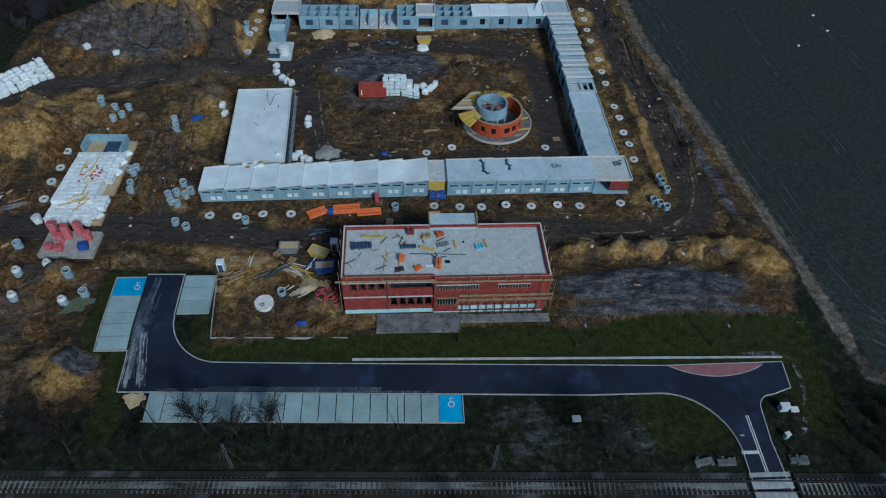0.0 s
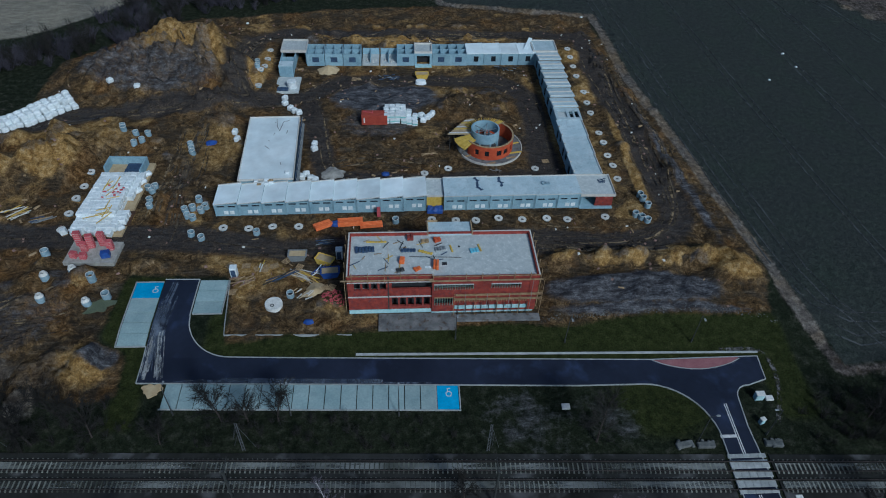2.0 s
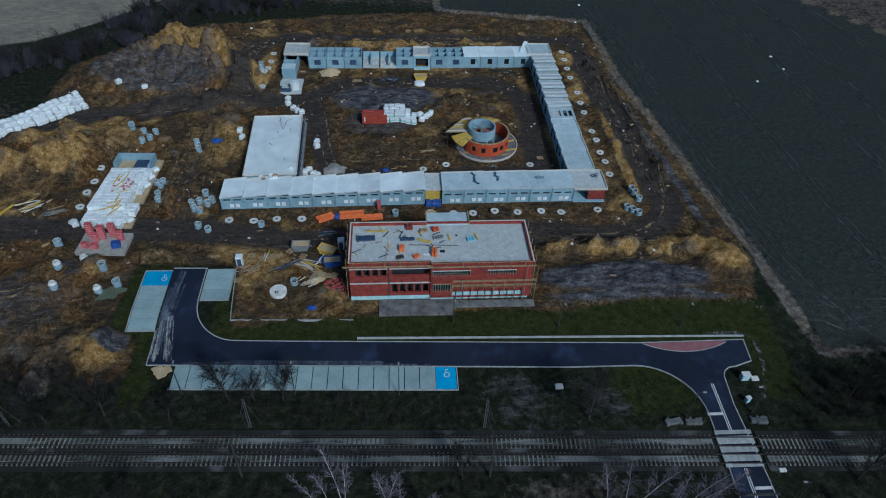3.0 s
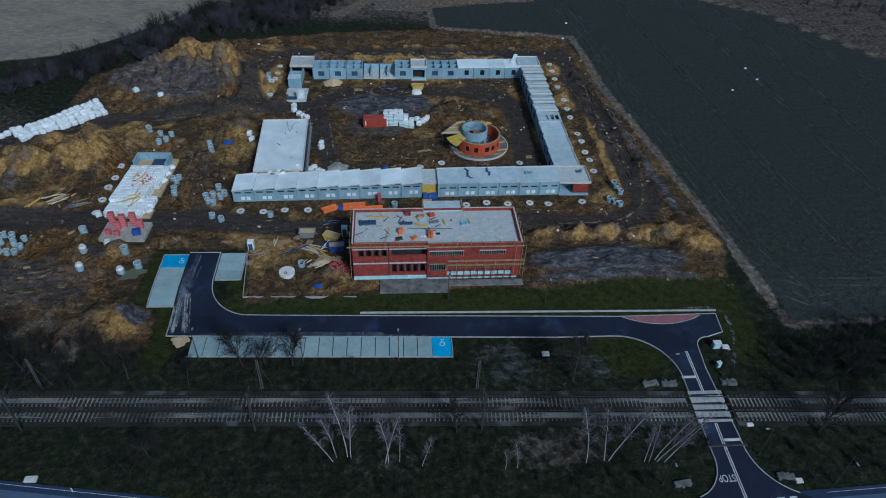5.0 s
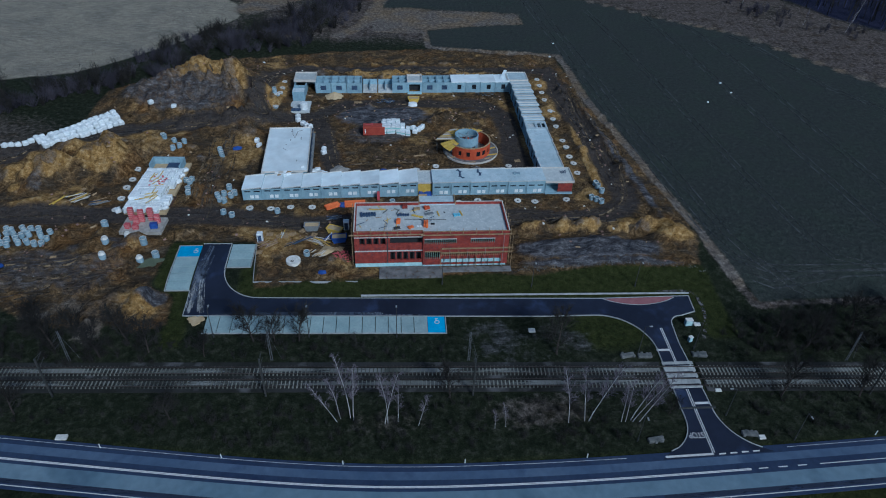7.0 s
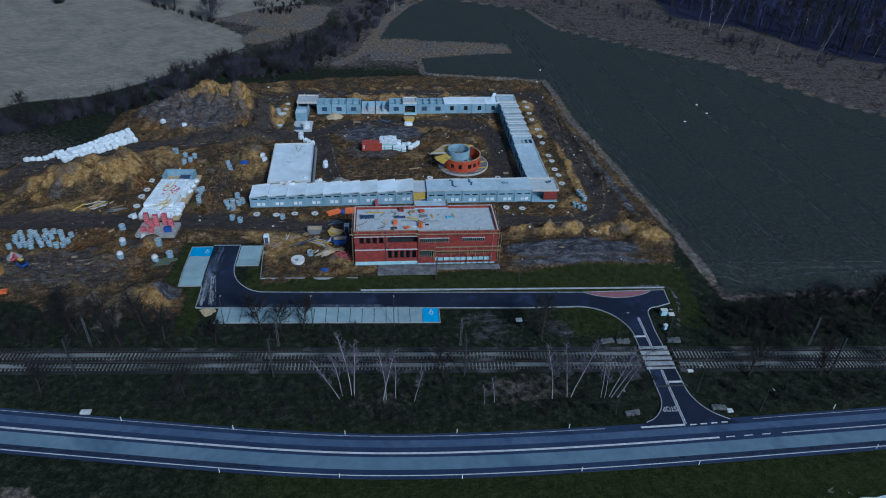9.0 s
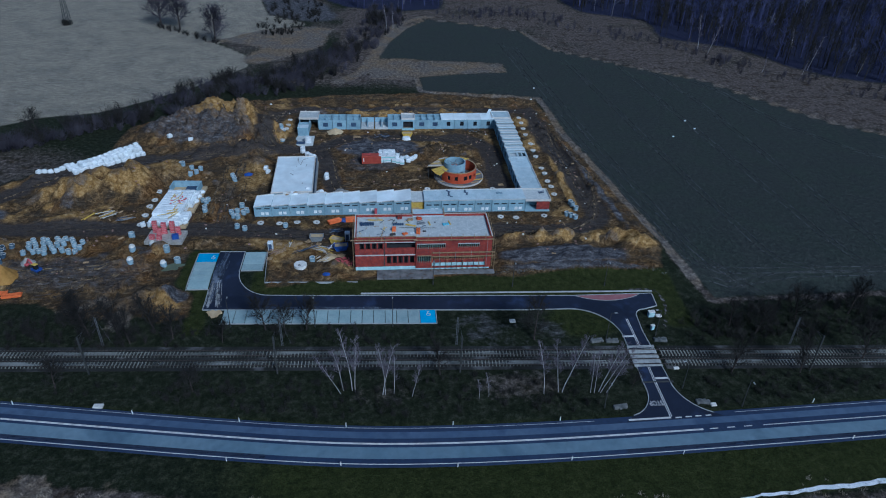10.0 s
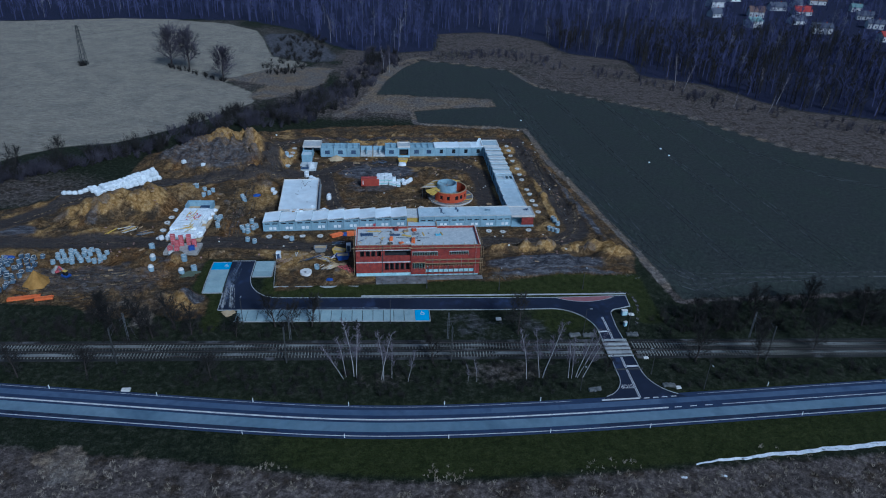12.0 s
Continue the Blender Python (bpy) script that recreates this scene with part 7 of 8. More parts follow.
for x, y, rz in ((42.0, 20.3, 8), (58.8, 20.9, -8), (45.8, 38.9, 0), (42.4, 39.0, 10), (56.6, 38.8, -6)):
    t = thing("culvert_head", x, y, gz(x, y), "grey concrete culvert head set in the ditch", "culvert", "culvert heads", rz=rz)
    bm = bmesh.new()
    box(bm, -1.4, 1.4, -0.5, 0.5, -0.3, 0.45, 0.12)
    part("wall", bm, M_STONE, t)
    for k in range(7):
        bm = bmesh.new()
        a, b = random.uniform(-1.6, 1.3), random.uniform(-0.9, 0.6)
        box(bm, a, a + 0.5, b, b + 0.4, 0.0, random.uniform(0.2, 0.5), 0.1)
        part("stone", bm, M_STONE, t, "rough pitching stone")
# narrow dark bar across the drive, just above the asphalt
drain = thing("road_drain", 0, 0, 0, "narrow dark bar across the drive", "drain")
bm = bmesh.new()
box(bm, 48.3, 55.0, 26.5, 26.9, base_z(26.7) - 0.2, base_z(26.7) + 0.12, 0.03)
part("channel", bm, M_STEEL, drain)
txt = bpy.data.curves.new("stop_lettering", "FONT")
txt.body, txt.size, txt.extrude, txt.align_x = "STOP", 2.2, 0.01, "CENTER"
txt.materials.append(M_PAINT)
ob = tagged(new("stop_lettering", txt), "white painted STOP lettering on the asphalt", "road marking", kind="structure")
ob.matrix_basis = pose(49.35, 21.5, base_z(20.8) + 0.065, 0, 0, 180) @ Matrix.Diagonal((0.52, 0.8, 1, 1))
for x, y in ((110.7, 162.1), (111.2, 154.2), (100.3, 146.8), (59.8, 198.8), (56, 186), (-46, 180)):
    bm = bmesh.new()
    bmesh.ops.create_icosphere(bm, subdivisions=2, radius=0.34)
    for v in bm.verts:
        v.co = Vector((v.co.x * 1.3, v.co.y, v.co.z * 0.7)) * (1 + 0.3 * noise.noise(v.co * 3 + Vector((x, y, 0))))
    solid("white_sack", bm, M_WHITE, "white sack lying on the dark field", "sack", "white sacks on the field").matrix_basis = pose(x, y, gz(x, y) + 0.12)

# tractor tracks over the dark field
M_CRUST = surface("dried_mud_ridge", (0.035, 0.026, 0.018), (0.12, 0.095, 0.065), 0.5, 0.95, 0.5, (0.02, 0.015, 0.01), stain_or_sheen=0.9)
M_RUT = surface("dry_wheel_rut", (0.045, 0.05, 0.052), (0.095, 0.1, 0.104), 0.4, 0.95, 0.3)


ragged(M_RUT, (0.25, 0.08, 1), 0.25, 0.6)


def rut(line):
    """Two wheel lines side by side along a way over the field."""
    for d in (-0.95, 0.95):
        side = []
        for i, (x, y) in enumerate(line):
            p, q = line[max(0, i - 1)], line[min(len(line) - 1, i + 1)]
            n = math.hypot(q[0] - p[0], q[1] - p[1])
            side.append((x - d * (q[1] - p[1]) / n, y + d * (q[0] - p[0]) / n))
        solid("wheel_rut", ribbon(side, 0.3, 0.07, 0.2), M_RUT, "pale tractor rut in the dark field", "wheel track", kind="structure")


for way in ([(56, 268), (57.5, 245), (59.5, 218), (65.3, 140), (70.1, 88.7), (72, 75), (75, 66), (80, 62.6), (88, 62.4), (138, 62.1), (230, 65)],
            [(62, 262), (64, 220), (70, 140), (75, 90), (76.5, 75), (79, 66), (84, 58), (86.5, 54.6)],
            [(82, 240), (84.4, 216), (87.7, 172), (92.8, 100), (95.8, 72), (98, 66), (106, 62.8)],
            [(106, 232), (109, 190), (113, 130), (116, 80), (119, 66)],
            [(119, 222), (121, 216), (125.2, 179), (127.1, 118), (129, 80), (131, 66)],
            [(133, 210), (140, 195), (148, 158), (162, 134), (190, 112)],
            [(76.5, 60), (80, 57.8), (86, 58.6), (98, 60.8), (120, 61)]):
    rut(way)
# two short pale streaks along the ruts at the site edge
for line in ([(53.6, 130), (54.6, 122), (55.4, 114)], [(51.8, 136), (53.0, 130), (53.6, 125)]):
    solid("wheel_rut", ribbon(line, 0.4, 0.04, 0.5, gz), M_CRUST, "pale rut along the site edge", "wheel track", kind="structure")
# long strip of leftover snow in the meadow
M_SNOW = surface("old_snow", (0.6, 0.66, 0.7), (0.82, 0.84, 0.86), 0.6, 0.7, 0.3, (0.3, 0.34, 0.38), stain_or_sheen=0.6)
ragged(M_SNOW, (0.35, 0.9, 1), 0.28, 0.42)
snow_y = lambda x: -1.5 + 3.6 * ((x - 55) / 48) ** 0.75 + 0.12 * math.sin(0.55 * x) + 0.08 * math.sin(1.7 * x)
for x0, x1, w in ((55.2, 62, 0.3), (60, 70, 0.55), (68, 84, 0.8), (82, 100, 1.0), (98, 150, 1.1)):
    solid("snow_patch", ribbon([(float(x), snow_y(x)) for x in np.linspace(x0, x1, 20)], w, 0.1 + 0.004 * w, 0.2), M_SNOW, "thin patch of leftover snow along the meadow", "snow", kind="structure")
for x, y, r in ((51.7, -4.4, 0.5), (59.2, -4.5, 0.6)):
    bm = ribbon([(x - r, y), (x - r * 0.4, y + 0.15), (x + r * 0.5, y - 0.1), (x + r, y + 0.1)], 0.45, 0.06, 0.3, gz)
    solid("snow_patch", bm, M_SNOW, "small melting patch of snow in the reeds", "snow", kind="structure")


# gravel margin round the turning head, and the stony lip of the bank
M_STONY = surface("stony_margin", (0.06, 0.06, 0.055), (0.17, 0.165, 0.155), 0.8, 0.95, 0.6, (0.05, 0.05, 0.04), fine=14, stain_or_sheen=0.8)
ragged(M_STONY, (0.9, 0.9, 1), 0.44, 0.58)
solid("gravel_margin", ribbon([(54, 56.6), (58, 56.75), (60.6, 56.6), (62, 55.2), (62.2, 52), (61.4, 48.2), (60, 45), (58.6, 42.3)], 0.75, 0.06, 0.2, gz), M_STONY, "loose gravel margin round the turning head", "gravel", kind="structure")
lip = random.Random(3)
V, F = [], []
for k in range(240):
    x = lip.uniform(22, 66.5)
    y = float(np.interp(x, (22, 34.4, 45.5, 58.1, 62.7, 66.5), (62.6, 64.0, 64.5, 64.2, 63.6, 62.0))) + lip.gauss(0, 0.35)
    z, r, h = gz(x, y), lip.uniform(0.06, 0.17), lip.uniform(0.05, 0.15)
    b0 = len(V)
    for i in range(5):
        a = 1.257 * i + lip.uniform(-0.3, 0.3)
        V += [(x + r * math.cos(a), y + r * math.sin(a), z - 0.1), (x + 0.6 * r * math.cos(a), y + 0.6 * r * math.sin(a), z + h)]
    F += [(b0 + 2 * i, b0 + (2 * i + 2) % 10, b0 + (2 * i + 3) % 10, b0 + 2 * i + 1) for i in range(5)] + [tuple(b0 + 2 * i + 1 for i in range(5))]
me = bpy.data.meshes.new("bank_stones")
me.from_pydata(V, [], F)
me.materials.append(M_STONE)
tagged(new("bank_stones", me), "pale loose stones along the lip of the bank", "stones", kind="stuff")

# small litter of the building site
rng = np.random.RandomState(5)
for name, m, count, label in (("pale_litter", M_LID, 70, "pale scraps of board and stone strewn over the site"), ("timber_litter", M_WOOD, 90, "timber offcuts strewn over the site"), ("stone_litter", M_RUBBLE, 260, "grey stones strewn over the site")):
    px, py = rng.uniform(-85, 60, count * 5), rng.uniform(63, 180, count * 5)
    ok = (inside(px, py, SITE) > 1) & (fbm(px, py, 16, 3, 21) > 0.47)
    for x0, x1, y0, y1 in PLOTS:
        ok &= ~((px > x0 - 0.5) & (px < x1 + 0.5) & (py > y0 - 0.5) & (py < y1 + 0.5))
    px, py = px[ok][:count], py[ok][:count]
    pz = land(px, py)[0]
    V, F = [], []
    for x, y, z in zip(px, py, pz):
        a, l2, w, h = rng.uniform(0, 3.14), rng.uniform(0.1, 0.32) * (2.4 if name == "timber_litter" else 1), rng.uniform(0.08, 0.3), rng.uniform(0.08, 0.25)
        c, s = math.cos(a), math.sin(a)
        b0 = len(V)
        for u, v, t in ((-l2, -w, -0.1), (l2, -w, -0.1), (l2, w, -0.1), (-l2, w, -0.1), (-l2 * 0.8, -w * 0.7, h), (l2 * 0.9, -w * 0.8, h * 0.8), (l2 * 0.8, w * 0.7, h), (-l2 * 0.9, w * 0.8, h * 0.7)):
            V.append((x + u * c - v * s, y + u * s + v * c, z + t))
        F += [tuple(b0 + k for k in f) for f in ((4, 5, 6, 7), (0, 1, 5, 4), (1, 2, 6, 5), (2, 3, 7, 6), (3, 0, 4, 7))]
    me = bpy.data.meshes.new(name)
    me.from_pydata(V, [], F)
    me.materials.append(m)
    tagged(new(name, me), label, "litter", kind="stuff")

# wheel ruts and dragged mud along the ways over the site
M_WET = surface("wet_rut_mud", (0.02, 0.015, 0.011), (0.045, 0.034, 0.025), 0.3, 0.35, 0.3, (0.12, 0.1, 0.085), spec=0.5, stain_or_sheen=0.6)
M_DRIED = surface("pale_dried_mud", (0.12, 0.085, 0.045), (0.27, 0.205, 0.125), 0.6, 0.95, 0.5, (0.05, 0.035, 0.02), stain_or_sheen=0.9)
for m, lo in ((M_WET, 0.36), (M_CRUST, 0.38), (M_DRIED, 0.42)):
    ragged(m, (0.6, 0.6, 1), lo, lo + 0.14)
PRINT = random.Random(17)
WAYS = [(line, 16, 2.6) for line in HAULS] + [
    (((26, 85), (41.4, 83.4), (52.6, 86), (56.8, 95), (55.9, 106), (55.8, 117), (54.8, 133), (55.3, 152), (55.6, 167)), 26, 3.0),
    (((59, 100), (61, 112), (60.2, 126), (58.5, 140), (57.5, 160)), 10, 1.6),
    (((-105, 62), (-88, 60), (-72, 63), (-58, 66)), 16, 5.0), (((-98, 78), (-84, 72), (-70, 75), (-56, 79)), 14, 3.0),
    (((-30, 166), (0, 168.5), (30, 168), (50, 166)), 18, 3.2), (((-50, 90), (-49, 108), (-50, 126)), 14, 3.5),
    (((-18, 108), (-10, 112), (2, 110), (12, 106)), 9, 2.5), (((26, 82), (40, 80.5), (54, 81)), 12, 1.6), (((-60, 156), (-52, 148), (-46, 140)), 10, 3.0)]
for hi, (line, count, spread) in enumerate(WAYS):
    pts = []
    for (xa, ya), (xb, yb) in zip(line, line[1:]):
        k = max(1, int(math.hypot(xb - xa, yb - ya) / 2.5))
        pts += [(xa + (xb - xa) * i / k, ya + (yb - ya) * i / k) for i in range(k)]
    pts.append(line[-1])
    for _ in range(3):
        pts = [pts[0]] + [tuple((pts[i - 1][c] + 2 * pts[i][c] + pts[i + 1][c]) / 4 for c in (0, 1)) for i in range(1, len(pts) - 1)] + [pts[-1]]
    for j in range(count):
        n = PRINT.randint(5, max(6, min(16, len(pts) - 1)))
        a = PRINT.randint(0, max(0, len(pts) - n))
        off, kind = PRINT.gauss(0, spread * 0.6), PRINT.choice((0, 1, 1, 2))
        run = []
        for i in range(a, min(a + n, len(pts))):
            p, q = pts[max(0, i - 1)], pts[min(len(pts) - 1, i + 1)]
            d = Vector((q[0] - p[0], q[1] - p[1]))
            d.normalize()
            o = off + 0.9 * noise.noise(Vector((i * 0.2, j * 3.1, hi * 7.7)))
            run.append((pts[i][0] - d.y * o, pts[i][1] + d.x * o))
        if any(x0 < x < x1 and y0 < y < y1 for x, y in run for x0, x1, y0, y1 in PLOTS):
            continue
        solid("wheel_rut", ribbon(run, PRINT.uniform(0.14, 0.42), 0.05, 0.3, gz), (M_WET, M_CRUST, M_DRIED)[kind], ("wet wheel rut in the churned haul track", "dried mud ridge beside the ruts", "pale dried mud dragged along the track")[kind], "wheel track", kind="structure")

# broken red bricks by the corner of the brick building
bricks = thing("brick_rubble", -12.8, 68.6, gz(-12.8, 68.6), "scattered broken red bricks in the mud", "brick rubble")
bm = bmesh.new()
box(bm, -0.16, 0.16, -0.09, 0.09, 0, 0.12, 0.01)
one = mesh_of("brick", bm, M_PINKBR)
for k in range(90):
    r, a = 2.3 * math.sqrt(random.random()), random.uniform(0, 6.28)
    x, y = r * math.cos(a), r * math.sin(a)
    again("brick", one, bricks, pose(x, y, gz(-12.8 + x, 68.6 + y) - gz(-12.8, 68.6), random.uniform(-20, 20), random.uniform(-20, 20), random.uniform(0, 180)))

# ---- bare trees ----
M_BELT = surface("belt_twigs", (0.026, 0.026, 0.038), (0.085, 0.078, 0.098), 0.12, 0.95, 0.0)

def limb(V, F, a, b, ra, rb, sides=3):
    """A tapered stick from a to b."""
    d = b - a
    n = np.linalg.norm(d)
    d = d / (n + 1e-9)
    u = np.cross(d, (0.3, 0.5, 0.81))
    u /= np.linalg.norm(u) + 1e-9
    v = np.cross(d, u)
    k = len(V)
    for p, r in ((a, ra), (b, rb)):
        for i in range(sides):
            t = 2 * math.pi * i / sides
            V.append(p + r * (math.cos(t) * u + math.sin(t) * v))
    for i in range(sides):
        j = (i + 1) % sides
        F.append((k + i, k + j, k + sides + j, k + sides + i))


def grow(rng, h, lean=0.05, limbs=14, twigs=7, start=0.3, spread=0.35, rise=0.8, r0=0.16, sub=2, tw=1.0, domed=False):
    """Trunk, and a crown of limbs and twigs, as two lists of vertices and faces."""
    tv, tf, cv, cf = [], [], [], []
    p = np.zeros(3)
    way = np.array([rng.uniform(-lean, lean), rng.uniform(-lean, lean), 1.0])
    knots = [p]
    n = 7
    for k in range(n):
        way = way + np.array([rng.uniform(-0.06, 0.06), rng.uniform(-0.06, 0.06), 0])
        knots.append(knots[-1] + way / np.linalg.norm(way) * h / n)
    sides = 5
    for k, q in enumerate(knots):
        r = r0 * (1 - k / n) + 0.025
        tv += [q - np.array([0, 0, 0.3 if k == 0 else 0]) + r * np.array([math.cos(2 * math.pi * i / sides), math.sin(2 * math.pi * i / sides), 0]) for i in range(sides)]
    for k in range(n):
        tf += [(k * sides + i, k * sides + (i + 1) % sides, (k + 1) * sides + (i + 1) % sides, (k + 1) * sides + i) for i in range(sides)]
    for i in range(limbs):
        f = start + (1 - start) * (i + rng.uniform(0, 1)) / limbs
        g = min(f, 0.999) * n
        a = knots[int(g)] + (knots[int(g) + 1] - knots[int(g)]) * (g - int(g))
        az = rng.uniform(0, 2 * math.pi)
        reach = 1.05 - 2.6 * (f - 0.5) ** 2 if domed else 1.15 - f * 0.75
        length = h * spread * reach * rng.uniform(0.7, 1.2)
        d = np.array([math.cos(az), math.sin(az), rise * rng.uniform(0.6, 1.4) * (0.5 + 1.6 * f if domed else 1.0)])
        d /= np.linalg.norm(d)
        mid = a + d * length * 0.5
        end = mid + (d + (0, 0, 0.25)) / np.linalg.norm(d + (0, 0, 0.25)) * length * 0.5
        rr = r0 * 0.42 * (1 - f * 0.6)
        limb(cv, cf, a, mid, rr + 0.02, rr * 0.6 + 0.02)
        limb(cv, cf, mid, end, rr * 0.6 + 0.02, 0.02)
        for j in range(twigs):
            q = rng.uniform(0.25, 1.0)
            s = a + (mid - a) * q * 2 if q < 0.5 else mid + (end - mid) * (q - 0.5) * 2
            e = d + rng.uniform(-0.9, 0.9, 3) + (0, 0, 0.2)
            e = e / np.linalg.norm(e) * length * rng.uniform(0.22, 0.45)
            limb(cv, cf, s, s + e, 0.042 * tw, 0.025 * tw)
            for _ in range(sub):
                w = e * 0.5 + rng.uniform(-0.4, 0.4, 3) * np.linalg.norm(e)
                m2 = s + e * rng.uniform(0.4, 0.9)
                limb(cv, cf, m2, m2 + w, 0.034 * tw, 0.018 * tw)
    return (tv, tf), (cv, cf)


def mesh_from(name, VF, material):
    me = bpy.data.meshes.new(name)
    me.from_pydata([tuple(v) for v in VF[0]], [], VF[1])
    me.materials.append(material)
    return me


def tree_kind(name, label, category, group, bark, twig, seed, **kw):
    rng = np.random.RandomState(seed)
    trunk, crown = grow(rng, **kw)
    t = thing(name, 0, 0, 0, label, category, group)
    for pn, vf, m in (("trunk", trunk, bark), ("crown", crown, twig)):
        ob = new(pn, mesh_from(pn, vf, m))
        ob.parent = t
    return t


placed = set()


def plant(proto, x, y, s=1.0, tip=0.0, rz=None):
    m = pose(x, y, gz(x, y), tip, 0, random.uniform(0, 360) if rz is None else rz)
    if proto.name in placed:
        ob = copy_thing(proto, m)
    else:
        placed.add(proto.name)
        ob = proto
        ob.matrix_basis = m
    ob.scale = (s, s, s)
    return ob


birches = [tree_kind("birch", "slender bare birch with a white trunk", "tree", "birches along the railway", M_BIRCH, M_BTWIG, 20 + k, h=15.0, lean=0.05, limbs=28, twigs=7, start=0.34, spread=0.17, rise=1.5, r0=0.062, sub=2, tw=0.55) for k in range(3)]
for i, (x, y, s, tip, rz) in enumerate(((-11.7, 26.1, 0.62, 26, 70), (-11.2, 26.9, 0.75, 12, 75), (-9.5, 26.9, 0.95, 2, 10), (-8.9, 26.5, 1.0, 2, 200), (-3.6, 25.6, 0.85, -3, 120), (-3.1, 25.6, 0.9, -2, 60), (-1.4, 25.8, 0.62, -6, 80), (2.1, 24.9, 0.62, -4, 85), (27.9, 24.4, 0.85, 3, 20), (30.8, 24.6, 0.9, 3, 95), (31.5, 24.6, 1.1, -5, 80), (37.2, 24.3, 0.75, 2, 90), (37.9, 24.2, 0.7, -3, 60), (38.9, 24.5, 0.95, -5, 85), (39.2, 24.2, 0.85, -18, 85), (40.3, 24.0, 0.9, -22, 80), (15.0, 23.7, 0.35, 2, 0), (16.9, 24.0, 0.4, -2, 0),
                                        (157.3, 262, 1.1, 2, 40), (158, 252, 1.0, -6, 80), (172, 223, 0.5, -8, 60), (198, 247, 0.9, 2, 10), (197, 228, 1.1, -3, 70), (185.5, 214, 0.6, -10, 80), (216, 219, 0.6, -14, 70), (-35, 362, 1.2, 2, 30), (-1, 290, 0.9, 3, 90), (2, 286, 0.7, -4, 20), (71, 425, 1.0, 2, 50))):
    plant(birches[i % 3], x, y, s, tip=-tip, rz=rz)
dark = [tree_kind("bare_tree", "dark bare tree with a wide twiggy crown", "tree", "bare trees round the site", M_BARK, M_TWIG, 40 + k, h=8.0, lean=0.12, limbs=26, twigs=11, start=0.12, spread=0.5, rise=1.1, r0=0.17, sub=3, tw=0.75, domed=True) for k in range(3)]
for i, (x, y, s) in enumerate(((-28.6, 45.2, 0.95), (-24.6, 45.0, 0.75), (-20.0, 44.9, 0.9), (7.9, 30.6, 0.8), (28.9, 40.0, 1.05), (-59.2, 44.9, 1.0), (-64.7, 44.5, 0.9), (-51.6, 45.3, 1.0), (-55.8, 42.0, 0.9), (-47.4, 43.0, 0.8), (-66.6, 46.5, 0.9), (-70.0, 49.0, 0.8), (68, 28.6, 1.0), (82.7, 28.0, 0.9), (98.4, 31.4, 1.0), (78.8, 40.3, 0.9), (90, 44, 1.0), (104, 46, 1.0), (74, 43, 0.8), (116, 40, 1.1), (-37, 41.5, 0.6), (-80, 30, 0.8), (-40, 28, 0.7), (-66, 30, 0.8), (46, 25.5, 0.5),
                              (-126, 133.1, 1.1), (-113.5, 140.8, 1.2))):
    plant(dark[i % 3], x, y, s)


field_tree = tree_kind("field_tree", "broad bare oak standing in the stubble field", "tree", "lone trees in the stubble field", M_BARK, M_BELT, 77, h=13.0, lean=0.05, limbs=48, twigs=14, start=0.2, spread=0.48, rise=0.9, r0=0.34, sub=4, tw=1.15, domed=True)
for x, y, sc in ((-116.5, 291.5, 1.35), (-106.5, 287.0, 1.35), (-83, 261.5, 1.1)):
    plant(field_tree, x, y, sc)


# ---- brush, belts and woods, too many to count ----
def many(name, label, category, kinds, places, material):
    """Copies of a few grown shapes, joined into one mesh: place x, y, scale, turn."""
    V, F, base = [], [], 0
    px, py = np.array([p[0] for p in places]), np.array([p[1] for p in places])
    pz = np.array([gz(a, b) for a, b in zip(px, py)])
    arrays = [(np.array(v), np.array(f)) for v, f in kinds]
    for i, (x, y, s, a) in enumerate(places):
        v, f = arrays[i % len(arrays)]
        c, sn = math.cos(a) * s, math.sin(a) * s
        V.append(np.stack([x + v[:, 0] * c - v[:, 1] * sn, y + v[:, 0] * sn + v[:, 1] * c, pz[i] + v[:, 2] * s], -1))
        F.append(f + base)
        base += len(v)
    me = bpy.data.meshes.new(name)
    me.from_pydata(np.concatenate(V), [], np.concatenate(F).tolist())
    me.materials.append(material)
    return tagged(new(name, me), label, category, kind="stuff")


def brush(seed, stems, h, fan, r=0.03):
    rng = np.random.RandomState(seed)
    V, F = [], []
    for _ in range(stems):
        az, out = rng.uniform(0, 6.28), rng.uniform(0.1, fan)
        a = np.array([rng.uniform(-0.4, 0.4), rng.uniform(-0.4, 0.4), -0.2])
        b = a + np.array([math.cos(az) * out, math.sin(az) * out, h * rng.uniform(0.5, 1.0)])
        limb(V, F, a, b, r, r * 0.5)
        for _ in range(5):
            s = a + (b - a) * rng.uniform(0.35, 0.95)
            limb(V, F, s, s + np.array([rng.uniform(-0.6, 0.6), rng.uniform(-0.6, 0.6), rng.uniform(0.2, 0.8)]) * h * 0.3, r * 0.6, r * 0.3)
    return V, F


rng = np.random.RandomState(11)


def scatter(n, fn):
    out = []
    while len(out) < n:
        p = fn()
        if p is not None:
            out.append((*p, rng.uniform(0, 6.28)))
    return out


def strip():
    x = rng.uniform(-110, 130)
    y = rng.uniform(19.5, 30) if rng.rand() < 0.6 else rng.uniform(38.8, 45.5)
    if y < float(road_y(x)) + 6 or y > float(track_y(x, 1)) - 2.2 and y < float(track_y(x, 0)) + 2.6 or 42 < x < 61 or (y > 38 and x > 8 and x < 44):
        return None
    return x, y, rng.uniform(0.3, 0.9)


many("lineside_brush", "dark bare brush along the railway", "brush", [brush(k, 16, 2.6, 1.2) for k in (1, 2, 3)], scatter(420, strip), M_TWIG)


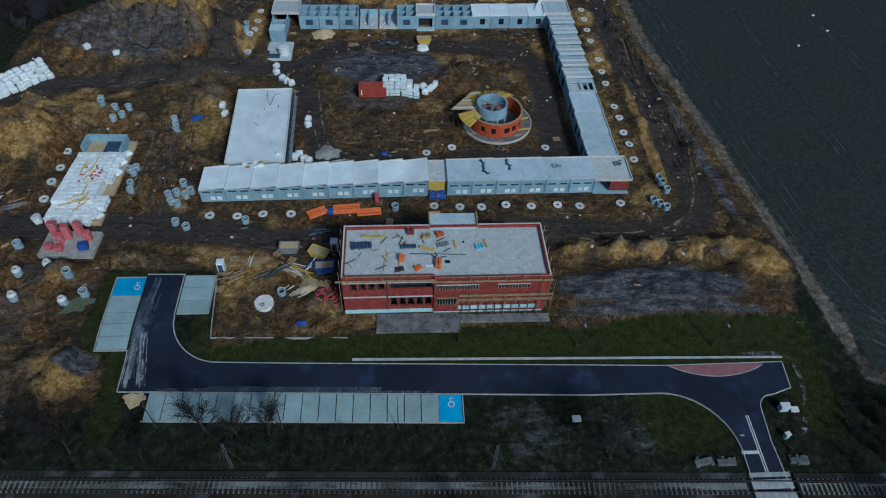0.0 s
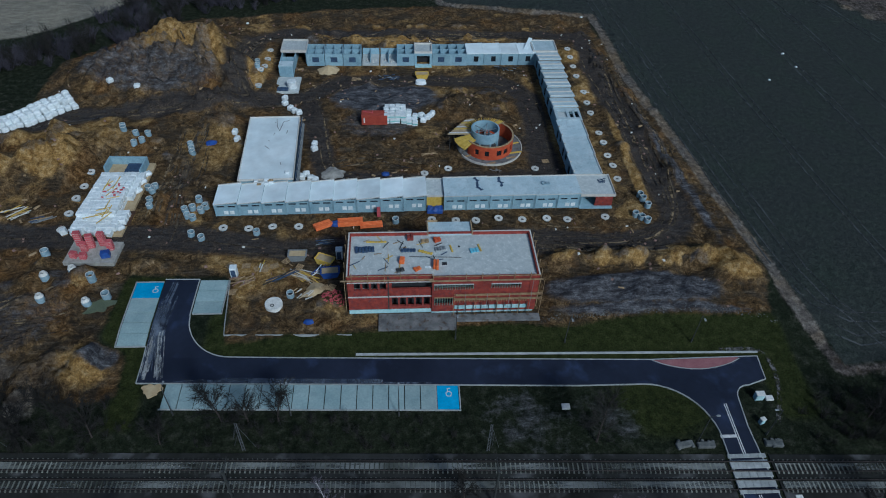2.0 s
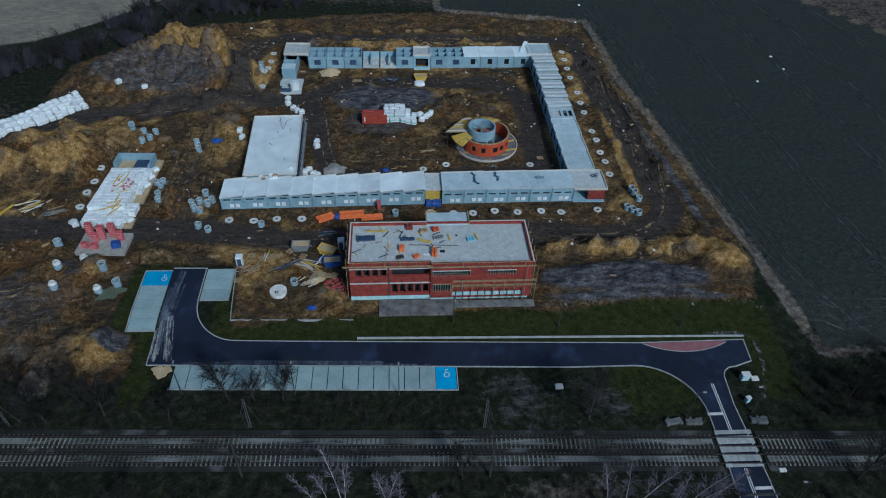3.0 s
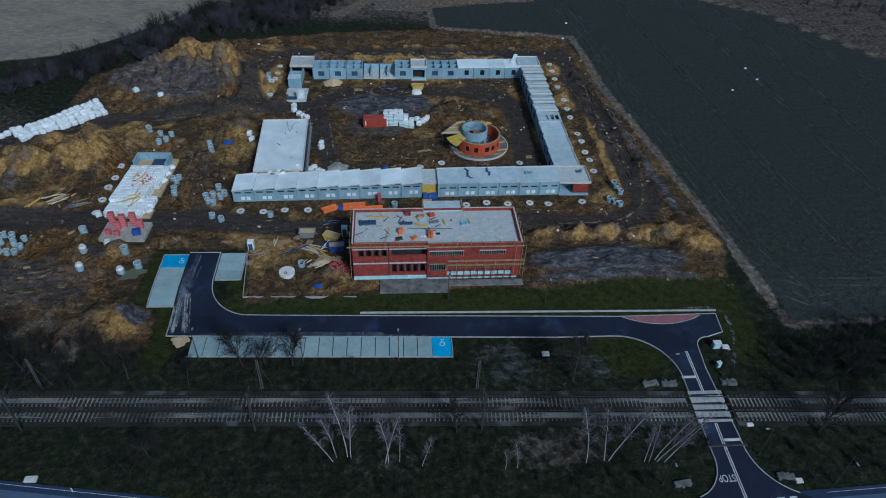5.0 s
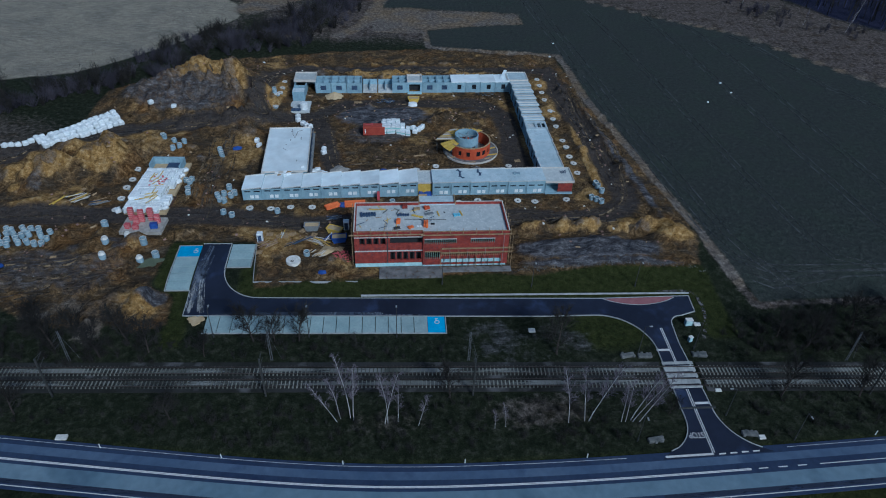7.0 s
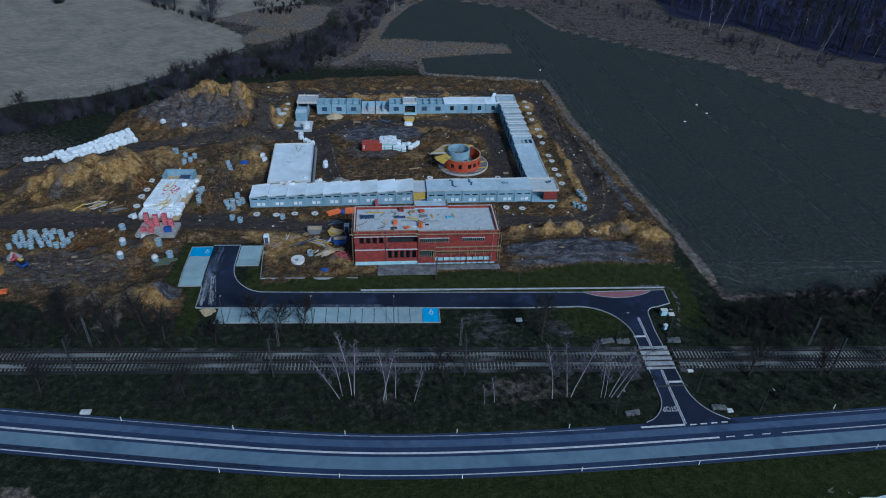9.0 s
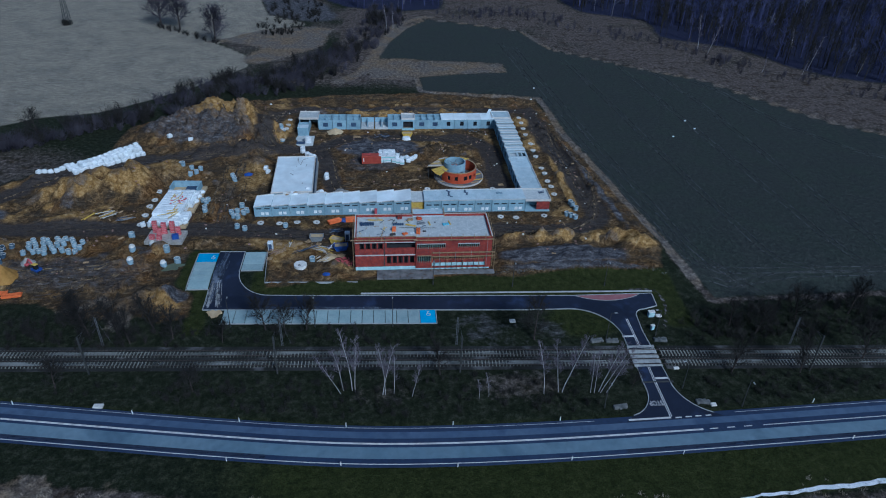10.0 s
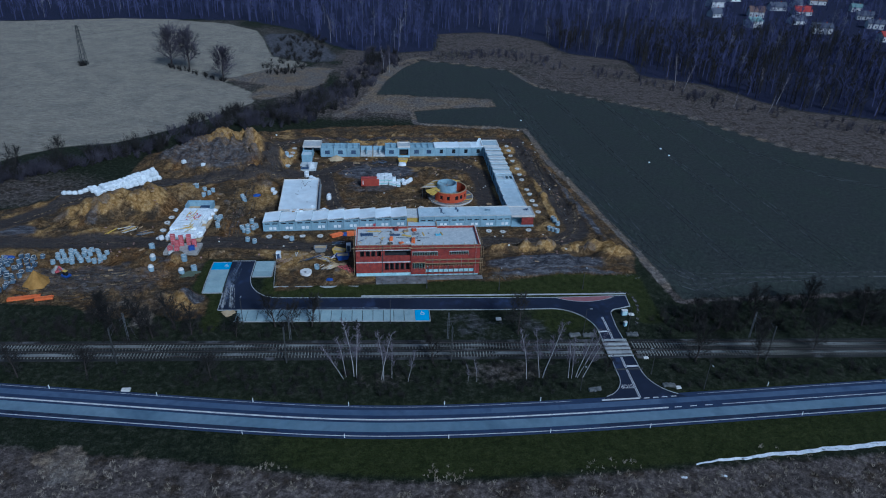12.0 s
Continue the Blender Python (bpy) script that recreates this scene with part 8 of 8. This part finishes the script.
def east_scrub():
    x, y = rng.uniform(66, 190), rng.uniform(38, 58)
    return None if y > 50 + 0.06 * (x - 66) else (x, y, rng.uniform(0.5, 1.3))


def west_scrub():
    x, y = rng.uniform(-112, -46), rng.uniform(40, 50)
    return x, y, rng.uniform(0.4, 1.1)


many("scrub", "dark bare scrub beside the field", "brush", [brush(k, 18, 3.0, 1.4) for k in (4, 5, 6)], scatter(330, east_scrub) + scatter(110, west_scrub), M_TWIG)

BELT = ((-230, 92), (-170, 112), (-130, 133), (-116, 142), (-84, 166), (-66, 194), (-45, 200), (-33, 220), (-18, 248), (-3, 305), (0, 330))


def belt():
    k = rng.randint(0, len(BELT) - 1)
    f = rng.uniform(0, 1)
    x, y = BELT[k][0] + (BELT[k + 1][0] - BELT[k][0]) * f, BELT[k][1] + (BELT[k + 1][1] - BELT[k][1]) * f
    w = 5 if k < 4 else 10
    return x + rng.uniform(-w, w), y + rng.uniform(-w, w), rng.uniform(0.6, 1.5)


shrubs = [brush(k, 26, 3.6, 3.0, 0.045) for k in (7, 8, 9)]
many("belt_thicket", "near-black bare thicket in the belt behind the site", "thicket", [brush(k, 30, 5.0, 2.6, 0.06) for k in (17, 18, 19)], scatter(150, belt) + [(-56 + rng.uniform(-8, 8), 281 + rng.uniform(-4, 4), 0.5, 0.3 * k) for k in range(24)], M_TWIG)
many("tree_belt", "dark belt of bare shrubs and trees behind the site", "tree belt", shrubs, scatter(500, belt), M_BELT)
many("field_thicket", "dark thicket round the lone field trees", "thicket", shrubs, [(-119 + 1.5 * k + rng.uniform(-2, 2), 293 - 1.25 * k + rng.uniform(-2, 2), rng.uniform(0.5, 0.9), rng.uniform(0, 6)) for k in range(26)] + [(-52 + rng.uniform(-16, 14), 330 + rng.uniform(-40, 50), rng.uniform(0.5, 1.1), 0.1 * k) for k in range(90)], M_TWIG)


def simple_tree(seed, h, r=0.09):
    rg = np.random.RandomState(seed)
    V, F = [], []
    top = np.array([rg.uniform(-1, 1), rg.uniform(-1, 1), h])
    limb(V, F, np.array([0, 0, -0.3]), top, r * 2, r * 0.6)
    for _ in range(13):
        f = rg.uniform(0.3, 1.0)
        az = rg.uniform(0, 6.28)
        s = top * f
        e = np.array([math.cos(az), math.sin(az), rg.uniform(0.5, 1.5)]) * h * 0.2 * (1.35 - f)
        limb(V, F, s, s + e, r * 0.8, r * 0.4)
        for q in (0.5, 0.85):
            limb(V, F, s + e * q, s + e * q + (rg.uniform(-1, 1, 3) + (0, 0, 0.4)) * h * 0.1, r * 0.55, r * 0.3)
    return V, F


TOWN = [(215, 455), (260, 395), (330, 385), (520, 330), (620, 480), (480, 640), (300, 600)]


def wood():
    x, y = rng.uniform(-420, 640), rng.uniform(190, 740)
    q = np.array([x]), np.array([y])
    if inside(*q, WOOD)[0] < 0 or (inside(*q, TOWN)[0] > 0 and rng.rand() < 0.5):
        return None
    return x, y, rng.uniform(0.6, 1.25)


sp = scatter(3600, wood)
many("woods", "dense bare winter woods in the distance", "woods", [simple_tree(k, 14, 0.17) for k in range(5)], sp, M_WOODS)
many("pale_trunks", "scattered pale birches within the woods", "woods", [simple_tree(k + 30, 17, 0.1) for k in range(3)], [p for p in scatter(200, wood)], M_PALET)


def deep_wood():
    x, y = rng.uniform(115, 330), rng.uniform(170, 420)
    return None if inside(np.array([x]), np.array([y]), WOOD)[0] < 0 else (x, y, rng.uniform(0.55, 0.95))


many("thick_woods", "dark thick bare woods behind the reed belt", "woods", [simple_tree(k + 60, 14, 0.16) for k in range(4)], scatter(1100, deep_wood), M_TWIG)


def fringe():
    k = rng.rand()
    pts = ((30, 325), (80, 335), (100, 300), (150, 262), (170, 225), (230, 175))
    i = rng.randint(0, len(pts) - 1)
    x, y = pts[i][0] + (pts[i + 1][0] - pts[i][0]) * k, pts[i][1] + (pts[i + 1][1] - pts[i][1]) * k
    return x + rng.uniform(-9, 9), y + rng.uniform(-9, 9), rng.uniform(0.5, 1.2)


many("wood_fringe", "bare bushes along the far edge of the field", "brush", [brush(k, 14, 4.0, 1.6, 0.05) for k in (14, 15, 16)], scatter(170, fringe), M_BELT)


# dead grass and reed tufts in the near meadow
def tuft(seed):
    rg = np.random.RandomState(seed)
    V, F = [], []
    for _ in range(9):
        az = rg.uniform(0, 6.28)
        b = np.array([rg.uniform(-0.4, 0.4), rg.uniform(-0.4, 0.4), -0.1])
        limb(V, F, b, b + np.array([math.cos(az) * rg.uniform(0.2, 0.7), math.sin(az) * rg.uniform(0.2, 0.7), rg.uniform(0.5, 1.1)]), 0.06, 0.01)
    return V, F


def meadow():
    x, y = rng.uniform(-100, 120), rng.uniform(-32, 6)
    return None if y > float(road_y(x)) - 15 + 3 * math.sin(x * 0.2) or rng.rand() > 0.35 + 0.6 * noise.noise(Vector((x * 0.06, y * 0.1, 0))) + 0.3 else (x, y, rng.uniform(0.35, 0.85))


many("dead_reeds", "pale dead reeds and grass tufts in the meadow", "reeds", [tuft(k) for k in range(4)], scatter(3600, meadow), M_REED)

# ---- far away: the pylon and the village ----
py = thing("power_pylon", -163.4, 293.3, gz(-163.4, 293.3), "grey lattice power pylon in the stubble field", "pylon")
bm = bmesh.new()
HP = 21.0
for sx in (-1, 1):
    for sy in (-1, 1):
        beam(bm, (sx * 1.5, sy * 1.5, -0.5), (sx * 0.4, sy * 0.4, HP), 0.2)
for k in range(9):
    f, g = k / 9, (k + 1) / 9
    wa, wb = 1.5 - 1.1 * f, 1.5 - 1.1 * g
    for sy in (-1, 1):
        beam(bm, (-wa, sy * wa, HP * f), (wb, sy * wb, HP * g), 0.13)
        beam(bm, (sy * wa, -wa, HP * f), (sy * wb, wb, HP * g), 0.13)
part("tower", bm, M_STEEL, py)
for z, w in ((18.5, 3.2), (20.5, 2.2)):
    bm = bmesh.new()
    beam(bm, (-w, 0, z), (w, 0, z), 0.2)
    part("crossarm", bm, M_STEEL, py)
many("pylon_scrub", "dark scrub round the pylon foot", "brush", shrubs, [(-163.4 + rng.uniform(-2.5, 2.5), 293.3 + rng.uniform(-2, 2), 0.8, 0.4) for _ in range(9)], M_TWIG)

M_RENDER = surface("pale_house_render", (0.35, 0.37, 0.39), (0.6, 0.61, 0.62), 0.3, 0.9, 0.1)
ROOFS = (surface("red_tiles", (0.25, 0.03, 0.03), (0.36, 0.06, 0.05), 0.6), surface("dark_slates", (0.06, 0.07, 0.1), (0.1, 0.11, 0.14), 0.5), surface("green_metal_roof", (0.13, 0.22, 0.22), (0.2, 0.3, 0.29), 0.4), surface("brown_tiles", (0.12, 0.08, 0.07), (0.18, 0.12, 0.1), 0.6))


def house(x, y, w, d, h, rise, roof, rz, label):
    t = thing("house", x, y, gz(x, y), label, "house", "village houses", rz=rz)
    bm = bmesh.new()
    box(bm, -w / 2, w / 2, -d / 2, d / 2, -0.3, h)
    for sx in (-1, 1):
        vs = [bm.verts.new((sx * w / 2, -d / 2, h)), bm.verts.new((sx * w / 2, d / 2, h)), bm.verts.new((sx * w / 2, 0, h + rise))]
        bm.faces.new(vs)
    part("wall", bm, M_RENDER, t)
    for s in (-1, 1):
        bm = bmesh.new()
        k = d / 2 + 0.5
        q = [bm.verts.new(p) for p in ((-w / 2 - 0.5, s * k, h - rise * 0.5 / (d / 2)), (w / 2 + 0.5, s * k, h - rise * 0.5 / (d / 2)), (w / 2 + 0.5, 0, h + rise + 0.05), (-w / 2 - 0.5, 0, h + rise + 0.05))]
        f = bm.faces.new(q)
        r = bmesh.ops.extrude_face_region(bm, geom=[f])
        for v in r["geom"]:
            if isinstance(v, bmesh.types.BMVert):
                v.co.z += 0.25
        part("roof", bm, roof, t)
    bm = bmesh.new()
    box(bm, w * 0.2, w * 0.2 + 0.8, 0.3, 1.1, h + rise * 0.4, h + rise + 1.0)
    part("chimney", bm, M_BRICK, t, "brick chimney")
    for i in range(3):
        bm = bmesh.new()
        a = -w / 2 + 1.2 + i * (w - 2.4) / 2
        box(bm, a - 0.5, a + 0.5, -d / 2 - 0.05, -d / 2 - 0.002, 1.0, 2.4)
        part("window", bm, M_GLASS, t, "dark window")


for i, (x, y) in enumerate(((348, 470), (382, 520), (300, 452), (408, 455), (330, 505), (372, 545), (430, 500), (402, 562), (290, 500), (452, 545), (345, 430), (440, 590), (318, 560), (475, 505), (420, 415), (380, 400), (465, 450), (355, 600))):
    house(x, y, random.uniform(9, 16), random.uniform(8, 11), random.uniform(3.2, 5.5), random.uniform(2.0, 4.0), ROOFS[(1, 0, 2, 1, 3, 1, 1)[i % 7] if i != 8 else 1], random.uniform(-25, 25),
          ("village house with a dark slate roof", "village house with a red tiled roof", "village house with a pale green metal roof", "village house with a dark slate roof", "village house with a brown tiled roof", "village house with a dark slate roof", "village house with a dark slate roof")[i % 7])
